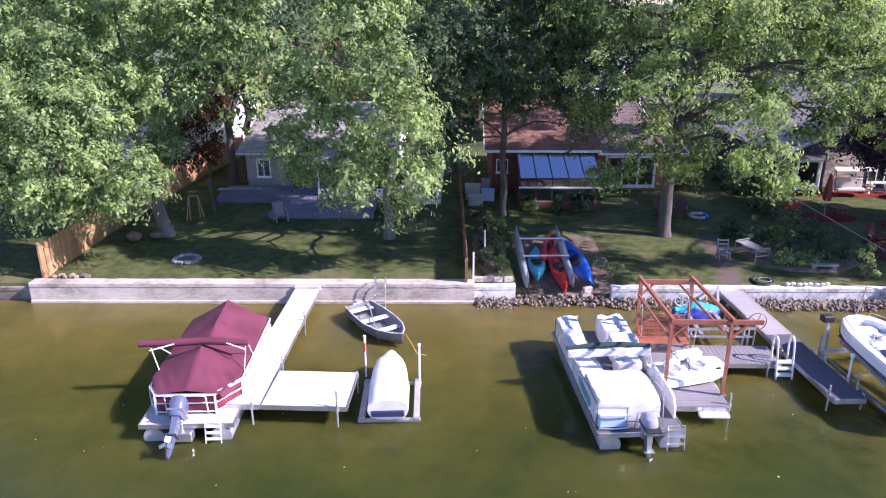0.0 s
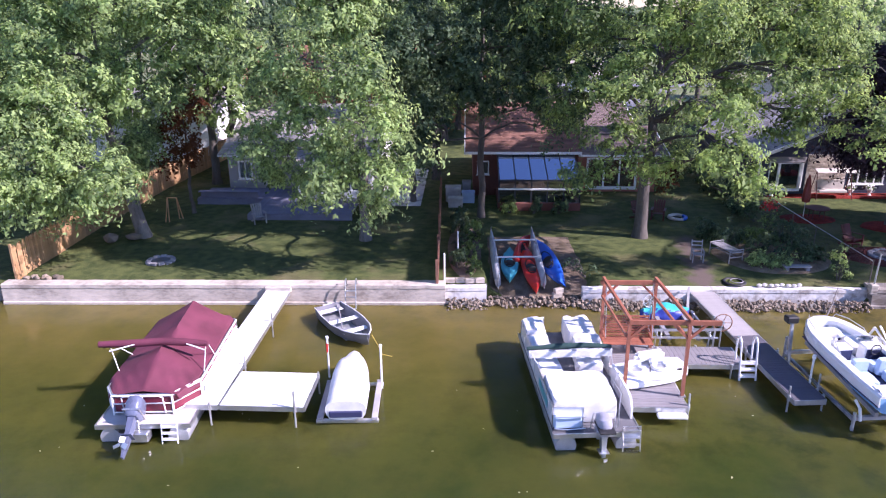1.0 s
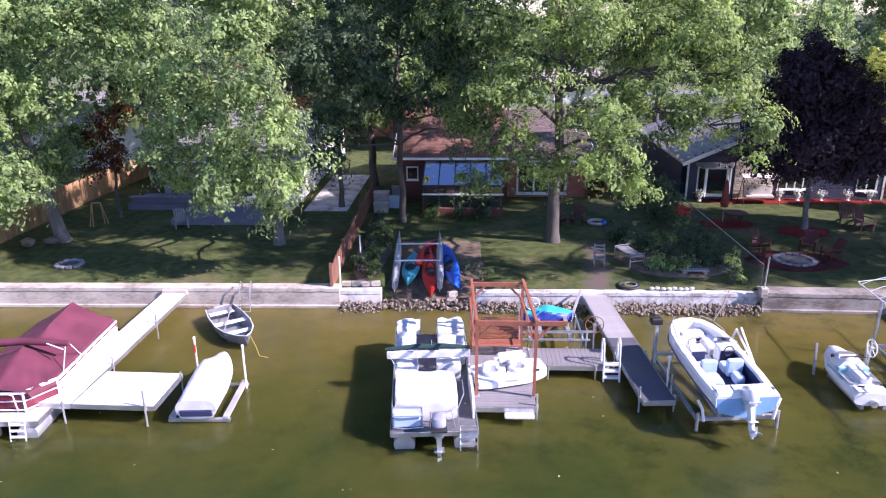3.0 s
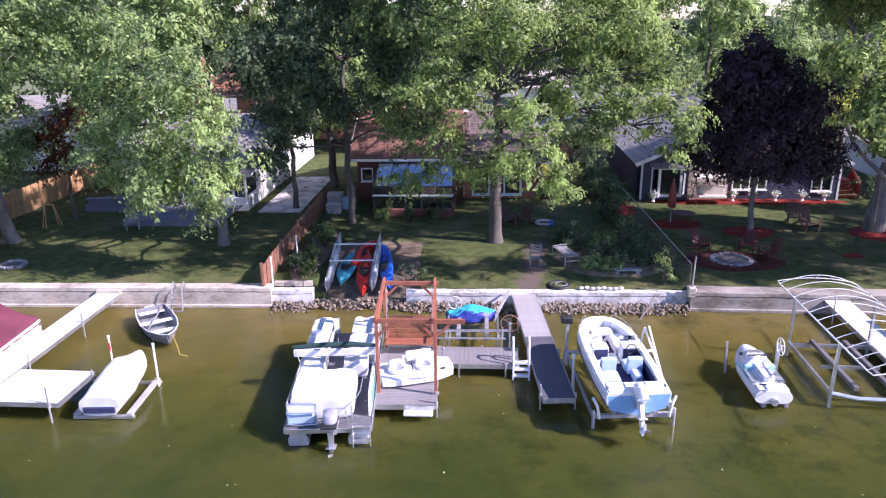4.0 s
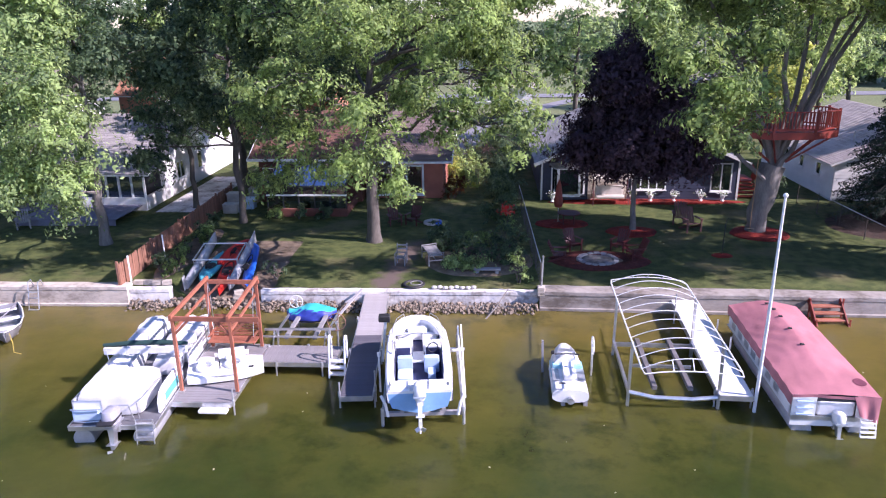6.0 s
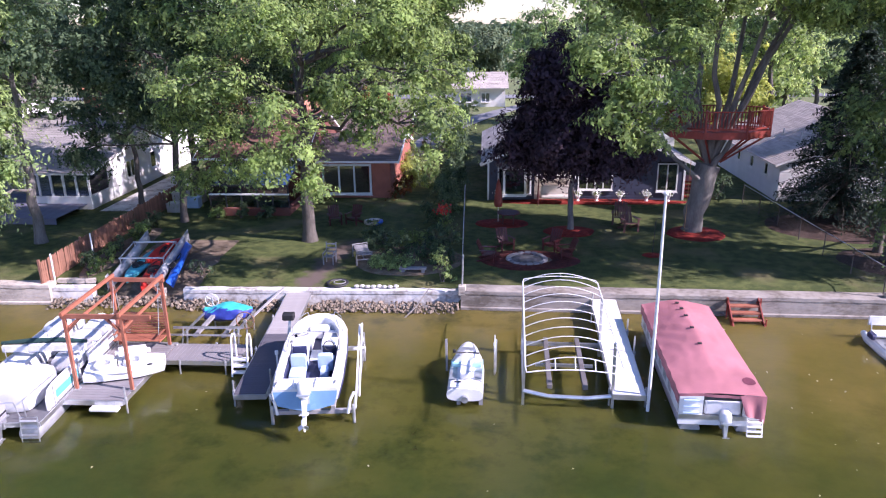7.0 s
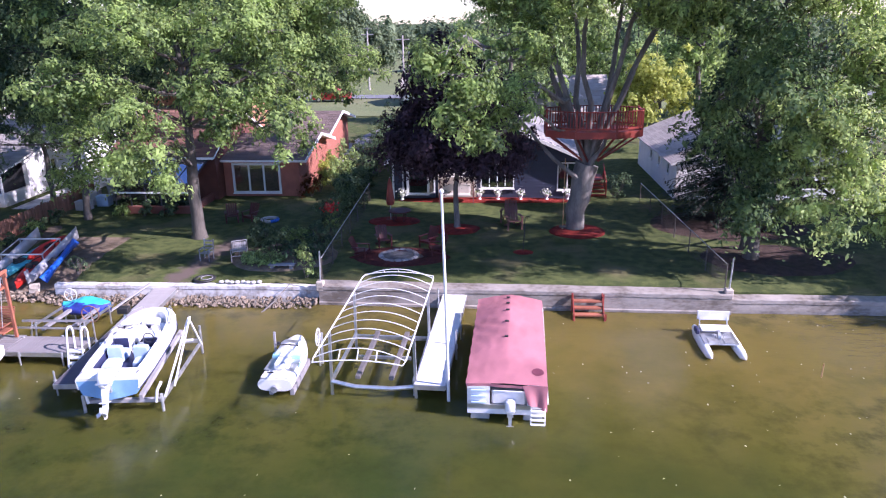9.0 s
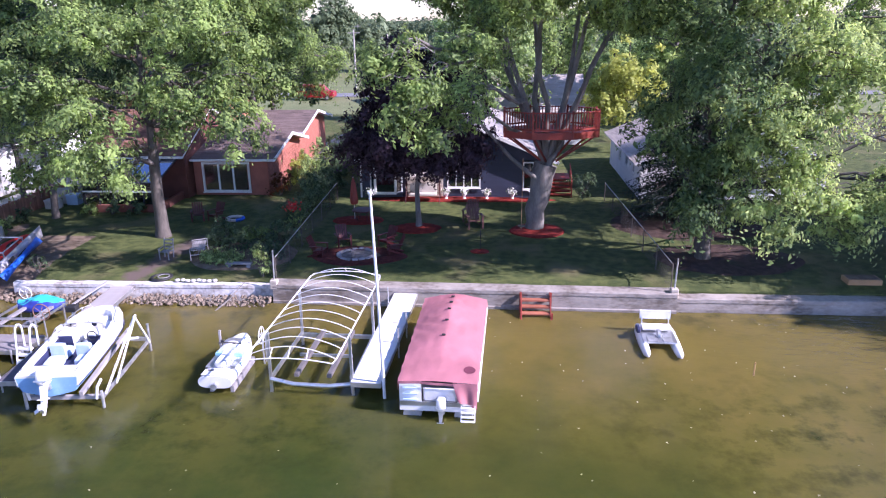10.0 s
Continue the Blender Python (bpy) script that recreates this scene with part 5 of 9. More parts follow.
# four maples out of view to the east, added to shade lawn and wall
plant("broad maple out of view, added to shade the yard's edge", 54.5, 31.5, 10, 0.22, [(51.4, 30.2, 5.7, 2.2, 2.2, 1.8), (53.6, 30.0, 7.2, 2.2, 2.0, 1.7), (50.6, 31.8, 5.0, 1.8, 1.8, 1.5), (53.4, 28.6, 6.4, 2.0, 1.9, 1.6), (52.4, 29.4, 4.7, 1.7, 1.6, 1.2), (55.6, 29.4, 7.6, 2.0, 1.9, 1.5), (53.8, 31.6, 6.2, 2.0, 1.9, 1.6), (56, 32, 8.4, 2.2, 2, 1.5), (50.6, 25.2, 5.2, 1.9, 1.7, 1.5), (53.6, 24.6, 7, 2, 1.8, 1.6), (48.4, 26.2, 3.8, 1.5, 1.4, 1.2), (52.6, 27, 4.6, 1.8, 1.7, 1.4)], L_MAPLE, 23, gaps=-0.1)
for x, y, h, seed in ((57.5, 25.5, 10, 24), (60, 34, 18, 25), (67, 29, 18, 26)):
    plant("tall maple out of view, added to shade the yard", x, y, h, 0.3, [(x + 2.6 * math.cos(k * 1.3), y + 2.4 * math.sin(k * 1.3), h * (0.45 + 0.06 * (k % 8)), 2.6, 2.4, 1.9) for k in range(9)], L_MAPLE, seed, density=0.8, per=50, leaf=0.36, radius=0.95, gaps=-0.3)
plant("bronze-leaved ornamental tree by the deck", -12.2, 38.0, 7, 0.1, [(-12.1, 37.8, 4.7, 1.1, 1.0, 0.9), (-11.5, 38, 6.9, 0.9, 0.8, 0.6), (-12.9, 38, 6.0, 0.9, 0.9, 0.7)], L_BRONZE, 19, gaps=0.1)
plant("dark leafy tree behind the fence", 0.2, 40.6, 11, 0.16, [(0.4, 40.3, 6.8, 1.9, 1.6, 1.7), (-0.8, 40.5, 9, 2.2, 1.9, 1.7), (1.8, 40.8, 8.4, 1.6, 1.6, 1.6), (1.2, 41, 10.9, 2.3, 2, 1.6)], L_DARK, 20)
plant("yellow-green ornamental tree behind the houses", 40.5, 58, 9.5, 0.2, [(40.5, 58, 7, 2.6, 2.4, 2.6), (39, 58, 5.4, 2.0, 2, 1.8), (42.6, 58.5, 5.6, 2.0, 2, 1.8)], L_YELLOW, 21, leaf=0.34, per=50)


def spruce(x, y, h, r, seed):
    """A conifer: whorls of drooping boughs set with needles."""
    rng = np.random.default_rng(seed)
    t = thing("spruce", Matrix.Translation((x, y, LAWN)), "dark blue-green spruce with drooping boughs", "tree")
    bm = bmesh.new()
    tube(bm, [(0, 0, -0.2), (0, 0, h * 0.5), (0, 0, h)], [0.22, 0.12, 0.02], 8)
    pts, nr = [], []
    z = 1.0
    while z < h - 0.2:
        reach = r * (1 - z / h) ** 0.85 + 0.15
        for k in range(13):
            a = rng.random() * 6.283
            L = reach * rng.uniform(0.75, 1.1)
            p = np.array((math.cos(a) * L, math.sin(a) * L, -0.28 * L))
            tube(bm, [(0, 0, z), (p[0] * 0.6, p[1] * 0.6, z + p[2] * 0.45), (p[0], p[1], z + p[2])], [0.03, 0.02, 0.006], 4)
            u = rng.random((84, 1)) ** 0.7
            side = np.array((-math.sin(a), math.cos(a), 0))
            q = np.array((0, 0, z)) + u * p + side * rng.normal(size=(84, 1)) * 0.16 * (0.4 + L * 0.3) + rng.normal(size=(84, 3)) * 0.05
            q[:, 2] -= np.abs(rng.normal(size=84)) * 0.1
            pts.append(q)
            nr.append(np.tile((math.cos(a) * 0.4, math.sin(a) * 0.4, 1), (84, 1)) + rng.normal(size=(84, 3)) * 0.5)
        z += 0.33
    part("trunk", bm, M_BARK, t)
    p, n = np.concatenate(pts), np.concatenate(nr)
    mesh_part("crown", card_mesh("crown", p, n, 0.2 * rng.uniform(0.7, 1.3, len(p)), L_SPRUCE, rng, 0.35), t)
    return t


spruce(40.5, 38.2, 10.2, 4.1, 31)


def shrub(label, x, y, z, lobes, material, seed, category="shrub", **kw):
    t = thing("shrub", Matrix.Translation((x, y, z)), label, category)
    rng = random.Random(seed)
    bm = bmesh.new()
    for cx, cy, cz, rx, ry, rz in lobes:
        for _ in range(4):
            branchy(bm, (rng.gauss(0, 0.05), rng.gauss(0, 0.05), -0.05), (cx + rng.gauss(0, rx * 0.4), cy + rng.gauss(0, ry * 0.4), cz + rz * 0.4), 0.02, 0.006, rng, 0.1, 4, 0, 4)
    part("woody_base", bm, M_BARK, t)
    kw = {**dict(density=5.0, per=40, leaf=0.1, radius=0.2), **kw}
    mesh_part("foliage", crown_mesh("foliage", lobes, material, seed, **kw)[0], t)
    return t


def wood_mesh(name, spots, material, seed, per, leaf, radius, density):
    lobes = []
    rng = random.Random(seed)
    for x, y, z, h, w in spots:
        for k in range(5):
            lobes.append((x + rng.gauss(0, w * 0.35), y + rng.gauss(0, w * 0.25), z + h * rng.uniform(0.4, 0.82), w * rng.uniform(0.4, 0.6), w * rng.uniform(0.4, 0.6), h * rng.uniform(0.18, 0.26)))
    return crown_mesh(name, lobes, material, seed, density, per, leaf, radius)[0]


# trees behind the houses, each a tree of its own
rng = random.Random(77)
BACK = [(-34, 44, 15), (-27, 40, 14), (-22, 37, 14), (-24, 48, 16), (-16, 57, 17), (-8, 60.5, 16), (-31, 58, 17), (1.5, 61, 15), (6.5, 60, 15), (-21, 64, 18), (-38, 66, 18), (29, 57, 15), (46, 44, 15), (45, 62, 16), (36, 76, 15), (27, 74, 13), (-46, 52, 17), (9.5, 64, 13), (9.8, 58, 13), (-4.6, 62, 15), (-13, 48.5, 13), (33.5, 62, 14), (1.4, 46.4, 12), (-13.2, 45, 14), (2.6, 66, 16), (-24.5, 60.5, 18), (1.0, 65, 18)]
for i, (x, y, h) in enumerate(BACK):
    w = rng.uniform(3.4, 4.4)
    lob = [(x + rng.uniform(-w, w) * 0.7, y + rng.uniform(-w, w) * 0.5, h * rng.uniform(0.42, 0.85), w * rng.uniform(0.5, 0.72), w * rng.uniform(0.45, 0.6), h * rng.uniform(0.12, 0.17)) for _ in range(7)] + [(x, y, h * 0.9, w * 0.5, w * 0.5, h * 0.13)]
    plant("tall green shade tree behind the houses", x, y, h, 0.28, lob, (L_DARK, L_MAPLE, L_MAPLE, L_LIGHT)[i % 4], 100 + i, density=0.75, per=32, leaf=0.38, radius=0.78)

for i, (x, y, h) in enumerate(((42, 74, 13), (50, 71, 13), (46.5, 82, 14), (39.5, 84, 12.5), (56, 78, 13))):
    w = rng.uniform(3.6, 4.4)
    lob = [(x + rng.uniform(-w, w) * 0.7, y + rng.uniform(-w, w) * 0.5, h * rng.uniform(0.3, 0.85), w * rng.uniform(0.5, 0.72), w * rng.uniform(0.45, 0.6), h * rng.uniform(0.12, 0.17)) for _ in range(8)] + [(x, y, h * 0.9, w * 0.5, w * 0.5, h * 0.13)]
    plant("sunlit shade tree beyond the back yards", x, y, h, 0.26, lob, (L_LIGHT, L_BRIGHT)[i % 2], 140 + i, density=0.7, per=32, leaf=0.4, radius=0.8)

# trees across the field, the haze of distance painted as a paler leaf
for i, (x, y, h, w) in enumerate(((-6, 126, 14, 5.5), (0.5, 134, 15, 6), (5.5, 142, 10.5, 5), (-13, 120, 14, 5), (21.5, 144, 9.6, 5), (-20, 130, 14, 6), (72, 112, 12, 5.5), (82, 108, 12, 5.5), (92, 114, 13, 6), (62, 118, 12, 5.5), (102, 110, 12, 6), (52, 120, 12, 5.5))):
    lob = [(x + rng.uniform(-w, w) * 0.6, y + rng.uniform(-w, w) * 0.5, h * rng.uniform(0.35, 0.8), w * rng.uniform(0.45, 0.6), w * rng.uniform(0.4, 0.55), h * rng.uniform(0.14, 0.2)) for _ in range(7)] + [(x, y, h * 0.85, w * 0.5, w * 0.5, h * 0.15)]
    plant("round field tree in the distance, haze in its leaf colour", x, y, h, 0.3, lob, L_FAR_HAZE, 160 + i, density=0.45, per=42, leaf=0.6, radius=1.2, gaps=-0.4)

# far woods and ridge
spots = []
for k in range(46):
    x = -130 + 6 * k + rng.uniform(-2, 2)
    y = 178 + rng.uniform(-10, 22) + (25 if 0 < x < 30 else 0)
    spots.append((x, y, ground_z(0, y) - 0.5, rng.uniform(8, 12), rng.uniform(5, 7)))
woods = tagged(new("far_woods", wood_mesh("far_woods", spots, L_FAR_HAZE, 5, 20, 1.45, 2.0, 0.1)), "distant leafy woods beyond the field", "woods", "", "stuff")
spots = [(-700 + 22 * k + rng.uniform(-6, 6), 520 + rng.uniform(-40, 40), ground_z(0, 500) - 1, rng.uniform(5, 7), rng.uniform(15, 20)) for k in range(75)]
ridge = tagged(new("far_woods", wood_mesh("far_woods", spots, L_FAR_HAZE, 6, 14, 4.6, 6.0, 0.011)), "hazy wooded ridge on the horizon", "woods", "", "stuff")

# ---- docks ----
M_DOCKW = mat("white_dock_decking", (0.8, 0.79, 0.76), 0.6, vary=0.06, scale=1.5, fine=40, per_object=0.12)
M_DOCKN = mat("dark_slate_decking", (0.1, 0.095, 0.115), 0.7, vary=0.14, scale=1.5, fine=40, per_object=0.2)
M_DOCKG = mat("grey_dock_decking", (0.23, 0.215, 0.22), 0.7, vary=0.12, scale=1.5, fine=40, per_object=0.15)
M_DOCKB = mat("beige_dock_decking", (0.36, 0.335, 0.335), 0.7, vary=0.12, scale=1.5, fine=40, per_object=0.15)
M_MAROON = mat("maroon_canvas", (0.14, 0.03, 0.052), 0.8, vary=0.15, scale=1.2, fine=60, bump=0.25)
M_MAROON_P = mat("maroon_panel", (0.17, 0.02, 0.04), 0.4, vary=0.1, scale=1.2, fine=30)
M_PINK = mat("sun-faded_red_canvas", (0.4, 0.155, 0.175), 0.8, vary=0.12, scale=0.8, fine=50, bump=0.25)
M_BLUEHULL = mat("light_blue_gelcoat", (0.22, 0.42, 0.68), 0.25, vary=0.06, scale=1.5, fine=30)
M_GEL = mat("white_gelcoat", (0.8, 0.8, 0.79), 0.25, vary=0.05, scale=1.5, fine=30)
M_TEAL = mat("teal_stripe", (0.1, 0.38, 0.4), 0.35, vary=0.06)
M_PALEBLUE = mat("pale_blue_vinyl", (0.45, 0.58, 0.75), 0.5, vary=0.08, scale=2, fine=40)
M_NAVYV = mat("navy_vinyl", (0.03, 0.035, 0.09), 0.55, vary=0.15, scale=2, fine=40)
M_MOTORG = mat("grey_outboard_paint", (0.16, 0.18, 0.26), 0.3, 0.3, vary=0.08)
M_BLACK = mat("black_rubber", (0.02, 0.02, 0.022), 0.6, vary=0.2)
M_CARPET = mat("grey_marine_carpet", (0.13, 0.13, 0.14), 0.95, vary=0.15, scale=3, fine=80, bump=0.3)
M_GREEN = mat("dark_green_canvas", (0.015, 0.05, 0.045), 0.8, vary=0.15, scale=3, fine=60)
M_TARPT = mat("teal_tarp", (0.03, 0.4, 0.42), 0.5, vary=0.12, scale=3, fine=30)
M_TARPB = mat("blue_tarp", (0.03, 0.05, 0.3), 0.5, vary=0.15, scale=3, fine=30)
M_RED = mat("red_plastic", (0.55, 0.03, 0.02), 0.4, vary=0.1)
M_BLUEP = mat("blue_plastic", (0.02, 0.12, 0.55), 0.4, vary=0.1)
M_TEALP = mat("teal_plastic", (0.05, 0.35, 0.42), 0.4, vary=0.1)
M_SAND = mat("tan_deck_vinyl", (0.55, 0.5, 0.45), 0.7, vary=0.08, scale=2, fine=40)
M_ROPE = mat("yellow_rope", (0.6, 0.45, 0.08), 0.8, vary=0.1)
M_CLEARV = glass_mat("smoked_windshield", (0.45, 0.5, 0.55), 0.8)
M_TANK = mat("pontoon_aluminium", (0.55, 0.56, 0.6), 0.42, 0.6, vary=0.12, scale=2, fine=50)


def dock(label, m, width, length, z, material, posts, drop=-1.1, outer=None, change=0):
    """A pipe dock: planks across, side frame, legs with feet. Local y runs out along the dock."""
    d = thing("dock", m, label, "dock")
    n = int(length / 0.152)
    plank = finish("plank", cube(-width / 2, width / 2, 0.001, 0.151, z - 0.035, z, 0.003), material)
    far_plank = finish("plank", cube(-width / 2, width / 2, 0.001, 0.151, z - 0.035, z, 0.003), outer) if outer else plank
    for k in range(n):
        mesh_part("plank", far_plank if outer and k * length / n > change else plank, d, Matrix.Translation((0, k * length / n, 0)))
    for s in (-1, 1):
        part("side_rail", cube(s * (width / 2 + 0.006) - 0.02, s * (width / 2 + 0.006) + 0.02, 0, length, z - 0.17, z - 0.012), M_ALU, d)
    part("end_rail", cube(-width / 2, width / 2, -0.045, -0.002, z - 0.17, z - 0.01), M_ALU, d)
    part("end_rail", cube(-width / 2, width / 2, length + 0.002, length + 0.045, z - 0.17, z - 0.01), M_ALU, d)
    for x, y, top in posts:
        leg = part("leg", rod((x, y, drop), (x, y, z + top), 0.03), M_STEEL, d)
        part("collar", rod((x, y, z - 0.15), (x, y, z + 0.03), 0.05), M_STEEL, leg)
    return d


# white L-shaped dock
dock("white aluminium dock walkway running out from the sea wall", pose(-4.55, 26.78, 0, 0, 0, 180 - 0.5), 1.0, 8.95, 0.68, M_DOCKW, [(-0.56, 3.0, 0.35), (0.56, 6.0, 0.1), (-0.56, 6.4, 0.3), (0.56, 8.9, 0.15)])
dock("white aluminium dock platform at the end of the walkway", pose(-4.02, 18.84, 0, 0, 0, -91.5), 2.05, 2.55, 0.684, M_DOCKW, [(-0.9, 2.58, 0.12), (1.08, 2.3, 0.55), (1.08, -0.3, 0.1)])
part_block = thing("dock_ramp", pose(-4.55, 26.9, 0.0), "small concrete step where the dock meets the wall", "step")
part("slab", cube(-0.55, 0.55, -0.1, 0.25, 0.6, 0.82, 0.02), M_CONC, part_block)

# grey dock in front of the garden
dock("long grey dock with beige shore half and dark slate outer half", pose(13.31, 27.3, 0, 0, 0, 180 + 4.2), 0.99, 8.58, 0.55, M_DOCKB, [(-0.55, 8.35, 0.05), (0.55, 8.35, 0.35), (-0.55, 5.4, 0.1), (0.55, 5.4, 0.1), (0.55, 2.6, 0.1), (-0.55, 8.0, 0.55)], outer=M_DOCKN, change=4.05)
dock("grey cross dock leading to the swing platform", pose(10.15, 21.68, 0, 0, 0, -90), 1.3, 2.62, 0.5, M_DOCKG, [(0.7, 0.6, 0.02), (0.7, 2.2, 0.02), (-0.7, 1.4, 0.02)])
dock("grey square dock platform below the timber swing frame", pose(9.05, 18.3, 0, 0, 0, 0), 2.1, 4.1, 0.5, M_DOCKG, [(-1.1, 0.1, 0.05), (1.1, 0.1, 0.4), (-1.1, 3.9, 0.05), (1.1, 3.9, 0.05)])
# white dock with the tall pole
dock("narrow white dock beside the canopy lift", pose(26.05, 27.25, 0, 0, 0, 180 - 3.0), 0.98, 8.15, 0.58, M_DOCKW, [(-0.55, 7.85, 0.1), (0.55, 7.85, 0.1), (-0.55, 3.5, 0.5), (0.55, 4.4, 0.9), (0.55, 1.5, 0.7), (-0.55, 5.2, 0.6)])
pole = thing("flagpole", pose(26.19, 18.86, 0), "tall bare white pole at the corner of the dock", "pole")
part("shaft", tube(bmesh.new(), [(0.04, 0.35, -1.1), (0, 0.12, 3), (-0.08, -0.1, 6.9)], [0.055, 0.05, 0.035], 10), M_WHITE, pole)
part("finial", ball(bmesh.new(), (-0.08, -0.1, 6.95), 0.07), M_WHITE, pole)


# ---- pontoon boats ----
def pontoon_tubes(b, half, length, r=0.31, z=0.13):
    for s in (-1, 1):
        x = s * (half - 0.38)
        bm = bmesh.new()
        tube(bm, [(x, 0.05, z), (x, length * 0.5, z), (x, length - 0.9, z), (x, length - 0.4, z + 0.06), (x, length + 0.02, z + 0.2)], [r, r, r, r * 0.8, r * 0.15], 16)
        p = part("pontoon_tube", bm, M_TANK, b, smooth=True)
        part("end_cap", disc(bmesh.new(), (x, 0.03, z), r * 0.98, 0.04, 18, "Y"), M_TANK, p)
        part("keel_strip", cube(x - 0.02, x + 0.02, 0.2, length - 0.9, z - r - 0.03, z - r + 0.02), M_ALU, p)


def fence_panel(b, a, c, z0, z1, panel_mat, name="rail_panel", gap=0.0):
    """A pontoon's rail: tube frame round a sheet panel, from a to c on the deck."""
    a, c = Vector((*a, 0)), Vector((*c, 0))
    up0, up1 = Vector((0, 0, z0)), Vector((0, 0, z1))
    bm = bmesh.new()
    n = max(1, int((c - a).length / 0.9))
    for k in range(n + 1):
        p = a.lerp(c, k / n)
        tube(bm, [p + Vector((0, 0, z0 - 0.05)), p + up1], 0.018, 6)
    tube(bm, [a + up1, c + up1], 0.02, 6)
    tube(bm, [a + up0, c + up0], 0.018, 6)
    fr = part("rail_frame", bm, M_ALU, b)
    mid0, mid1 = a.lerp(c, 0.02), a.lerp(c, 0.98)
    zm = (z0 + z1 - gap) / 2
    part(name, beam(mid0 + Vector((0, 0, zm)), mid1 + Vector((0, 0, zm)), 0.012, z1 - z0 - gap - 0.06), panel_mat, fr)


def outboard(b, x, y, z, body_mat, tilt, s=1.0, leg_mat=None):
    """An outboard motor on the transom at (x, y), tilted up by so many degrees."""
    leg_mat = leg_mat or body_mat
    m = Matrix.Translation((x, y, z)) @ Matrix.Rotation(radians(-tilt), 4, "X") @ Matrix.Diagonal((s, s, s, 1))
    bm = bmesh.new()
    rings = []
    for zz, w, l, o in ((0.1, 0.14, 0.2, 0), (0.18, 0.18, 0.27, 0), (0.42, 0.19, 0.3, -0.02), (0.56, 0.17, 0.26, -0.02), (0.62, 0.1, 0.16, -0.02)):
        rings.append([Vector((w * math.copysign(abs(math.cos(a)) ** 0.6, math.cos(a)), o - 0.16 + l * math.copysign(abs(math.sin(a)) ** 0.6, math.sin(a)), zz)) for a in (2 * math.pi * k / 16 for k in range(16))])
    loft(bm, rings)
    bmesh.ops.transform(bm, matrix=m, verts=bm.verts)
    mo = part("outboard_motor", bm, body_mat, b, smooth=True)
    bm = bmesh.new()
    loft(bm, [[Vector((w * cx, -0.18 + d * cy, zz)) for cx, cy in ((-1, -1), (1, -1), (1, 1), (-1, 1))] for zz, w, d in ((0.12, 0.08, 0.13), (-0.2, 0.06, 0.11), (-0.55, 0.045, 0.1), (-0.85, 0.02, 0.06))])
    bmesh.ops.transform(bm, matrix=m, verts=bm.verts)
    part("motor_leg", bm, leg_mat, mo)
    bm = bmesh.new()
    tube(bm, [(0, -0.05, -0.62), (0, -0.2, -0.62), (0, -0.42, -0.62)], [0.03, 0.065, 0.04], 10)
    box(bm, -0.13, 0.13, -0.36, -0.06, -0.36, -0.345)
    bmesh.ops.transform(bm, matrix=m, verts=bm.verts)
    g = part("gear_case", bm, leg_mat, mo)
    bm = bmesh.new()
    for k in range(3):
        bmesh.ops.transform(bm, matrix=Matrix.Identity(4), verts=[])
        q = Matrix.Translation((0, -0.44, -0.62)) @ Matrix.Rotation(k * 2.0944, 4, "Y") @ Matrix.Rotation(radians(30), 4, "Z")
        box(bm, -0.06, 0.06, -0.01, 0.01, 0.03, 0.17, m=q)
    bmesh.ops.transform(bm, matrix=m, verts=bm.verts)
    part("propeller", bm, M_ALU, g)
    bm = cube(-0.12, 0.12, -0.04, 0.1, -0.12, 0.16, 0.01)
    bmesh.ops.transform(bm, matrix=Matrix.Translation((x, y, z)) @ Matrix.Diagonal((s, s, s, 1)), verts=bm.verts)
    part("clamp_bracket", bm, M_ALU, mo)
    bm = bmesh.new()
    box(bm, -0.194, 0.194, -0.44, 0.1, 0.2, 0.24)
    bmesh.ops.transform(bm, matrix=m, verts=bm.verts)
    part("cowl_band", bm, M_ALU, mo)
    return mo


def boat_ladder(b, x, y, z, h, n=4, w=0.42, mat_=None, lean=0.12):
    lad = part("ladder", tube(bmesh.new(), [(x - w / 2, y - lean, z - h), (x - w / 2, y, z), (x + w / 2, y, z), (x + w / 2, y - lean, z - h)], 0.018, 6), mat_ or M_WHITE, b)
    for k in range(n):
        u = (k + 0.6) / n
        part("rung", cube(x - w / 2, x + w / 2, y - lean * u - 0.05, y - lean * u + 0.05, z - h * u - 0.015, z - h * u + 0.015), mat_ or M_WHITE, lad)
    return lad


# maroon-covered pontoon at the white dock
b = thing("pontoon_boat", pose(-6.02, 16.9, 0, 0, 0, 3.4), "pontoon boat under a peaked maroon canvas cover, moored by the dock", "boat")
W, L = 1.36, 6.3
pontoon_tubes(b, W, L)
part("deck", cube(-W, W, 0.0, L - 0.05, 0.46, 0.55, 0.015), M_SAND, b)
part("deck_trim", cube(-W - 0.02, W + 0.02, -0.03, 0.0, 0.43, 0.57), M_ALU, b)
part("deck_trim", cube(W, W + 0.025, 0.0, L - 0.05, 0.43, 0.57), M_ALU, b)
part("deck_trim", cube(-W - 0.025, -W, 0.0, L - 0.05, 0.43, 0.57), M_ALU, b)
FZ0, FZ1 = 0.62, 1.22
for a, c in (((-W + 0.04, 1.1), (-W + 0.04, 5.6)), ((W - 0.04, 1.45), (W - 0.04, 5.8)), ((-W + 0.04, 1.1), (-1.0, 0.58)), ((-1.0, 0.58), (0.7, 0.58)), ((0.7, 0.58), (W - 0.04, 1.45)), ((-W + 0.04, 5.6), (-0.5, 6.0)), ((0.5, 6.0), (W - 0.04, 5.8))):
    fence_panel(b, a, c, FZ0, FZ1, M_MAROON_P if a[1] < 1.9 and c[1] < 2.0 else M_WHITE)


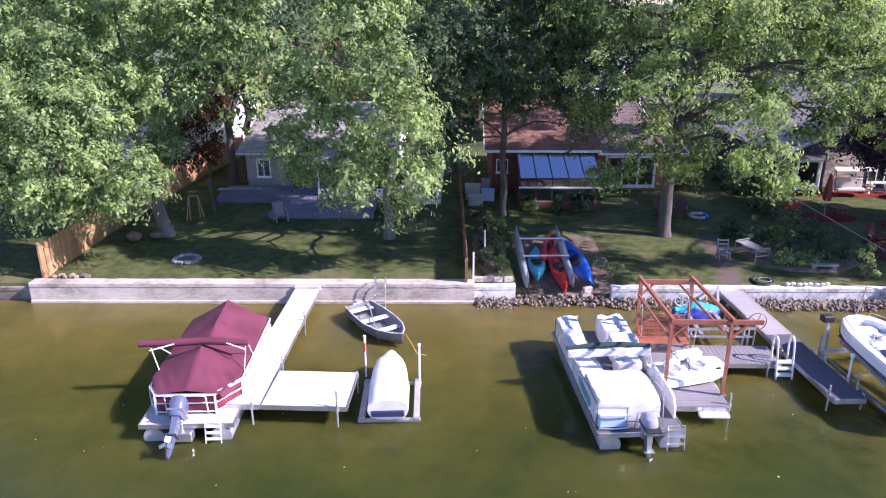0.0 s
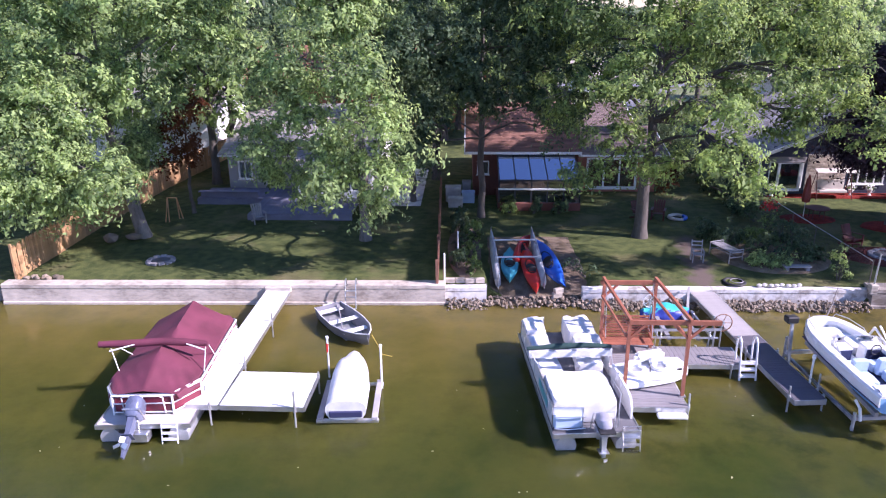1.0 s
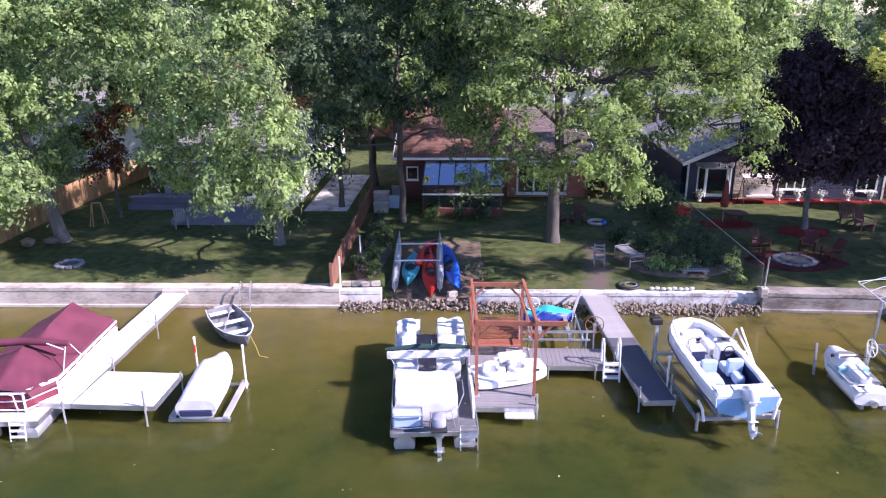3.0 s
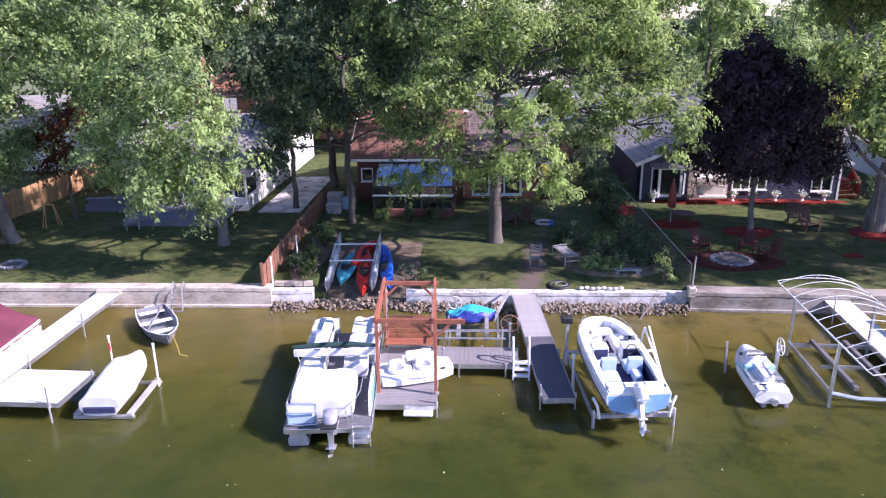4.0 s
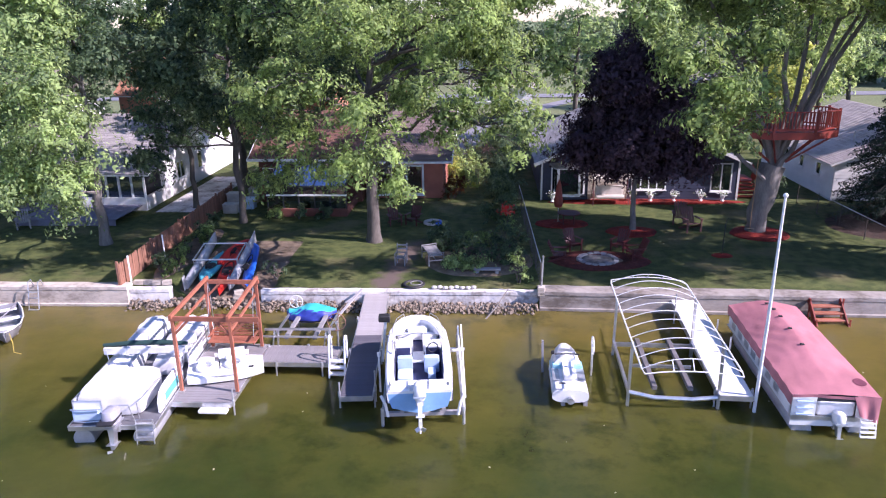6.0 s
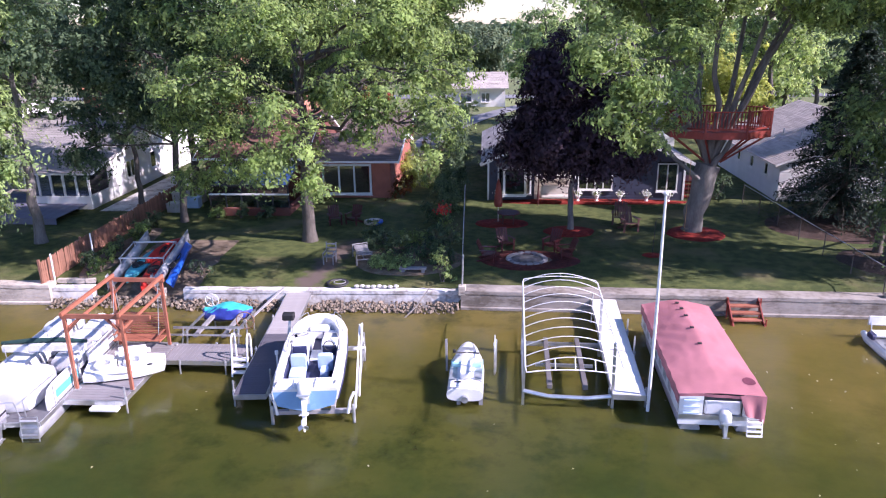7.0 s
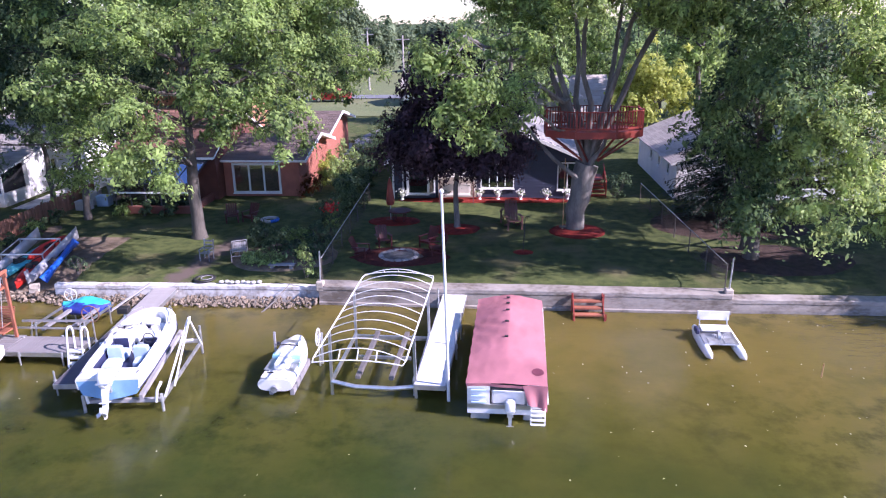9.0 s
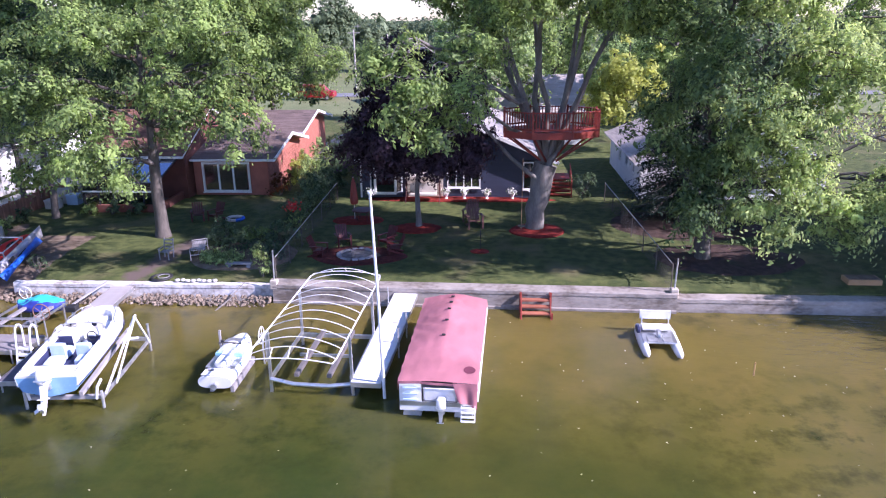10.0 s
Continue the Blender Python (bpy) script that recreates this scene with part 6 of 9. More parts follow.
RAIL = [(-W + 0.02, 4.2), (-W + 0.02, 1.08), (-1.02, 0.54), (0.74, 0.54), (W - 0.02, 1.4), (W - 0.02, 5.8)]
for z, r in ((1.19, 0.03), (0.93, 0.022), (0.64, 0.024)):
    part("guard_rail", tube(bmesh.new(), [(x, y, z) for x, y in RAIL], r, 8), M_WHITE, b)
for (xa, ya), (xb, yb) in zip(RAIL, RAIL[1:]):
    n = max(1, int(math.hypot(xb - xa, yb - ya) / 0.6))
    for k in range(n):
        x, y = xa + (xb - xa) * k / n, ya + (yb - ya) * k / n
        part("stanchion", beam((x, y, 0.56), (x, y, 1.2), 0.05, 0.05), M_WHITE, b)


def maroon_cover(u, v):
    """u: stern to bow; v: across."""
    y = 0.55 + 5.55 * u
    w = 1.0 + 0.38 * min(1, u / 0.16) - (0.2 * max(0, (u - 0.93) / 0.07))
    ridge = np.interp(u, (0, 0.12, 0.33, 0.45, 0.62, 0.93, 1.0), (1.34, 1.58, 1.92, 1.62, 1.9, 2.02, 1.4))
    edge = np.interp(u, (0, 0.5, 1.0), (1.2, 1.24, 1.22))
    t = abs(2 * v - 1)
    x = -0.08 + (2 * v - 1) * (w + 0.05)
    sag = 0.05 * math.sin(u * 21) * math.sin(t * 3.1) * (1 - t) + (0.035 * math.sin(16 * x + 9 * y) * max(0.0, 1 - abs(u - 0.12) / 0.14) * t if u < 0.26 else 0.0)
    z = edge + (ridge - edge) * (1 - t) ** 1.05 - sag
    if t > 0.93:
        z -= 0.16 * (t - 0.93) / 0.07
    return Vector((x, y, z + 0.012 * noise.noise((x * 3, y * 3, 1))))


bm = bmesh.new()
sheet(bm, maroon_cover, 56, 28)
part("cover", bm, M_MAROON, b, "peaked maroon canvas cover", smooth=True)
bm = bmesh.new()
tube(bm, [(-2.0, 2.3, 2.02), (-0.95, 2.37, 2.0), (0, 2.4, 2.04), (0.85, 2.37, 2.0), (1.4, 2.33, 1.98)], [0.1, 0.13, 0.12, 0.12, 0.08], 10)
bt = part("rolled_bimini", bm, M_MAROON, b, "rolled maroon bimini top in its boot", smooth=True)
for s, xe in ((-1, -1.6), (1, 1.34)):
    part("bimini_strut", rod((s * 1.3, 1.9, 1.2), (xe, 2.2, 1.92), 0.016, 6), M_WHITE, bt)
    part("bimini_strut", rod((s * 1.3, 3.1, 1.2), (xe, 2.45, 1.92), 0.016, 6), M_WHITE, bt)
    part("bimini_strap", rod((xe, 2.05, 1.9), (xe * 0.55, 2.25, 2.02), 0.022, 6), M_WHITE, bt)
bm = bmesh.new()
tube(bm, [(-0.7, 0.54, 0.6), (-0.7, 0.44, 1.18), (-0.6, 0.42, 1.24), (0.4, 0.42, 1.24), (0.5, 0.44, 1.18), (0.5, 0.54, 0.6)], 0.022, 8)
part("stern_rail", bm, M_WHITE, b)
outboard(b, -0.25, 0.0, 0.5, M_MOTORG, 58, 1.25)
boat_ladder(b, 0.78, -0.06, 0.62, 0.75, 4, 0.45)
part("motor_pod", cube(-0.5, 0.2, -0.25, 0.1, 0.1, 0.4, 0.03), M_ALU, b)
for yy in (2.4, 4.2, 5.6):
    bm = bmesh.new()
    tube(bm, [(W + 0.09, yy, 0.85), (W + 0.11, yy, 0.7), (W + 0.11, yy, 0.42), (W + 0.09, yy, 0.32)], [0.03, 0.08, 0.08, 0.03], 10)
    part("fender", bm, M_WHITE, b, smooth=True)
part("side_skirt", cube(W + 0.005, W + 0.03, 1.6, 5.7, 0.66, 0.9), M_WHITE, b)

# white-covered pontoon at the swing platform
b = thing("pontoon_boat", pose(7.1, 16.8, 0, 0, 0, 4.6), "open pontoon boat with white vinyl seat covers and teal trim", "boat")
W, L = 1.25, 6.65
pontoon_tubes(b, W, L)
part("deck", cube(-W, W, 0.0, L - 0.1, 0.46, 0.54, 0.015), M_CARPET, b)
for x0, x1 in ((W, W + 0.03), (-W - 0.03, -W)):
    part("deck_trim", cube(x0, x1, 0, L - 0.1, 0.42, 0.56), M_ALU, b)
part("deck_trim", cube(-W, W, -0.04, 0, 0.42, 0.56), M_ALU, b)
for a, c in (((-W + 0.04, 0.35), (-W + 0.04, 6.25)), ((W - 0.04, 1.0), (W - 0.04, 2.6)), ((W - 0.04, 3.3), (W - 0.04, 6.25)), ((-W + 0.04, 6.25), (-0.35, 6.5)), ((0.4, 6.5), (W - 0.04, 6.25)), ((-W + 0.04, 0.35), (-0.35, 0.3))):
    fence_panel(b, a, c, 0.58, 1.18, M_GEL)
for s in (-1, 1):
    part("teal_band", cube(s * (W - 0.02) - 0.004, s * (W - 0.02) + 0.004, 1.1, 2.5, 0.72, 0.98), M_TEAL, b)


def padded(b, x0, x1, y0, y1, z0, z1, name="seat_cover", sag=0.05, seed=0, material=None):
    """A soft covered block: rounded, with the cover's sags and folds."""
    bm = bmesh.new()
    box(bm, x0, x1, y0, y1, z0, z1)
    bmesh.ops.subdivide_edges(bm, edges=[e for e in bm.edges], cuts=9, use_grid_fill=True)
    cx, cy, cz = (x0 + x1) / 2, (y0 + y1) / 2, (z0 + z1) / 2
    hx, hy, hz = (x1 - x0) / 2, (y1 - y0) / 2, (z1 - z0) / 2
    for v in bm.verts:
        p = Vector(((v.co.x - cx) / hx, (v.co.y - cy) / hy, (v.co.z - cz) / hz))
        f = 1 - 0.035 * (p.x ** 4 * p.y ** 4 + p.x ** 4 * p.z ** 4 + p.y ** 4 * p.z ** 4)
        v.co = Vector((cx + p.x * hx * f, cy + p.y * hy * f, cz + p.z * hz * f))
        if p.z > 0:
            v.co.z += sag * noise.noise((v.co.x * 2.6 + seed, v.co.y * 2.6, seed)) + 0.45 * sag * noise.noise((v.co.x * 7 + seed, v.co.y * 4, seed)) - 0.4 * sag * (1 - p.x * p.x) * (1 - p.y * p.y)
            v.co.x += 0.3 * sag * noise.noise((v.co.y * 4, v.co.z * 4, seed))
    return part(name, bm, material or M_VINYL, b, smooth=True)


padded(b, -1.16, 0.72, 0.5, 2.3, 0.56, 1.3, "sunpad_cover", 0.05, 1)
padded(b, -1.2, -0.45, 2.35, 4.0, 0.56, 1.14, "bench_cover", 0.08, 2)
padded(b, -1.2, -0.5, 4.1, 5.1, 0.56, 1.2, "bench_cover", 0.07, 3)
padded(b, -1.2, -0.5, 5.15, 6.3, 0.56, 1.3, "bow_seat_cover", 0.08, 4)
padded(b, 0.25, 1.2, 4.95, 6.3, 0.56, 1.32, "bow_seat_cover", 0.08, 5)
padded(b, 0.25, 1.15, 3.9, 4.6, 0.56, 1.42, "console_cover", 0.08, 6)
padded(b, 0.15, 0.95, 2.95, 3.7, 0.6, 1.12, "captain_seat_cover", 0.09, 7)
bm = bmesh.new()
loft(bm, [[Vector((x, y, z)) for y, z in ((0.62, 0.56), (0.62, 0.9), (0.8, 1.16), (1.1, 1.24), (2.75, 1.24), (2.75, 0.56))] for x in (1.14, 1.2)])
part("side_panel", bm, M_GEL, b)
bm = bmesh.new()
tube(bm, [(-1.5, 3.3, 1.56), (-0.6, 3.35, 1.6), (0.4, 3.37, 1.6), (1.25, 3.33, 1.56)], [0.06, 0.095, 0.095, 0.06], 8)
bt = part("folded_bimini", bm, M_GREEN, b, "folded dark green bimini top", smooth=True)
part("bimini_boot", beam((-1.45, 3.2, 1.4), (1.25, 3.22, 1.4), 0.1, 0.22), M_VINYL, bt)
for s, xe in ((-1, -1.42), (1, 1.22)):
    part("bimini_strut", rod((s * 1.2, 2.9, 1.18), (xe, 3.25, 1.52), 0.014, 6), M_ALU, bt)
    part("bimini_strut", rod((s * 1.2, 4.2, 1.18), (xe, 3.4, 1.52), 0.014, 6), M_ALU, bt)
part("light_mast", rod((0.0, 3.35, 1.64), (0.0, 3.35, 1.84), 0.014, 6), M_ALU, bt)
bm = bmesh.new()
tube(bm, [(-0.15, 0.2, 0.56), (-0.1, 0.15, 1.1), (0.5, 0.15, 1.12), (0.6, 0.2, 0.56)], 0.018, 8)
tube(bm, [(0.7, 0.3, 0.56), (0.68, 0.3, 1.1), (0.9, 0.9, 1.25), (0.9, 1.8, 1.2)], 0.016, 8)
part("stern_rail", bm, M_ALU, b)
mo = outboard(b, 0.12, -0.02, 0.5, mat("silver_motor_paint", (0.34, 0.34, 0.39), 0.35, 0.1, vary=0.1), 8, 1.12, M_ALU)
part("cowl_stripe", cube(-0.105, 0.345, -0.62, 0.08, 0.93, 0.99, 0.01, m=Matrix.Translation((0, -0.04, -0.02))), M_BLACK, mo)
boat_ladder(b, 0.98, -0.05, 0.75, 0.85, 4, 0.5, M_ALU)
part("stern_box", cube(-1.2, -0.4, 0.18, 0.42, 0.58, 0.98, 0.05), M_PALEBLUE, b)
bm = bmesh.new()
tube(bm, [(-1.2, 0.16, 0.62), (-0.8, 0.12, 0.6), (-0.3, 0.14, 0.62)], 0.02, 6)
tube(bm, [(-1.2, 0.16, 1.0), (-0.8, 0.12, 1.0), (-0.3, 0.14, 1.0)], 0.02, 6)
part("stern_bumper", bm, M_ALU, b)

# pink-covered pontoon beside the white dock
b = thing("pontoon_boat", pose(28.03, 18.12, 0, 0, 0, -2.3), "pontoon boat under a full sun-faded red canvas enclosure", "boat")
W, L = 1.18, 6.65
pontoon_tubes(b, W, L, 0.29, 0.02)
part("stern_skirt", cube(-W, W, -0.03, 0.0, 0.2, 0.4), M_GEL, b)
part("deck", cube(-W, W, 0.0, L - 0.1, 0.42, 0.5, 0.015), M_SAND, b)
part("deck_trim", cube(-W, W, -0.04, 0, 0.38, 0.52), M_ALU, b)
for s in (-1, 1):
    part("side_panel", cube(s * W - 0.015, s * W + 0.015, 0.1, 6.35, 0.5, 1.0), M_WHITE, b)
    for k in range(7):
        part("side_mark", cube(s * (W + 0.018) - 0.004, s * (W + 0.018) + 0.004, 1.0 + 0.75 * k, 1.45 + 0.75 * k, 0.62, 0.86), M_STEEL, b)
part("bow_panel", cube(-W, W, 6.33, 6.36, 0.5, 1.05), M_WHITE, b)


def pink_cover(u, v):
    y = -0.05 + 6.55 * u
    t = 2 * v - 1
    ridge = np.interp(u, (0, 0.1, 0.3, 0.75, 1.0), (1.25, 1.29, 1.56, 1.7, 1.5))
    edge = np.interp(u, (0, 0.2, 1.0), (1.2, 1.24, 1.28))
    a = abs(t)
    if a < 0.9:
        x = t / 0.9 * (W + 0.03)
        z = edge + (ridge - edge) * (1 - (a / 0.9) ** 1.3)
        z += 0.05 * math.exp(-((x - 0.95) ** 2 + (y - 1.0) ** 2) / 0.12) - 0.05 * math.exp(-((x - 0.2) ** 2 + (y - 1.6) ** 2) / 0.5)
        z += 0.015 * noise.noise((x * 4, y * 2, 2)) + 0.02 * math.sin(7 * x + 9 * y) * math.exp(-((x + 0.6) ** 2 + (y - 3.6) ** 2) / 0.5)
    else:
        x = math.copysign(W + 0.04 + 0.012 * math.sin(y * 9), t)
        z = edge - 0.34 * (a - 0.9) / 0.1
    return Vector((x, y, z))


bm = bmesh.new()
sheet(bm, pink_cover, 60, 40)
part("canvas_top", bm, M_PINK, b, "faded red canvas top with a low ridge", smooth=True)
for k, yy in enumerate((2.5, 3.6, 4.5, 5.2, 5.9)):
    part("vent_clip", cube(-0.13, 0.0, yy, yy + 0.09, pink_cover(yy / 6.55, 0.48).z + 0.005, pink_cover(yy / 6.55, 0.48).z + 0.05, 0.01), M_BLACK, b)
bm = bmesh.new()
sheet(bm, lambda u, v: pink_cover(0.115 + 0.028 * math.sqrt(u) * math.sin(6.2832 * v), 0.85 + 0.07 * math.sqrt(u) * math.cos(6.2832 * v)) + Vector((0, 0, 0.012)), 4, 20)
part("canvas_patch", bm, M_MAROON, b, "dark worn patch on the canvas")
bm = bmesh.new()
sheet(bm, lambda u, v: Vector((-W - 0.03 + (2 * W - 0.6) * u, -0.075 - 0.012 * math.sin(14 * u), 1.22 + 0.02 * math.sin(5 * u) - 0.09 * v)), 24, 3)
part("valance", bm, M_PINK, b)
bm = bmesh.new()
sheet(bm, lambda u, v: Vector((0.48 + 0.16 * v + (0.74 - 0.16 * v) * u, -0.08 - 0.05 * math.sin(9 * u) * v - 0.12 * v * (1 - u), 1.22 - (0.55 + 0.3 * u) * v)), 14, 10)
part("loose_flap", bm, M_PINK, b, "loose canvas flap over the stern corner", smooth=True)
part("stern_wall", cube(-W, -0.5, -0.02, 0.02, 0.5, 1.2), M_GEL, b)
part("stern_seat", cube(-0.45, 0.6, 0.0, 0.5, 0.5, 1.02, 0.06), M_VINYL, b)
# dark slab that paints the shade in the stern opening
part("stern_opening_shade", cube(-0.48, 0.64, 0.02, 0.06, 0.98, 1.22), M_ROOMSHADE, b)
part("stern_wall", cube(0.62, W, -0.02, 0.02, 0.5, 1.2), M_GEL, b)
for k in range(3):
    part("shelf", cube(-W + 0.12, -0.62, -0.1, -0.02, 0.58 + 0.2 * k, 0.62 + 0.2 * k), M_PALEBLUE, b)
outboard(b, 0.12, -0.06, 0.22, M_GEL, 12, 0.8, M_ALU)
boat_ladder(b, 0.95, -0.12, 0.5, 0.55, 4, 0.42)
part("side_rail", beam((W + 0.06, 0.0, 0.6), (W + 0.05, 6.35, 1.0), 0.04, 0.05), M_WHITE, b)


# ---- small boats ----
def hull(b, stations, material, name="hull", n=9):
    """A hull from stations (y, half width at the gunwale, half width at the chine, keel z, chine z, gunwale z)."""
    rings = []
    for y, wg, wc, zk, zc, zg in stations:
        prof = [(-wg, zg), (-(wg + wc) / 2 - 0.02, (zg + zc) / 2), (-wc, zc), (-wc * 0.5, (zk + zc) / 2 - 0.02), (0, zk), (wc * 0.5, (zk + zc) / 2 - 0.02), (wc, zc), ((wg + wc) / 2 + 0.02, (zg + zc) / 2), (wg, zg)]
        rings.append([Vector((x, y, z)) for x, z in prof])
    bm = bmesh.new()
    vs = [[bm.verts.new(p) for p in r] for r in rings]
    for a, c in zip(vs, vs[1:]):
        for k in range(n - 1):
            bm.faces.new((a[k], a[k + 1], c[k + 1], c[k]))
    bm.faces.new(vs[0])
    bmesh.ops.recalc_face_normals(bm, faces=bm.faces)
    bmesh.ops.solidify(bm, geom=bm.faces[:], thickness=0.025)
    return part(name, bm, material, b, smooth=True)


# aluminium rowing boat, tied to the wall
b = thing("rowing_boat", pose(-2.25, 25.75, 0.02, 0, 0, 180 + 35), "open aluminium rowing boat with three bench seats", "boat")
hull(b, [(0, 0.56, 0.5, -0.02, 0.04, 0.5), (0.8, 0.66, 0.54, -0.05, 0.02, 0.48), (1.8, 0.68, 0.52, -0.06, 0.01, 0.47), (2.6, 0.55, 0.36, -0.04, 0.06, 0.5), (3.2, 0.3, 0.15, 0.02, 0.16, 0.55), (3.55, 0.04, 0.02, 0.18, 0.36, 0.6)], mat("dull_grey_aluminium", (0.26, 0.26, 0.28), 0.5, 0.4, vary=0.15, scale=2, fine=40))
for y0, w in ((0.12, 0.5), (1.25, 0.62), (2.3, 0.52)):
    part("bench_seat", cube(-w, w, y0, y0 + 0.3, 0.33, 0.36, 0.008), M_WHITE, b)
part("floor", cube(-0.42, 0.42, 0.05, 2.5, 0.02, 0.05), M_STEEL, b)
bm = bmesh.new()
tube(bm, [(-0.57, 0, 0.5), (-0.67, 0.8, 0.49), (-0.69, 1.8, 0.48), (-0.56, 2.6, 0.51), (-0.3, 3.2, 0.56), (0, 3.58, 0.6), (0.3, 3.2, 0.56), (0.56, 2.6, 0.51), (0.69, 1.8, 0.48), (0.67, 0.8, 0.49), (0.57, 0, 0.5)], 0.022, 6)
part("gunwale", bm, M_WHITE, b)
bm = bmesh.new()
tube(bm, [(-0.35, 0.3, 0.4), (0.5, 2.4, 0.5)], 0.022, 6)
box(bm, -0.07, 0.07, -0.3, 0.3, -0.01, 0.01, m=pose(-0.42, 0.1, 0.4, 0, 0, -22))
part("oar", bm, M_GREYWOOD, b)
part("transom_pad", cube(-0.2, 0.2, -0.05, -0.02, 0.2, 0.52), M_WHITE, b)
rope = thing("mooring_rope", pose(0, 0, 0), "slack yellow mooring rope at the rowing boat's bow", "rope")
part("strand", tube(bmesh.new(), [(-0.1, 22.95, 0.55), (0.15, 22.7, 0.25), (0.35, 22.4, 0.03), (0.7, 22.3, 0.01)], 0.012, 5), M_ROPE, rope)

# small boat under a white cover, on its lift
b = thing("covered_boat", pose(-0.24, 17.82, 0.0, 0, 0, 3.5), "small sailing dinghy wrapped in a tight white cover on a lift", "boat")
rings = []
for u in [i / 20 for i in range(21)]:
    y = 3.35 * u
    w = 0.6 * (1 - max(0, (u - 0.3) / 0.7) ** 2.4) ** 0.62 + 0.015
    top = 0.86 + 0.2 * math.sin(math.pi * min(1, u * 1.15)) * (0.7 + 0.3 * u) + (0.16 * math.exp(-((u - 0.6) / 0.2) ** 2))
    rings.append([Vector((w * math.copysign(abs(math.cos(a)) ** 0.55, math.cos(a)), y, 0.5 + (top - 0.5) * max(0, math.sin(a)) ** 0.8 - 0.06 * max(0, -math.sin(a)))) for a in (2 * math.pi * k / 24 for k in range(24))])
for g in rings:
    for p in g:
        p.z += (0.05 * noise.noise((p.x * 4, p.y * 2.2, 7)) + 0.03 * noise.noise((p.x * 9, p.y * 4, 3))) * (p.z > 0.52)
part("cover", loft(bmesh.new(), rings), M_VINYL, b, "tight white boat cover", smooth=True)
part("transom", cube(-0.5, 0.5, -0.05, 0.02, 0.3, 0.52, 0.03), M_NAVYV, b)
hull(b, [(0, 0.62, 0.5, 0.2, 0.26, 0.52), (1.4, 0.64, 0.5, 0.16, 0.24, 0.52), (2.4, 0.45, 0.28, 0.2, 0.3, 0.54), (3.2, 0.05, 0.02, 0.4, 0.5, 0.6)], M_GEL)
lift = thing("boat_lift", pose(-0.22, 17.9, 0.0, 0, 0, 2.5), "low aluminium lift with upright guide posts", "boat lift")
for s in (-1, 1):
    part("bunk", cube(s * 0.83 - 0.09, s * 0.83 + 0.09, 0.0, 2.3, 0.14, 0.24, 0.01), M_GREYWOOD, lift)
for y in (0.02, 2.2):
    part("cross_beam", cube(-0.95, 0.95, y, y + 0.12, 0.03, 0.13, 0.01), M_ALU, lift)
for x, y, h in ((-0.95, 2.9, 1.5), (0.9, 2.15, 1.55)):
    p = part("guide_post", rod((x, y, -0.9), (x, y, h), 0.035), M_WHITE, lift)
    part("cap", rod((x, y, h - 0.02), (x, y, h + 0.05), 0.05), M_WHITE, p)
part("flag", cube(-1.0, -0.92, 2.86, 2.92, 0.95, 1.3, 0.02), M_RED, lift)
for x, y in ((-0.9, 0.1), (0.9, 0.1), (-0.9, 2.2), (0.9, 2.2)):
    part("leg", rod((x, y, -0.9), (x, y, 0.1), 0.03), M_STEEL, lift)

# ladder over the sea wall
lad = thing("wall_ladder", pose(-1.45, 26.75, 0), "aluminium ladder hooked over the sea wall", "ladder")
for s in (-1, 1):
    part("stile", tube(bmesh.new(), [(s * 0.22, -0.35, -0.5), (s * 0.22, -0.1, 0.7), (s * 0.22, 0.0, 1.15), (s * 0.22, 0.2, 1.2), (s * 0.22, 0.35, 0.9)], 0.025, 6), M_ALU, lad)
for k in range(5):
    part("rung", cube(-0.22, 0.22, -0.4 + 0.055 * k, -0.32 + 0.055 * k, -0.25 + 0.25 * k, -0.22 + 0.25 * k), M_ALU, lad)

# pedal boat parked on the platform
b = thing("pedal_boat", pose(9.35, 20.1, 0.5, 0, 0, -72), "small white moulded pedal boat parked on the dock platform", "boat")
rings = []
for u in [i / 12 for i in range(13)]:
    y = -1.2 + 2.4 * u
    w = 0.68 * (1 - 0.45 * max(0, (u - 0.6) / 0.4) ** 2 - 0.12 * max(0, (0.2 - u) / 0.2) ** 2)
    h = 0.36 + 0.07 * u
    rings.append([Vector((w * math.copysign(abs(math.cos(a)) ** 0.5, math.cos(a)), y, 0.2 + (h - 0.2 if math.sin(a) > 0 else 0.19) * math.copysign(abs(math.sin(a)) ** 0.5, math.sin(a)))) for a in (2 * math.pi * k / 20 for k in range(20))])
part("hull", loft(bmesh.new(), rings), M_GEL, b, smooth=True)
for y in (-0.62, 0.28):
    st = part("seat", ring(bmesh.new(), (0.16, y, 0.44), 0.25, 0.075, 22, "Z", 8), M_GEL, b, smooth=True)
    part("seat_pan", disc(bmesh.new(), (0.16, y, 0.42), 0.22, 0.04, 18), M_STEEL, st)
    part("backrest", tube(bmesh.new(), [(0.16 + 0.27 * math.cos(q), y + 0.27 * math.sin(q), 0.56) for q in (2.0 + 0.25 * k for k in range(10))], [0.04] + [0.11] * 8 + [0.04], 8), M_GEL, st, smooth=True)
bm = bmesh.new()
box(bm, -0.58, -0.22, -0.35, 0.75, 0.36, 0.74)
bmesh.ops.bevel(bm, geom=bm.edges[:], offset=0.13, segments=4, affect="EDGES")
part("stern_fairing", bm, M_GEL, b, smooth=True)
part("vent", cube(0.42, 0.5, 0.75, 0.9, 0.4, 0.425), M_BLACK, b)
part("rub_rail", tube(bmesh.new(), [(0.69 * math.cos(a) * (1 - 0.3 * max(0, math.sin(a)) ** 3), 1.22 * math.sin(a), 0.3) for a in (2 * math.pi * k / 28 for k in range(28))], 0.025, 6, closed=True), M_STEEL, b)
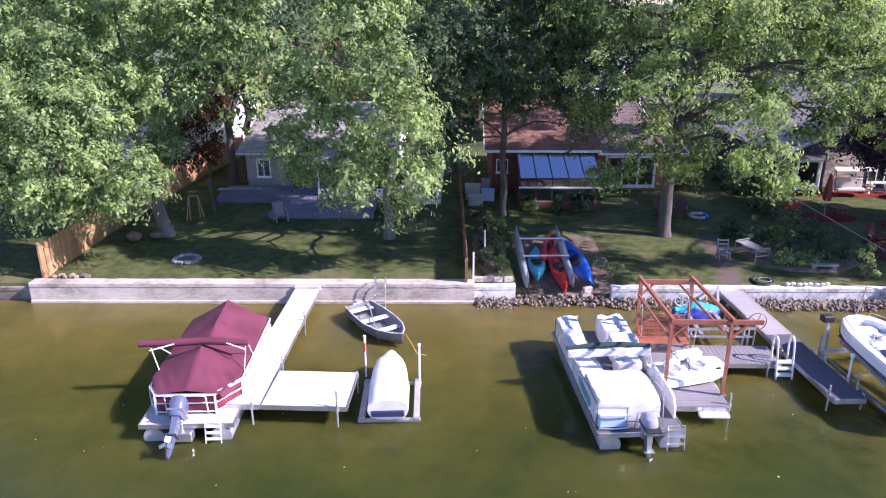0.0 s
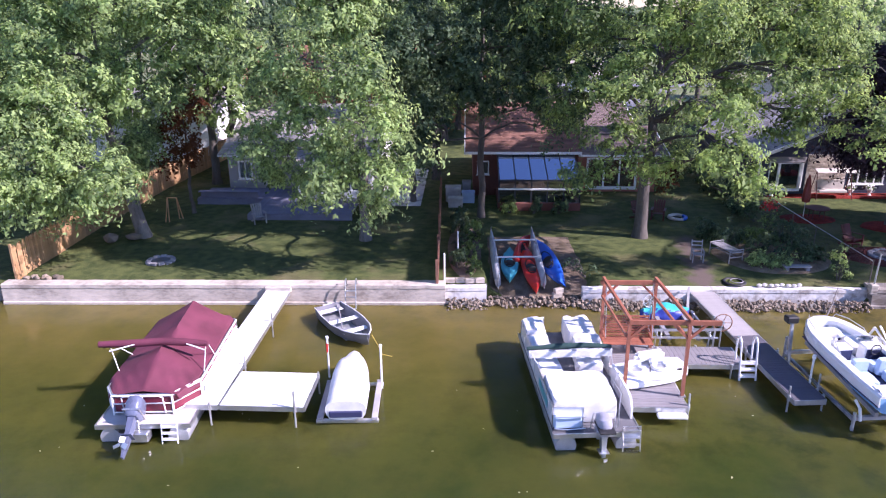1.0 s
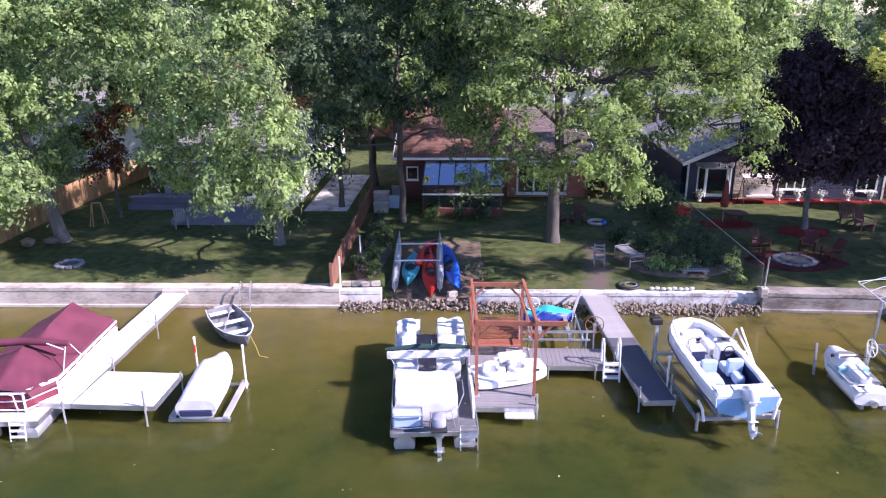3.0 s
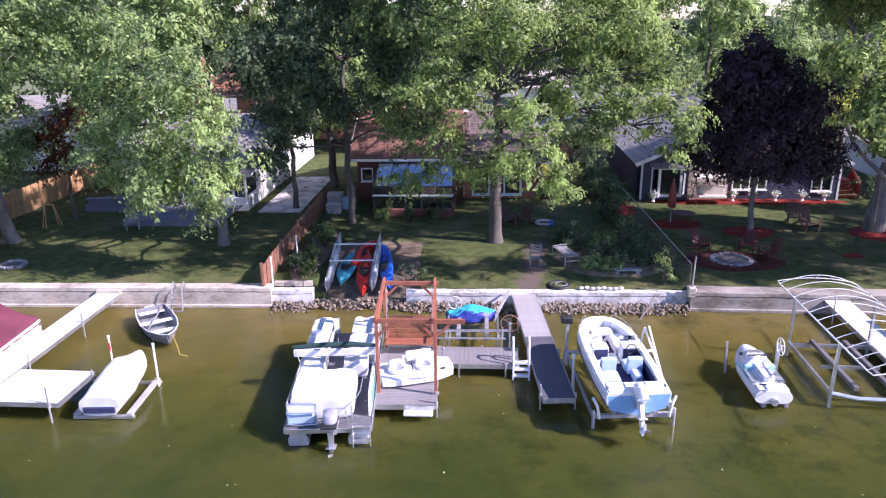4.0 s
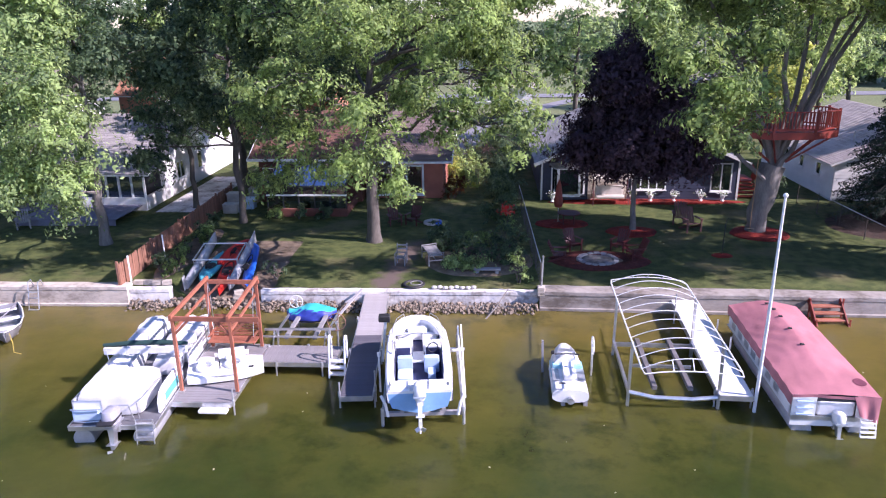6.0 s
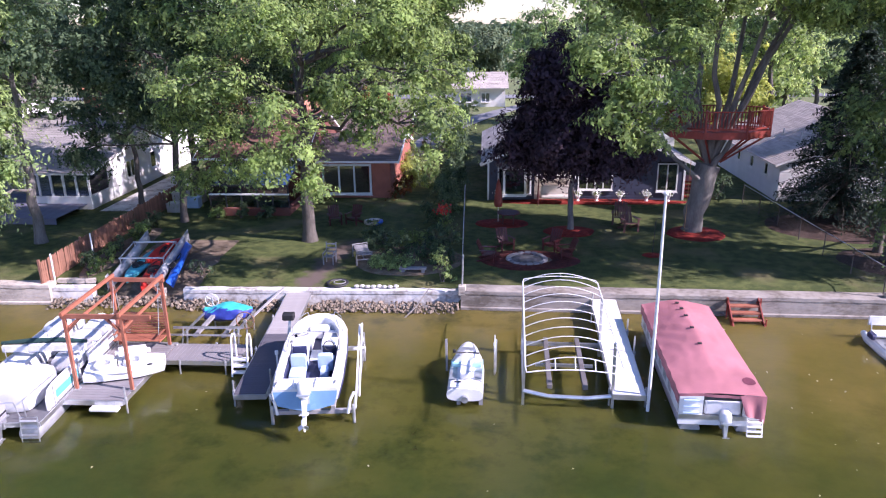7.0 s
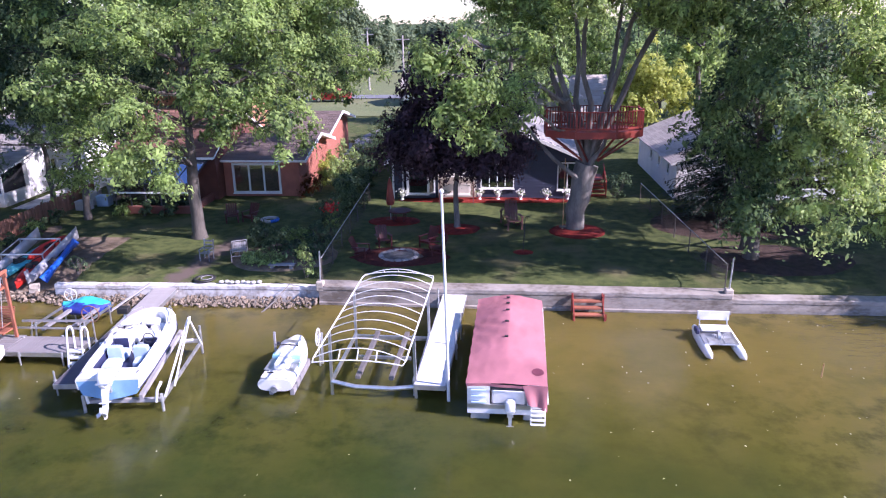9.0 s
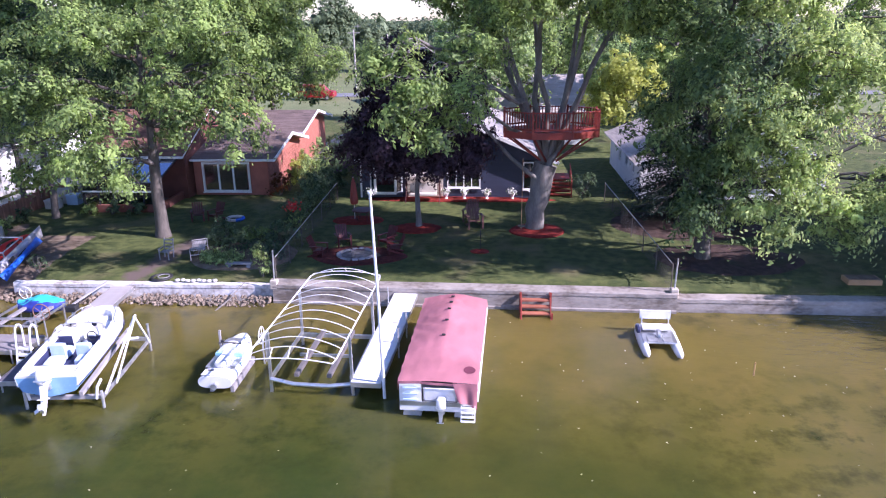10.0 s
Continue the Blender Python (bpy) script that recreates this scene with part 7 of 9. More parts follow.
part("steering_handle", tube(bmesh.new(), [(0.3, -0.17, 0.38), (0.28, -0.17, 0.56), (0.2, -0.17, 0.6)], 0.02, 6), M_BLACK, b)
box_ = thing("dock_step", pose(9.6, 18.12, 0), "white plastic step hung on the dock edge", "step")
part("tread", cube(-0.45, 0.45, -0.12, 0.12, 0.24, 0.36, 0.03), M_WHITE, box_)
part("bracket", cube(-0.3, 0.3, 0.1, 0.2, 0.26, 0.48), M_STEEL, box_)

# timber swing frame
a = thing("swing_frame", pose(0, 0, 0.5), "red-brown timber swing frame with braced beams on the dock", "pergola")
TOP = 2.5
for x, y in ((8.3, 18.95), (10.1, 18.95), (8.12, 22.15), (9.9, 22.2)):
    p = part("post", beam((x, y, 0), (x, y, TOP - 0.08), 0.095, 0.095), M_CEDAR, a)
    part("base_plate", cube(x - 0.1, x + 0.1, y - 0.1, y + 0.1, 0, 0.025), M_STEEL, p)
part("beam", beam((8.2, 18.95, TOP), (11.03, 18.95, TOP), 0.085, 0.14), M_CEDAR, a)
part("beam", beam((8.0, 22.18, TOP), (10.02, 22.18, TOP), 0.085, 0.14), M_CEDAR, a)
for x0, x1 in ((8.3, 8.12), (10.1, 9.9)):
    part("side_beam", beam((x0, 18.8, TOP + 0.1), (x1, 22.35, TOP + 0.1), 0.085, 0.11), M_CEDAR, a)
    part("lower_side_beam", beam((x0 - 0.06, 18.98, TOP - 0.48), (x1 - 0.06, 22.15, TOP - 0.48), 0.05, 0.09), M_CEDAR, a)
for x, d in ((8.3, 1), (10.1, -1), (10.1, 1)):
    part("brace", beam((x, 18.95, TOP - 0.55), (x + d * 0.48, 18.95, TOP - 0.07), 0.06, 0.075), M_CEDAR, a)
for x, d in ((8.12, 1), (9.9, -1)):
    part("brace", beam((x, 22.18, TOP - 0.55), (x + d * 0.48, 22.18, TOP - 0.07), 0.06, 0.075), M_CEDAR, a)
s_ = thing("porch_swing", pose(9.0, 22.0, 0.5), "slatted cedar swing bench hanging in the frame", "swing")
for k in range(9):
    part("back_slat", beam((-0.85, 0.2 + 0.035 * k, 0.42 + 0.085 * k), (0.85, 0.2 + 0.035 * k, 0.42 + 0.085 * k), 0.02, 0.07), M_CEDAR, s_)
for k in range(6):
    part("seat_slat", cube(-0.85, 0.85, -0.38 + 0.092 * k, -0.31 + 0.092 * k, 0.4, 0.422), M_CEDAR, s_)
for x in (-0.8, 0.8):
    part("arm", beam((x, -0.36, 0.62), (x, 0.35, 0.64), 0.07, 0.03), M_CEDAR, s_)
    part("side_frame", beam((x, -0.36, 0.38), (x, 0.22, 0.38), 0.05, 0.06), M_CEDAR, s_)
    part("chain", rod((x, -0.3, 0.64), (x, 0.15, 2.5), 0.012, 5), M_STEEL, s_)
    part("chain", rod((x, 0.3, 0.64), (x, 0.18, 2.5), 0.012, 5), M_STEEL, s_)

# pipe rack and the tarped craft behind it
r_ = thing("watercraft_lift", pose(11.2, 23.6, 0), "galvanised pipe lift with winch wheel beside the dock", "boat lift")
for x in (-0.95, 0.95):
    part("upright", rod((x, -1.1, -0.9), (x + 0.15, -0.9, 1.0), 0.035), M_ALU, r_)
    part("upright", rod((x - 0.25, -1.1, -0.9), (x, -0.9, 1.0), 0.03), M_ALU, r_)
    part("upright", rod((x, 1.1, -0.9), (x, 1.1, 0.8), 0.035), M_ALU, r_)
    part("side_rail", beam((x, -1.1, 0.75), (x, 1.4, 0.7), 0.06, 0.08), M_ALU, r_)
part("cross_rail", beam((-1.3, -0.95, 0.98), (1.3, -0.9, 1.0), 0.06, 0.08), M_ALU, r_)
part("cross_rail", beam((-1.6, -1.0, 0.72), (1.2, -1.0, 0.72), 0.05, 0.06), M_ALU, r_)
part("bunk", cube(-0.6, -0.45, -1.0, 1.5, 0.62, 0.72), M_GREYWOOD, r_)
part("bunk", cube(0.45, 0.6, -1.0, 1.5, 0.62, 0.72), M_GREYWOOD, r_)
t_ = thing("tarped_watercraft", pose(11.1, 24.9, 0.42, 0, 0, -84) @ Matrix.Diagonal((0.85, 0.85, 0.8, 1)), "personal watercraft under a crumpled teal and blue tarp", "watercraft")
rings = []
for u in [i / 18 for i in range(19)]:
    y = -1.15 + 2.3 * u
    w = 0.52 * (1 - abs(2 * u - 1) ** 2.4) ** 0.6 + 0.02
    h = 0.35 + 0.28 * math.exp(-((u - 0.5) / 0.28) ** 2)
    rings.append([Vector((w * math.cos(q) * (1 + 0.05 * math.sin(9 * q + 14 * u)), y, 0.16 + h * math.sin(q) ** 0.8)) for q in (math.pi * k / 16 for k in range(17))])
for g in rings:
    for p in g[1:-1]:
        k = 0.09 * noise.noise((p.x * 3.5, p.y * 4.5, p.z * 3.5 + 5)) + 0.05 * noise.noise((p.x * 9, p.y * 8, 2))
        p.z += k
        p.x *= 1 + 0.8 * k
bm = bmesh.new()
loft(bm, rings, False, False)
part("tarp", bm, M_TARPT, t_, smooth=True)
bm = bmesh.new()
loft(bm, [[p + Vector((0.01, -0.0, 0)) if i else p for i, p in enumerate([Vector((v.x * 1.04 + 0.0, v.y, v.z - 0.02)) for v in g[:8]])] for g in rings], False, False)
part("lower_tarp", bm, M_TARPB, t_, smooth=True)
bm = bmesh.new()
loft(bm, [[Vector((p.x * 0.9, p.y, 0.02 if 0 < k < 16 else 0.18)) for k, p in enumerate(g)] for g in rings], False, False)
part("hull", bm, M_NAVYV, t_)


def winch_wheel(x, y, z, r, axis, label, material, spokes=5):
    w = thing("winch_wheel", pose(x, y, z), label, "wheel")
    part("rim", ring(bmesh.new(), (0, 0, 0), r, 0.018, 24, axis), material, w)
    for k in range(spokes):
        a = math.pi * 2 * k / spokes
        e = {"Y": (r * math.cos(a), 0, r * math.sin(a)), "X": (0, r * math.cos(a), r * math.sin(a))}[axis]
        part("spoke", rod((0, 0, 0), e, 0.012, 5), material, w)
    part("hub", disc(bmesh.new(), (0, 0, 0), 0.06, 0.1, 10, axis), M_STEEL, w)
    part("stand", rod((0, 0.06, -z - 0.6), (0, 0.06, 0), 0.03), M_STEEL, w)
    return w


winch_wheel(12.55, 22.75, 1.25, 0.33, "Y", "rusty spoked winch wheel of the boat lift", mat("rusty_steel", (0.3, 0.16, 0.1), 0.7, 0.3, vary=0.2))
winch_wheel(10.5, 24.9, 1.15, 0.26, "Y", "white spoked winch wheel by the tarped craft", M_WHITE)

lad = thing("dock_ladder", pose(12.88, 21.05, 0.5), "white swim ladder with tall looped handles on the dock", "ladder")
for s in (-1, 1):
    part("handle", tube(bmesh.new(), [(s * 0.27, -0.28, -0.95), (s * 0.27, -0.1, 0.0), (s * 0.27, 0.0, 0.6), (s * 0.27, 0.05, 0.82), (s * 0.27, 0.18, 0.92), (s * 0.27, 0.33, 0.86), (s * 0.27, 0.4, 0.66), (s * 0.27, 0.36, 0.0)], 0.035, 8), M_WHITE, lad)
for k in range(5):
    part("tread", cube(-0.27, 0.27, -0.3 + 0.05 * k, -0.12 + 0.05 * k, -0.85 + 0.22 * k, -0.77 + 0.22 * k, 0.01), M_WHITE, lad)
gp = thing("mooring_post", pose(14.5, 20.0, 0), "white mooring post with a cap beside the dock", "post")
part("shaft", rod((0, 0, -1), (0, 0, 1.35), 0.035), M_WHITE, gp)
part("cap", rod((0, 0, 1.3), (0, 0, 1.42), 0.06), M_WHITE, gp)
plank_ = thing("gangway_plank", pose(12.2, 25.5, 0.3), "narrow grey plank leaning on the wall", "plank")
part("board", beam((0.5, 1.7, 0.5), (-0.2, -0.6, 0.1), 0.1, 0.05), M_GREYWOOD, plank_)

# runabout on its lift, bow up
b = thing("runabout", pose(16.1, 17.05, 0.4, 4.2, 0, 6.2) @ Matrix.Diagonal((0.94, 1.06, 1, 1)), "white and light blue bowrider with pale blue seats, on lift", "boat")
hull(b, [(0.45, 0.98, 0.86, 0.3, 0.5, 0.98), (1.5, 1.05, 0.9, 0.26, 0.48, 0.98), (3.0, 1.05, 0.84, 0.26, 0.5, 0.99), (3.9, 0.98, 0.68, 0.3, 0.58, 1.0), (4.4, 0.8, 0.44, 0.4, 0.7, 1.01), (4.72, 0.56, 0.24, 0.55, 0.82, 1.01), (4.88, 0.2, 0.08, 0.75, 0.92, 1.01)], M_BLUEHULL)
out = [(-0.99, 0.45), (-1.06, 1.5), (-1.06, 3.0), (-0.99, 3.9), (-0.81, 4.4), (-0.57, 4.74), (-0.21, 4.91), (0.21, 4.91), (0.57, 4.74), (0.81, 4.4), (0.99, 3.9), (1.06, 3.0), (1.06, 1.5), (0.99, 0.45)]
inn = [(-0.76, 0.95), (-0.8, 1.5), (-0.8, 3.0), (-0.72, 3.7), (-0.56, 4.15), (-0.38, 4.42), (-0.14, 4.55), (0.14, 4.55), (0.38, 4.42), (0.56, 4.15), (0.72, 3.7), (0.8, 3.0), (0.8, 1.5), (0.76, 0.95)]
bm = bmesh.new()
loft(bm, [[Vector((x * 0.99, y, 0.68)) for x, y in out], [Vector((x * 1.02, y * 1.003, 1.0)) for x, y in out], [Vector((x * 0.97, y * 0.995, 1.07)) for x, y in out], [Vector((x * 1.02, y, 1.09)) for x, y in inn], [Vector((x, y, 1.05)) for x, y in inn], [Vector((x * 0.98, y, 0.56)) for x, y in inn]], False)
part("deck_cap", bm, M_GEL, b)
part("rub_rail", tube(bmesh.new(), [(x * 1.015, y, 0.7) for x, y in out], 0.02, 6), M_NAVYV, b)
part("cockpit_floor", cube(-0.78, 0.78, 0.94, 4.5, 0.5, 0.54), M_NAVYV, b)
for s in (-1, 1):
    part("inner_side", cube(s * 0.77 - 0.012, s * 0.77 + 0.012, 1.0, 2.75, 0.55, 0.98), M_NAVYV, b)
    part("stern_deck", cube(s * 0.62 - 0.32, s * 0.62 + 0.32, 0.47, 0.97, 0.98, 1.1, 0.03), M_GEL, b)
    part("splash_well_trim", cube(s * 0.33 - 0.03, s * 0.33 + 0.03, 0.46, 0.9, 1.0, 1.14, 0.01), M_WHITE, b)
    d = part("dash", cube(s * 0.5 - 0.27, s * 0.5 + 0.27, 2.75, 3.15, 0.55, 1.14, 0.03), M_GEL, b)
    part("dash_face", cube(s * 0.5 - 0.24, s * 0.5 + 0.24, 2.735, 2.748, 0.6, 1.08), M_NAVYV, d)
    bk = padded(b, s * 0.44 - 0.25, s * 0.44 + 0.25, 2.02, 2.22, 0.6, 1.16, "seat_back", 0.01, 4, M_PALEBLUE)
    padded(b, s * 0.44 - 0.25, s * 0.44 + 0.25, 2.24, 2.64, 0.56, 0.8, "seat", 0.01, 3, M_PALEBLUE)
padded(b, -0.69, -0.19, 1.42, 2.0, 0.56, 0.82, "rear_facing_seat", 0.01, 5, M_PALEBLUE)
padded(b, 0.3, 0.56, 1.6, 2.0, 0.56, 0.84, "rear_facing_seat", 0.01, 9, M_PALEBLUE)
part("well_floor", cube(-0.3, 0.3, 0.47, 0.97, 0.9, 0.95), M_GEL, b)
part("walkway", cube(-0.2, 0.2, 2.7, 3.3, 0.545, 0.6, 0.01), M_GEL, b)
for s in (-1, 1):
    padded(b, s * 0.42 - 0.25, s * 0.42 + 0.25, 3.25, 4.1, 0.56, 0.86, "bow_cushion", 0.015, 6 + s, M_VINYL)
padded(b, -0.35, 0.35, 4.05, 4.4, 0.56, 0.92, "bow_cushion", 0.015, 12, M_VINYL)
ws = part("windshield_frame", tube(bmesh.new(), [(-0.88, 2.4, 1.1), (-0.84, 2.85, 1.33), (-0.74, 3.05, 1.36), (-0.24, 3.12, 1.37), (0.24, 3.12, 1.37), (0.74, 3.05, 1.36), (0.84, 2.85, 1.33), (0.88, 2.4, 1.1)], 0.016, 6), M_ALU, b)
bm = bmesh.new()
lowp, topp = [(-0.84, 2.9, 1.1), (-0.74, 3.25, 1.1), (-0.24, 3.32, 1.1)], [(-0.84, 2.85, 1.33), (-0.74, 3.05, 1.36), (-0.24, 3.12, 1.37)]
for s in (-1, 1):
    g = part("windshield", loft(bmesh.new(), [[Vector((s * x, y, z)) for x, y, z in lowp], [Vector((s * x, y, z)) for x, y, z in topp]], False, False), M_CLEARV, ws)
    g.visible_shadow = False
sw = part("steering_wheel", ring(bmesh.new(), (0.5, 2.66, 1.12), 0.17, 0.018, 20, "Y"), M_BLACK, b)
part("wheel_spoke", cube(0.34, 0.66, 2.65, 2.67, 1.105, 1.135), M_ALU, sw)
for s in (-1, 1):
    part("bow_rail", tube(bmesh.new(), [(s * 0.88, 3.6, 1.08), (s * 0.88, 3.8, 1.2), (s * 0.74, 4.4, 1.22), (s * 0.5, 4.75, 1.2), (s * 0.45, 4.78, 1.06)], 0.014, 6), M_ALU, b)
    part("cleat", cube(s * 0.9 - 0.03, s * 0.9 + 0.03, 0.6, 0.76, 1.09, 1.13, 0.01), M_ALU, b)
outboard(b, 0.0, 0.41, 0.72, M_GEL, 22, 1.0)
l_ = thing("boat_lift", pose(16.1, 17.9, 0.2, 0, 0, 5.0), "weathered white cantilever boat lift below the runabout", "boat lift")
part("front_beam", beam((-1.2, 0.3, 0.12), (1.22, 0.3, 0.12), 0.12, 0.12), M_GREYWOOD, l_)
part("back_beam", beam((-1.2, 4.2, 0.3), (1.22, 4.2, 0.3), 0.12, 0.12), M_STEEL, l_)
for s in (-1, 1):
    part("bunk", beam((s * 0.62, 0.05, 0.36), (s * 0.62, 4.0, 0.78), 0.12, 0.14), M_GREYWOOD, l_)
    part("cradle_arm", tube(bmesh.new(), [(s * 1.05, 0.1, 0.15), (s * 1.12, 0.12, 0.55), (s * 1.25, 0.2, 0.8)], 0.045, 8), M_WHITE, l_)
    part("leg", rod((s * 1.22, 0.15, -1.2), (s * 1.22, 0.15, 0.4), 0.05), M_STEEL, l_)
    part("leg", rod((s * 1.22, 4.2, -1.2), (s * 1.22, 4.2, 0.9), 0.05), M_STEEL, l_)
    part("side_beam", beam((s * 1.21, 0.15, 0.15), (s * 1.21, 4.2, 0.25), 0.08, 0.1), M_STEEL, l_)
for y0, y1 in ((0.3, 3.3), (4.1, 3.3)):
    part("v_brace", beam((1.26, y0, 0.2), (1.2, y1, 1.6), 0.05, 0.06), M_WHITE, l_)
part("v_brace", beam((1.32, 1.0, 0.2), (1.3, 3.2, 1.7), 0.05, 0.05), M_WHITE, l_)
part("arm", beam((1.0, 2.9, 0.9), (1.4, 2.9, 0.95), 0.07, 0.07), M_WHITE, l_)
part("winch_post", beam((-1.4, 3.6, 0.2), (-1.25, 4.0, 1.6), 0.09, 0.09), M_STEEL, l_)
part("winch_box", cube(-1.5, -1.1, 3.85, 4.15, 1.55, 1.78, 0.03), M_BLACK, l_)

# personal watercraft on a small lift
b = thing("jet_ski", pose(20.6, 19.15, 0.16, 0, 0, -1) @ Matrix.Diagonal((1.12, 1.06, 1.05, 1)), "white and pale aqua personal watercraft on a small lift", "watercraft")
rings = []
for u in [i / 16 for i in range(17)]:
    y = 2.95 * u
    w = 0.5 * (1 - max(0, (u - 0.45) / 0.55) ** 2.3) ** 0.75 + 0.01
    zk = 0.05 + 0.32 * max(0, (u - 0.6) / 0.4) ** 2
    zt = 0.46 + 0.12 * u
    rings.append([Vector((w * math.copysign(abs(math.cos(a)) ** 0.6, math.cos(a)), y, (zk + zt) / 2 + (zt - zk) / 2 * math.copysign(abs(math.sin(a)) ** 0.7, math.sin(a)))) for a in (2 * math.pi * k / 20 for k in range(20))])
part("hull", loft(bmesh.new(), rings), M_GEL, b, smooth=True)
rings = []
for u in [i / 10 for i in range(11)]:
    y = 1.35 + 1.45 * u
    w = 0.4 * (1 - (max(0, u - 0.2) / 0.85) ** 2) ** 0.6
    h = 0.3 * (1 - u) ** 0.6 + 0.1
    rings.append([Vector((w * math.cos(a), y, 0.5 + h * max(0, math.sin(a)) + 0.05 * u)) for a in (2 * math.pi * k / 16 for k in range(16))])
part("cowl", loft(bmesh.new(), rings), M_GEL, b, smooth=True)
M_AQUA = mat("aqua_vinyl", (0.3, 0.58, 0.64), 0.45, vary=0.08)
padded(b, -0.16, 0.16, 0.5, 1.45, 0.5, 0.7, "saddle", 0.01, 2, M_VINYL)
padded(b, -0.44, 0.44, 1.25, 1.5, 0.5, 0.64, "aqua_deck_pad", 0.01, 3, M_AQUA)
part("hatch_mark", cube(-0.3, -0.12, 0.3, 0.36, 0.505, 0.515), M_BLACK, b)
part("fairing", loft(bmesh.new(), [[Vector((x * w, y, z)) for x in (-1, -0.5, 0.5, 1)] for y, z, w in ((1.5, 0.66, 0.34), (1.75, 0.86, 0.26), (2.0, 0.84, 0.2))], False, False), M_STEEL, b)
for s in (-1, 1):
    part("footwell", cube(s * 0.36 - 0.1, s * 0.36 + 0.1, 0.5, 1.25, 0.505, 0.515), M_STEEL, b)
    part("aqua_side", cube(s * 0.465 - 0.01, s * 0.465 + 0.01, 0.9, 1.9, 0.36, 0.46), M_AQUA, b)
hb = part("handlebar", tube(bmesh.new(), [(-0.36, 1.42, 0.92), (-0.12, 1.5, 0.9), (0, 1.55, 0.88), (0.12, 1.5, 0.9), (0.36, 1.42, 0.92)], 0.022, 6), M_BLACK, b)
part("mirror", cube(-0.44, -0.34, 1.8, 1.86, 0.72, 0.84, 0.02), M_BLACK, b)
part("stern_pad", cube(-0.42, 0.42, 0.04, 0.42, 0.47, 0.5, 0.01), M_VINYL, b)
part("jet_nozzle", disc(bmesh.new(), (0, -0.05, 0.16), 0.1, 0.18, 12, "Y"), M_STEEL, b)
l_ = thing("watercraft_lift", pose(20.75, 19.2, 0), "low timber-and-steel lift under the watercraft", "boat lift")
for s in (-1, 1):
    part("bunk", cube(s * 0.35 - 0.06, s * 0.35 + 0.06, 0.1, 2.3, 0.0, 0.22), M_GREYWOOD, l_)
    part("side_frame", beam((s * 0.74, 0.1, -0.5), (s * 0.74, 2.5, -0.5), 0.07, 0.08), M_STEEL, l_)
    part("upright", beam((s * 0.82, 2.3, -0.8), (s * 0.85, 2.45, 1.15), 0.07, 0.07), M_GREYWOOD if s < 0 else M_STEEL, l_)
    part("upright", rod((s * 0.74, 0.2, -0.8), (s * 0.74, 0.2, -0.08), 0.04), M_STEEL, l_)
part("cross_frame", beam((-0.76, 0.2, -0.48), (0.76, 0.2, -0.48), 0.07, 0.08), M_STEEL, l_)
part("cross_frame", beam((-0.76, 2.3, -0.48), (0.76, 2.3, -0.48), 0.07, 0.08), M_STEEL, l_)
winch_wheel(21.55, 21.3, 1.15, 0.3, "X", "white spoked winch wheel on the watercraft lift", M_WHITE)

# canopy lift, empty
M_DARKWOOD = mat("dark_grey_timber", (0.13, 0.12, 0.12), 0.7, vary=0.2, scale=2.0, fine=30, bump=0.4)
c_ = thing("canopy_lift", pose(23.72, 17.6, 0, 0, 0, -2.2), "empty white boat lift with bare arched canopy frame", "boat lift")
CW, CL, CZ = 1.37, 6.85, 2.2
for s in (-1, 1):
    part("canopy_rail", tube(bmesh.new(), [(s * CW, 0, CZ), (s * CW, CL, CZ)], 0.027, 8), M_WHITE, c_)
arch = lambda y, w, h, n=12: [(w * (2 * k / n - 1), y, CZ + h * (1 - (2 * k / n - 1) ** 2)) for k in range(n + 1)]
for k in range(11):
    y = 0.0 if k == 0 else CL * k / 10
    part("canopy_rib", tube(bmesh.new(), arch(y, CW, 0.36), 0.014, 6), M_WHITE, c_)
part("end_rib", tube(bmesh.new(), arch(-0.3, CW * 0.97, 0.12), 0.018, 6), M_WHITE, c_)
part("end_rib", tube(bmesh.new(), arch(CL + 0.28, CW * 0.97, 0.14), 0.018, 6), M_WHITE, c_)
for x in (-0.55, 0.0, 0.55):
    h = 0.36 * (1 - (x / CW) ** 2)
    part("end_strut", rod((x, 0.0, CZ + h), (x, -0.3, CZ + h * 0.33), 0.016, 6), M_WHITE, c_)
    part("end_strut", rod((x, CL, CZ + h), (x, CL + 0.28, CZ + h * 0.4), 0.016, 6), M_WHITE, c_)
for s in (-1, 1):
    part("end_strut", rod((s * CW, 0, CZ), (s * CW * 0.97, -0.3, CZ), 0.018, 6), M_WHITE, c_)
    part("end_strut", rod((s * CW, CL, CZ), (s * CW * 0.97, CL + 0.28, CZ), 0.018, 6), M_WHITE, c_)
    for y in (1.75, 5.3):
        part("leg", beam((s * (CW + 0.02), y, -1.0), (s * (CW - 0.02), y, CZ), 0.085, 0.085), M_ALU, c_)
    part("side_beam", beam((s * CW, 1.75, 0.5), (s * CW, 5.3, 0.5), 0.08, 0.14), M_ALU, c_)
    part("bunk", cube(s * 0.55 - 0.08, s * 0.55 + 0.08, 1.9, 5.4, 0.5, 0.64, 0.01), M_DARKWOOD, c_)
part("front_beam", tube(bmesh.new(), [(-CW, 1.72, 0.5), (-0.6, 1.68, 0.36), (0.6, 1.68, 0.34), (CW, 1.72, 0.42)], 0.07, 8), M_ALU, c_)
part("back_beam", beam((-CW, 5.3, 0.42), (CW, 5.3, 0.42), 0.1, 0.14), M_ALU, c_)
part("mid_beam", beam((-0.95, 3.6, 0.46), (0.95, 3.6, 0.46), 0.08, 0.1), M_ALU, c_)

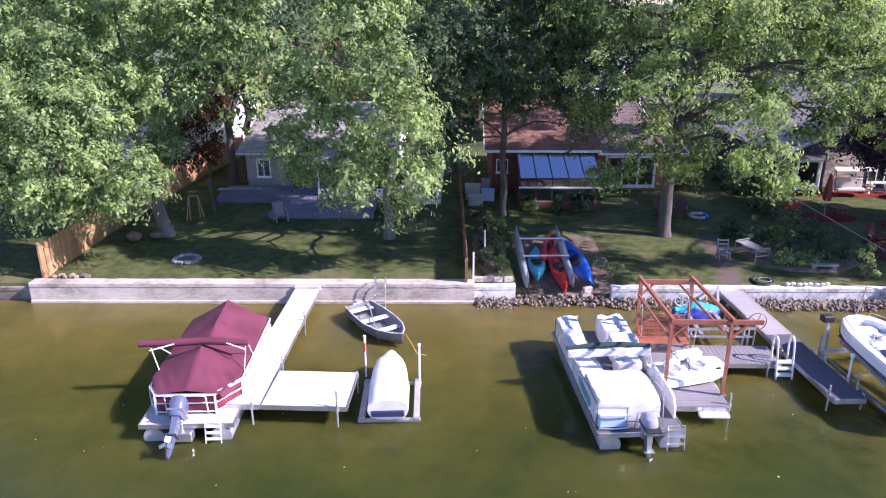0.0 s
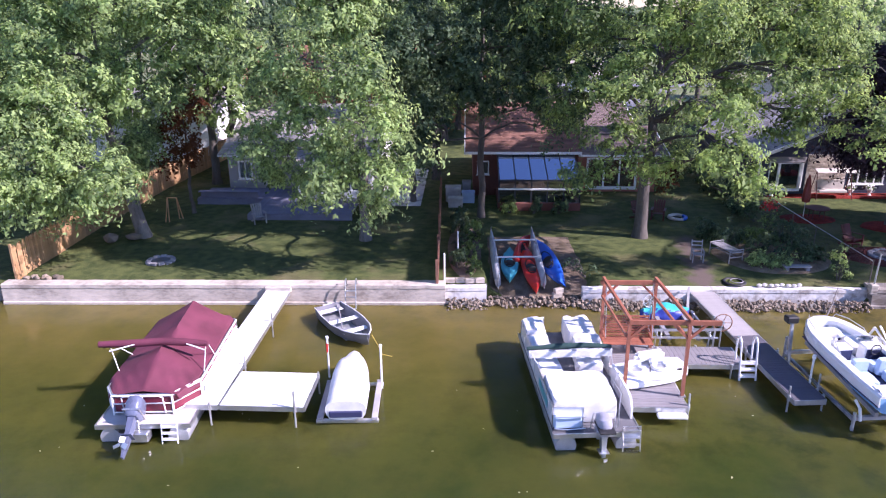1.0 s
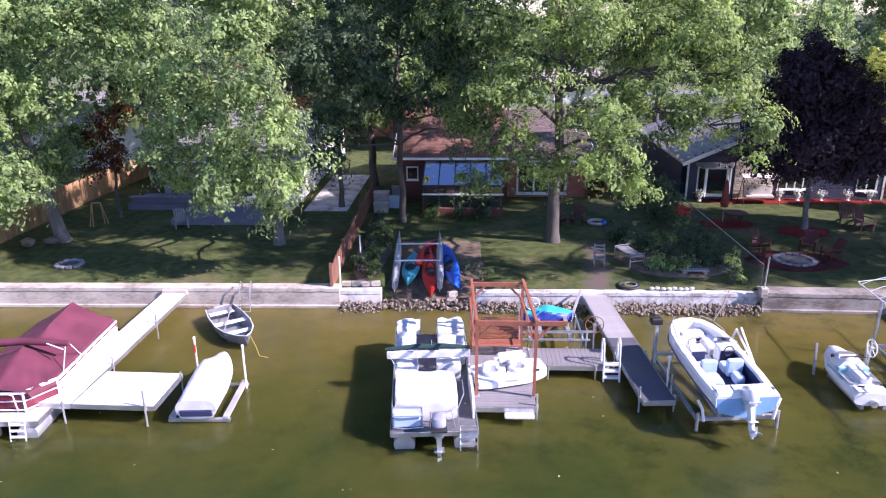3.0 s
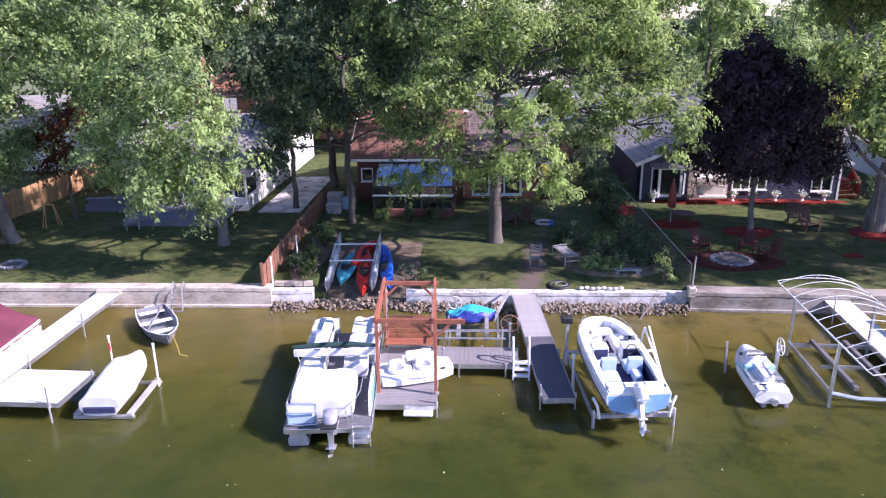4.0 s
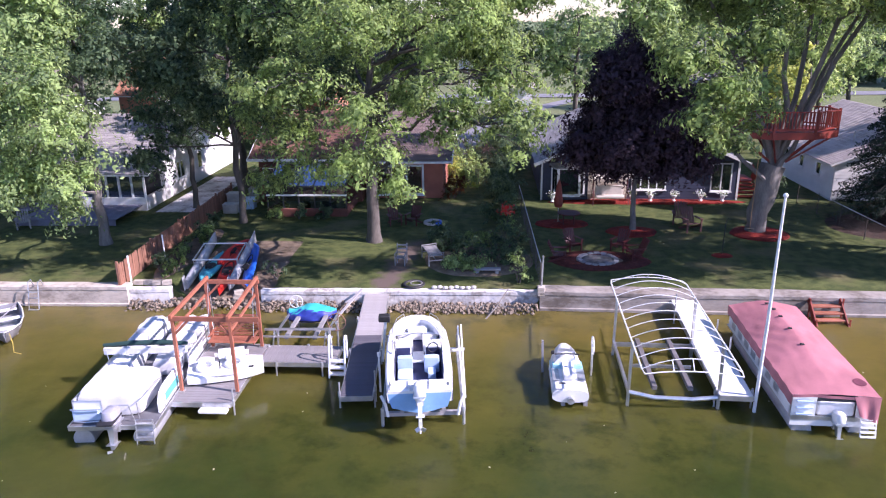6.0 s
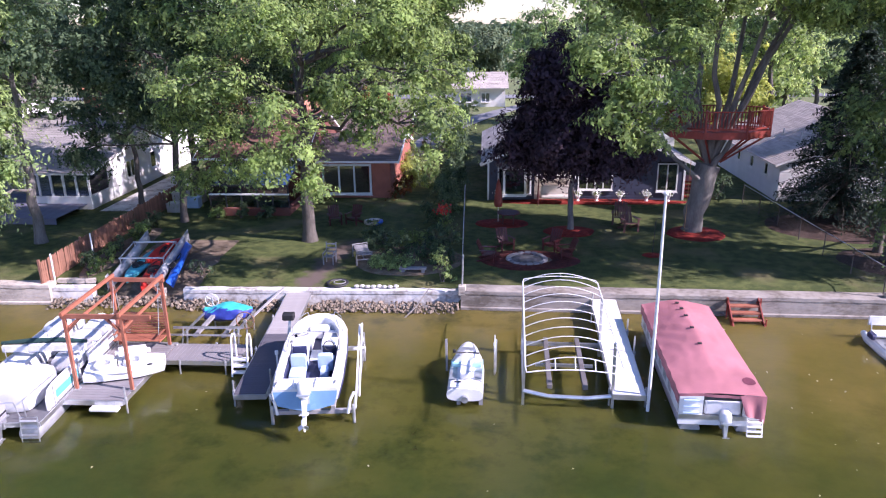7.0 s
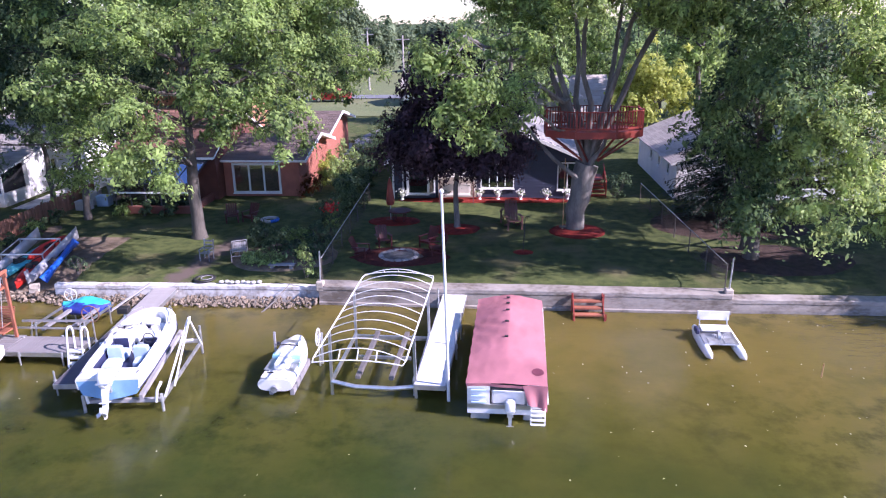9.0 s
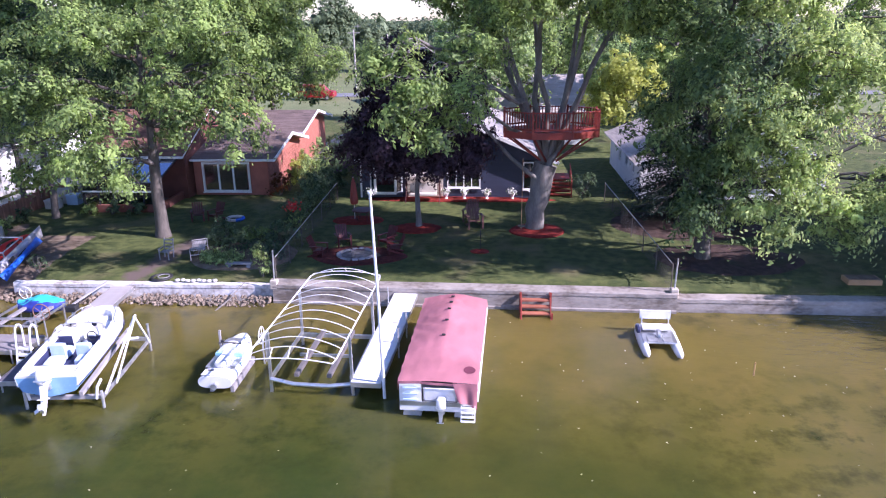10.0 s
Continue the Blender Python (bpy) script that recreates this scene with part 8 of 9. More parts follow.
# red stairs into the water
s_ = thing("water_steps", pose(31.5, 25.62, -0.12), "red-stained wooden steps from the sea wall into the lake", "stairs")
for k in range(4):
    part("tread", cube(-0.58, 0.58, 0.24 * k - 0.02, 0.24 * k + 0.22, 0.02 + 0.2 * k, 0.1 + 0.2 * k, 0.012), M_CEDAR, s_)
for x in (-0.6, 0.6):
    part("stringer", beam((x, -0.35, -0.3), (x, 1.05, 0.86), 0.05, 0.24), M_REDWOOD, s_)
    part("post", beam((x * 1.07, 0.05, -0.6), (x * 1.07, 0.05, 0.4), 0.05, 0.05), M_REDWOOD, s_)
    part("post", beam((x * 1.07, 0.8, -0.2), (x * 1.07, 0.8, 0.98), 0.05, 0.05), M_REDWOOD, s_)

# white catamaran pedal boat
b = thing("pedal_catamaran", pose(35.93, 23.6, 0.0, 0, 0, -2.5), "white twin-hulled pedal boat with a bench seat afloat", "boat")
for s in (-1, 1):
    part("float", tube(bmesh.new(), [(s * 0.58, -1.45, 0.16), (s * 0.58, -1.1, 0.12), (s * 0.58, -0.3, 0.1), (s * 0.58, 0.8, 0.1), (s * 0.58, 1.25, 0.16)], [0.03, 0.14, 0.18, 0.18, 0.1], 12), M_GEL, b, smooth=True)
part("frame", cube(-0.62, 0.62, -0.55, 0.9, 0.24, 0.29, 0.01), M_ALU, b)
part("seat", cube(-0.56, 0.56, 0.35, 0.85, 0.36, 0.46, 0.03), M_GEL, b)
part("backrest", beam((-0.58, 1.0, 0.76), (0.58, 1.0, 0.76), 0.08, 0.34), M_VINYL, b)
for s in (-1, 1):
    part("back_support", rod((s * 0.5, 0.8, 0.28), (s * 0.5, 1.0, 0.78), 0.02), M_ALU, b)
    part("pedal_crank", tube(bmesh.new(), [(s * 0.12, -0.1, 0.3), (s * 0.12, -0.15, 0.5), (s * 0.3, -0.18, 0.5)], 0.015, 6), M_STEEL, b)
    part("footboard", cube(s * 0.28 - 0.17, s * 0.28 + 0.17, -0.5, -0.05, 0.29, 0.32), M_STEEL, b)
part("paddle_wheel", disc(bmesh.new(), (0, 0.1, 0.32), 0.22, 0.1, 14, "X"), M_STEEL, b)
part("side_bag", cube(-0.78, -0.62, 0.2, 0.6, 0.3, 0.5, 0.04), M_NAVYV, b)
st_ = thing("marker_stake", pose(38.6, 21.2, 0), "thin wooden stake standing in the water", "stake")
part("shaft", rod((0, 0, -1), (0.03, 0.02, 0.5), 0.02, 6), M_FENCE, st_)

# ---- tree house ----
th = thing("tree_house", pose(32.62, 35.6, 0), "red-stained octagonal tree house deck with baluster railing round the trunk", "tree house")
R0, DZ = 2.55, 6.22
octo = [(R0 * 1.0 * math.cos(math.pi / 8 + k * math.pi / 4), R0 * 0.6 * math.sin(math.pi / 8 + k * math.pi / 4)) for k in range(8)]
bm = bmesh.new()
loft(bm, [[Vector((x, y, z)) for x, y in octo] for z in (DZ - 0.05, DZ)])
part("deck_floor", bm, M_REDWOOD, th)
for k in range(8):
    a, c = Vector((*octo[k], 0)), Vector((*octo[(k + 1) % 8], 0))
    part("fascia", beam(a + Vector((0, 0, DZ - 0.15)), c + Vector((0, 0, DZ - 0.15)), 0.05, 0.34), M_REDWOOD, th)
    part("top_rail", beam(a + Vector((0, 0, DZ + 0.98)), c + Vector((0, 0, DZ + 0.98)), 0.11, 0.05), M_REDWOOD, th)
    part("lower_rail", beam(a + Vector((0, 0, DZ + 0.16)), c + Vector((0, 0, DZ + 0.16)), 0.05, 0.08), M_REDWOOD, th)
    part("post", beam(a + Vector((0, 0, DZ - 0.3)), a + Vector((0, 0, DZ + 1.08)), 0.1, 0.1), M_REDWOOD, th)
    n = int((c - a).length / 0.16)
    bal = finish("baluster", cube(-0.025, 0.025, -0.02, 0.02, DZ + 0.2, DZ + 0.96), M_REDWOOD)
    for i in range(1, n):
        mesh_part("baluster", bal, th, Matrix.Translation(a.lerp(c, i / n)))
    part("brace", beam(Vector((a.x * 0.95, a.y * 0.95, DZ - 0.25)), Vector((a.x * 0.15, a.y * 0.15 + 0.2, DZ - 1.7)), 0.07, 0.09), M_REDWOOD, th)
swing = thing("rope_swing", pose(31.2, 34.5, LAWN), "rope swing with a small dark seat hanging from a limb", "swing")
part("rope", rod((0, 0, 0.62), (0.02, 0.05, 4.1), 0.018, 6), M_FENCE, swing)
part("seat", disc(bmesh.new(), (0, 0, 0.58), 0.19, 0.06, 16), M_BARK, swing)
part("knot", disc(bmesh.new(), (0, 0, 0.5), 0.05, 0.1, 8), M_FENCE, swing)

# ---- fences ----
def board_fence(label, pts, h, material, bw=0.14, gap=0.012, post_every=2.4, ragged=0.02, seed=1):
    """Upright boards on rails and posts along pts."""
    f = thing("fence", Matrix.Identity(4), label, "fence")
    rng = random.Random(seed)
    bm = cube(0, bw - gap, -0.01, 0.01, 0.04, h - 0.06)
    box(bm, 0.02, bw - gap - 0.02, -0.009, 0.009, h - 0.06, h)
    me = finish("board", bm, material)
    for (xa, ya), (xb, yb) in zip(pts, pts[1:]):
        d = Vector((xb - xa, yb - ya, 0))
        n = int(d.length / bw)
        ang = math.atan2(d.y, d.x)
        for k in range(n):
            p = Vector((xa, ya, 0)) + d * (k / n)
            mesh_part("board", me, f, pose(p.x, p.y, ground_z(p.x, max(p.y, 27.8)) - 0.02 + rng.uniform(-ragged, ragged), rng.uniform(-1.2, 1.2), rng.uniform(-0.8, 0.8), math.degrees(ang)))
        m = max(1, int(d.length / post_every))
        side = Vector((-d.y, d.x, 0)).normalized() * 0.06
        for k in range(m + 1):
            p = Vector((xa, ya, LAWN)) + d * (k / m) + side
            part("post", beam(p + Vector((0, 0, -0.3)), p + Vector((0, 0, h + 0.04)), 0.09, 0.09), material, f)
        for z in (0.25, h - 0.25):
            a, c = Vector((xa, ya, LAWN + z)) + side * 0.55, Vector((xb, yb, LAWN + z)) + side * 0.55
            part("rail", beam(a, c, 0.04, 0.08), material, f)
    return f


M_FENCER = mat("red-brown_fence_board", (0.27, 0.13, 0.085), 0.75, vary=0.2, scale=2.0, fine=30, bump=0.4, per_object=0.4)
board_fence("low red-brown board fence between the yards", [(2.2, 27.2), (2.05, 34), (1.85, 42.5)], 1.12, M_FENCER, seed=3)
board_fence("tan cedar privacy fence along the side of the lawn", [(-16.1, 27.5), (-16.2, 34), (-16.0, 43.6), (-15.0, 53.5)], 1.6, M_FENCE, seed=4)


M_WIRE = mat("dark_rusty_wire", (0.12, 0.1, 0.09), 0.7, 0.3, vary=0.2)


def wire_fence(label, a, b, h=1.1, n=6):
    f = thing("wire_fence", Matrix.Identity(4), label, "fence")
    a, b = Vector((*a, LAWN)), Vector((*b, LAWN))
    for k in range(n + 1):
        p = a.lerp(b, k / n)
        part("post", rod(p + Vector((0, 0, -0.3)), p + Vector((0, 0, h + 0.04)), 0.025, 8), M_WIRE, f)
    part("top_rail", rod(a + Vector((0, 0, h)), b + Vector((0, 0, h)), 0.02, 6), M_STEEL, f)
    bm = bmesh.new()
    L_ = (b - a).length
    m = int(L_ / 0.14)
    d = (b - a) / L_
    for k in range(-8, m):
        for s in (1, -1):
            p0, p1 = k * 0.14, k * 0.14 + 1.0
            z0, z1 = (0.02, h) if s > 0 else (h, 0.02)
            if p0 < 0:
                z0 += (z1 - z0) * (-p0)
                p0 = 0
            if p1 > L_:
                z1 = z0 + (z1 - z0) * (L_ - p0) / max(1e-3, (p1 - p0))
                p1 = L_
            if p1 > p0:
                bar(bm, a + d * p0 + Vector((0, 0, z0)), a + d * p1 + Vector((0, 0, z1)), 0.003, 0.003)
    tagged(part("mesh", bm, M_WIRE, f), kind="stuff")
    return f


wire_fence("grey chain-link fence between two lawns", (37.15, 27.1), (36.6, 42), 1.15, 6)
wire_fence("rusty chain-link fence beside the garden bed", (20.25, 27.5), (19.95, 42), 1.1, 6)

# corner posts at the wall
for x, y, h in ((20.25, 27.15, 1.75), (37.2, 26.75, 1.7)):
    p = thing("corner_post", pose(x, y, 0.6), "weathered metal fence post set at the sea wall", "post")
    part("shaft", rod((0, 0, 0), (0.05, 0.02, h), 0.035), M_STEEL, p)
    part("footing", cube(-0.16, 0.16, -0.14, 0.16, 0, 0.42, 0.03), M_CONC, p)

# ---- mulch, beds, paths ----
def mound(name, x, y, rx, ry, h, material, label, seed=0, inner=0.0, category="garden bed"):
    bm = bmesh.new()
    n = 32
    rings = []
    for f, z in ((1.0, -0.02), (0.96, h * 0.45), (0.75, h), (max(inner, 0.35), h * 1.02), (max(inner - 0.04, 0.02), h * (0.3 if inner else 1.0))):
        rings.append([Vector((rx * f * math.cos(a) * (1 + 0.1 * noise.noise((math.cos(a) * 1.5, math.sin(a) * 1.5, seed))), ry * f * math.sin(a) * (1 + 0.1 * noise.noise((math.cos(a) * 1.5, math.sin(a) * 1.5, seed + 4))), z + 0.02 * noise.noise((f * 4 + math.cos(a) * 3, math.sin(a) * 3, seed)))) for a in (2 * math.pi * k / n for k in range(n))])
    loft(bm, rings, not inner)
    o = tagged(new(name, finish(name, bm, material, True)), label, category, "", "structure")
    o.matrix_basis = pose(x, y, LAWN)
    return o


# needle litter by the spruce; round the maples its dark colour paints deep shade
M_LITTER_SHADE = ground_mat("needle_litter", (0.05, 0.034, 0.028), (0.085, 0.055, 0.045), (0.045, 0.05, 0.022), 0.6, 3.0, 40.0)
mound("needle_litter", 40.2, 36.9, 4.3, 2.9, 0.05, M_LITTER_SHADE, "bare brown ground with needles under the spruce", 8)
mound("ground_shade", 40.6, 31.2, 3.4, 2.3, 0.04, M_LITTER_SHADE, "dark patch round the maple trunks, painting deep shade on the grass", 9)
mound("mulch_ring", 32.1, 35.5, 1.5, 1.35, 0.12, M_MULCH, "bright red mulch ring round the tree house trunk", 1)
mound("mulch_ring", 25.6, 35.8, 1.35, 1.0, 0.1, M_MULCH, "red mulch ring round the purple maple", 2)
mound("mulch_ring", 22.1, 37.3, 1.5, 0.95, 0.1, M_MULCH, "red mulch bed under the garden table", 3)
mound("mulch_ring", 23.2, 31.1, 2.3, 1.45, 0.08, M_MULCH_SHADE, "red mulch circle round the fire pit, shade in its colour", 4, 0.5)
mound("mulch_bed", 27.5, 42.15, 6.2, 0.62, 0.1, M_MULCH, "long red mulch bed along the navy house", 5)
mound("mulch_ring", 29.1, 31.9, 0.5, 0.35, 0.07, M_MULCH, "small red mulch patch at a garden stake", 6)
mound("garden_bed", 17.6, 31.0, 2.6, 2.2, 0.1, M_DIRT, "dark soil garden bed full of shrubs", 7)
mound("garden_bed", 3.3, 32.2, 0.85, 4.0, 0.06, M_DIRT, "soil bed with plants along the fence", 10)
bm = bmesh.new()
sheet(bm, lambda u, v: Vector((4.3 + 4.4 * u, 26.25 + 7.6 * v, ground_z(4.3 + 4.4 * u, 26.25 + 7.6 * v) + 0.02 - (0.05 if u in (0, 1) else 0))), 18, 24)
structure("launch_ramp", bm, M_DIRT, "bare earth boat launch between the walls", True)
bm = bmesh.new()
sheet(bm, lambda u, v: Vector((-1.9 + 2.6 * u, 39.5 + 10 * v, LAWN + 0.035)), 4, 8)
structure("patio", bm, M_CONC_W, "pale concrete patio beside the white house", True)

# ---- rip-rap stones ----
stones = [stone_mesh(k) for k in range(7)]
M_STONE_L = mat("pale_rip_rap_stone", (0.22, 0.175, 0.13), 0.85, vary=0.3, scale=2.0, fine=25, bump=0.6, per_object=0.8)
for s in stones:
    s.materials.clear()
    s.materials.append(M_STONE_L)
rr = thing("rip_rap", Matrix.Identity(4), "pale and rust-stained stones heaped along the foot of the wall", "stones")
rng = random.Random(9)
for k in range(295):
    x = rng.uniform(2.6, 20.1)
    s = rng.uniform(0.1, 0.25) * (1 if k % 3 else 0.7)
    y = rng.uniform(26.55, 27.05) + (0.25 if 4.3 < x < 8.2 else 0)
    z = -0.06 + 0.3 * (y - 26.25) + rng.uniform(-0.05, 0.05)
    if 12.7 < x < 14.2:
        z -= 0.12
    mesh_part("stone", stones[k % 7], rr, pose(x, y, z, rng.uniform(0, 360), rng.uniform(0, 360), rng.uniform(0, 360)) @ Matrix.Diagonal((s * 1.2, s, s, 1)))
gb = bmesh.new()
for k in range(900):
    x, y = rng.uniform(2.6, 20.1), 27.15 - 0.7 * rng.random() ** 1.4
    s = rng.uniform(0.04, 0.12)
    c = Vector((x, y + (0.25 if 4.3 < x < 8.2 else 0), -0.12 + 0.3 * (y - 26.0) + rng.uniform(-0.03, 0.05) - (0.12 if 12.7 < x < 14.2 else 0)))
    q = [c + Vector((s * rng.uniform(0.6, 1.3) * dx, s * rng.uniform(0.6, 1.2) * dy, s * rng.uniform(0.5, 1.0) * dz)) for dx, dy, dz in ((1, 0, 0), (0, 1, 0), (-1, 0, 0), (0, -1, 0), (0, 0, 1), (0, 0, -1))]
    v = [gb.verts.new(p) for p in q]
    for i in range(4):
        gb.faces.new((v[i], v[(i + 1) % 4], v[4]))
        gb.faces.new((v[(i + 1) % 4], v[i], v[5]))
tagged(part("rubble", gb, M_STONE, rr), kind="stuff")
st = thing("white_stones", pose(16.6, 27.55, 0.72), "row of white-painted stones edging the wall", "stones")
for k in range(8):
    mesh_part("stone", finish("stone", ball(bmesh.new(), (0, 0, 0.06), 0.095, 1.3, 1, 0.7, 8, 6), M_CONC_W), st, Matrix.Translation((-0.85 + 0.24 * k, 0.05 * math.sin(k * 2), 0)))
far = thing("rocks", pose(-14.0, 32.8, LAWN), "two pale boulders beside the leaning maple", "rocks")
mesh_part("boulder", stones[0], far, pose(-0.45, -0.2, 0.25) @ Matrix.Diagonal((0.9, 0.7, 0.8, 1)))
mesh_part("boulder", stones[3], far, pose(0.55, 0.2, 0.2) @ Matrix.Diagonal((0.9, 0.6, 0.6, 1)))
edge = thing("rocks", pose(-15.3, 27.6, LAWN), "pale stones at the fence corner by the wall", "rocks")
for k in range(7):
    mesh_part("stone", stones[k], edge, pose(-0.5 + 0.25 * k, 0.15 * (k % 2), 0.06, k * 40, 0, k * 70) @ Matrix.Diagonal((0.4, 0.3, 0.3, 1)))


def fire_pit(x, y, r, label):
    f = thing("fire_pit", pose(x, y, LAWN), label, "fire pit")
    n = int(2 * math.pi * r / 0.3)
    blk = finish("block", cube(-0.14, 0.14, -0.11, 0.11, 0, 0.13, 0.025), M_PITSTONE)
    for k in range(n):
        a = 2 * math.pi * k / n
        mesh_part("block", blk, f, pose(r * math.cos(a), r * math.sin(a), 0.02 * math.sin(k * 5), 0, 0, math.degrees(a) + 90 + 6 * math.sin(k * 3)))
    part("ash", disc(bmesh.new(), (0, 0, 0.03), r - 0.1, 0.05, 20), M_ASH, f)
    return f


M_PITSTONE = mat("pale_pit_stone", (0.27, 0.26, 0.27), 0.85, vary=0.2, scale=3, fine=20, bump=0.5, per_object=0.5)
M_ASH = mat("grey_ash", (0.1, 0.1, 0.105), 0.95, vary=0.3, scale=4, fine=30)
fire_pit(-10.8, 29.9, 0.55, "round stone fire pit on the lawn")
fire_pit(23.15, 31.1, 0.85, "grey stone fire pit inside red mulch")
mound("gravel_ring", 23.15, 31.1, 1.25, 0.95, 0.05, M_DIRT, "grey gravel round the fire pit", 12, 0.55)


# ---- garden furniture ----
def adirondack(m, material, label, group=""):
    c = thing("garden_chair", m, label, "chair", group)
    for k in range(5):
        x = -0.22 + 0.11 * k
        part("back_slat", beam((x, 0.28, 0.32), (x * 1.15, 0.58, 0.98 - 0.5 * x * x), 0.09, 0.02), material, c)
    for k in range(5):
        part("seat_slat", beam((-0.27, -0.22 + 0.115 * k, 0.38 - 0.02 * k), (0.27, -0.22 + 0.115 * k, 0.38 - 0.02 * k), 0.09, 0.02), material, c)
    for s in (-1, 1):
        part("arm", beam((s * 0.34, -0.28, 0.58), (s * 0.34, 0.42, 0.56), 0.12, 0.025), material, c)
        part("leg", beam((s * 0.32, -0.24, 0), (s * 0.32, -0.24, 0.57), 0.08, 0.03), material, c)
        part("leg", beam((s * 0.29, -0.3, 0.34), (s * 0.29, 0.55, 0.0), 0.03, 0.1), material, c)
    return c


M_REDC = mat("red_painted_wood", (0.085, 0.012, 0.014), 0.5, vary=0.15, scale=2, fine=30)
M_GREYC = mat("pale_grey_teak", (0.5, 0.46, 0.42), 0.7, vary=0.15, scale=2, fine=30)
for x, y, a in ((21.4, 31.0, 80), (24.9, 31.4, -75), (24.4, 32.6, -35), (22.2, 32.7, 25)):
    adirondack(pose(x, y, LAWN, 0, 0, a), M_REDC, "red slatted garden chair by the fire pit", "chairs round the fire pit")
for x, y, a in ((12.9, 37.0, 20), (13.9, 37.1, -20)):
    adirondack(pose(x, y, LAWN, 0, 0, a), M_REDC, "red garden chair behind the hickory trunk", "chairs behind the tree")
adirondack(pose(-7.9, 36.1, LAWN, 0, 0, 30), M_GREYWOOD, "grey folding chair beside the deck")


def rocking_chair(m, label):
    c = thing("patio_chair", m, label, "chair")
    for s in (-1, 1):
        part("leg", beam((s * 0.27, -0.25, 0), (s * 0.27, -0.25, 0.62), 0.05, 0.05), M_GREYWOOD, c)
        part("back_post", beam((s * 0.27, 0.25, 0), (s * 0.27, 0.42, 1.1), 0.05, 0.05), M_GREYWOOD, c)
        part("arm", beam((s * 0.28, -0.3, 0.63), (s * 0.28, 0.32, 0.66), 0.07, 0.03), M_GREYWOOD, c)
    for k in range(4):
        part("seat_slat", cube(-0.27, 0.27, -0.25 + 0.13 * k, -0.15 + 0.13 * k, 0.42, 0.44), M_GREYWOOD, c)
    for k in range(3):
        part("back_slat", beam((-0.27, 0.3 + 0.05 * k, 0.6 + 0.2 * k), (0.27, 0.3 + 0.05 * k, 0.6 + 0.2 * k), 0.02, 0.08), M_GREYWOOD, c)
    return c


rocking_chair(pose(14.0, 30.4, LAWN, 0, 0, -6) @ Matrix.Scale(0.85, 4), "pale wooden patio armchair on the garden path")
t = thing("garden_table_set", pose(15.45, 30.85, LAWN, 0, 0, -72) @ Matrix.Scale(0.84, 4), "grey slatted picnic bench with pale metal end frames", "bench")
for k in range(6):
    part("top_slat", cube(-0.95, 0.95, -0.36 + 0.125 * k, -0.25 + 0.125 * k, 0.62, 0.65), M_GREYWOOD, t)
for s in (-1, 1):
    part("end_frame", tube(bmesh.new(), [(s * 0.85, -0.42, 0), (s * 0.85, -0.42, 0.72), (s * 0.85, 0.42, 0.76), (s * 0.85, 0.42, 0)], 0.035, 6), M_GREYWOOD, t)
    part("cross_bar", beam((s * 0.85, -0.42, 0.34), (s * 0.85, 0.42, 0.34), 0.04, 0.05), M_GREYWOOD, t)
part("stretcher", beam((-0.85, 0, 0.34), (0.85, 0, 0.34), 0.04, 0.05), M_GREYWOOD, t)

# closed umbrella and round table
u = thing("patio_umbrella", pose(21.9, 37.4, LAWN), "closed red patio umbrella", "umbrella")
part("pole", rod((0, 0, 0), (0, 0, 2.5), 0.025), M_GREYC, u)
part("closed_canopy", tube(bmesh.new(), [(0, 0, 0.95), (0, 0, 1.15), (0, 0, 1.6), (0, 0, 2.2), (0, 0, 2.48)], [0.2, 0.24, 0.2, 0.12, 0.02], 8), M_REDWOOD, u)
part("base", disc(bmesh.new(), (0, 0, 0.05), 0.28, 0.1, 16), M_BLACK, u)
rt = thing("garden_table", pose(22.1, 37.2, LAWN), "low dark red round garden table", "table")
part("tabletop", disc(bmesh.new(), (0.35, -0.1, 0.68), 0.62, 0.05, 24), M_REDC, rt)
for a in range(4):
    part("leg", rod((0.35 + 0.4 * math.cos(a * 1.57 + 0.7), -0.1 + 0.4 * math.sin(a * 1.57 + 0.7), 0), (0.35 + 0.4 * math.cos(a * 1.57 + 0.7), -0.1 + 0.4 * math.sin(a * 1.57 + 0.7), 0.66), 0.03), M_REDC, rt)


M_BROWNW = mat("brown_stained_wood", (0.14, 0.06, 0.05), 0.6, vary=0.2, scale=2, fine=30)
adirondack(pose(28.75, 36.0, LAWN, 0, 0, 14) @ Matrix.Scale(1.2, 4), M_BROWNW, "large brown slatted garden chair on the lawn")
adirondack(pose(28.5, 37.3, LAWN, 0, 0, -12) @ Matrix.Scale(1.15, 4), M_BROWNW, "brown slatted garden chair behind another")
gs = thing("garden_stake", pose(29.1, 32.0, LAWN), "thin dark garden stake in a red mulch patch", "stake")
part("shaft", rod((0, 0, 0), (0.05, 0, 1.7), 0.02), M_BLACK, gs)
part("crook", tube(bmesh.new(), [(0.05, 0, 1.7), (0.15, 0, 1.82), (0.27, 0, 1.75)], 0.015, 6), M_BLACK, gs)

# garden glider in front of the stone panel
g = thing("garden_glider", pose(25.4, 41.7, LAWN), "canopied garden swing seat with tan cushions", "swing")
for s in (-1, 1):
    part("frame_leg", tube(bmesh.new(), [(s * 1.05, -0.5, 0), (s * 1.0, 0, 1.75), (s * 1.05, 0.5, 0)], 0.025, 6), M_REDC, g)
part("top_bar", rod((-1.0, 0, 1.75), (1.0, 0, 1.75), 0.025), M_REDC, g)
part("canopy", loft(bmesh.new(), [[Vector((-1.15, y, z)), Vector((1.15, y, z)), Vector((1.15, y, z + 0.03)), Vector((-1.15, y, z + 0.03))] for y, z in ((-0.45, 1.66), (0, 1.82), (0.45, 1.7))]), M_SAND, g)
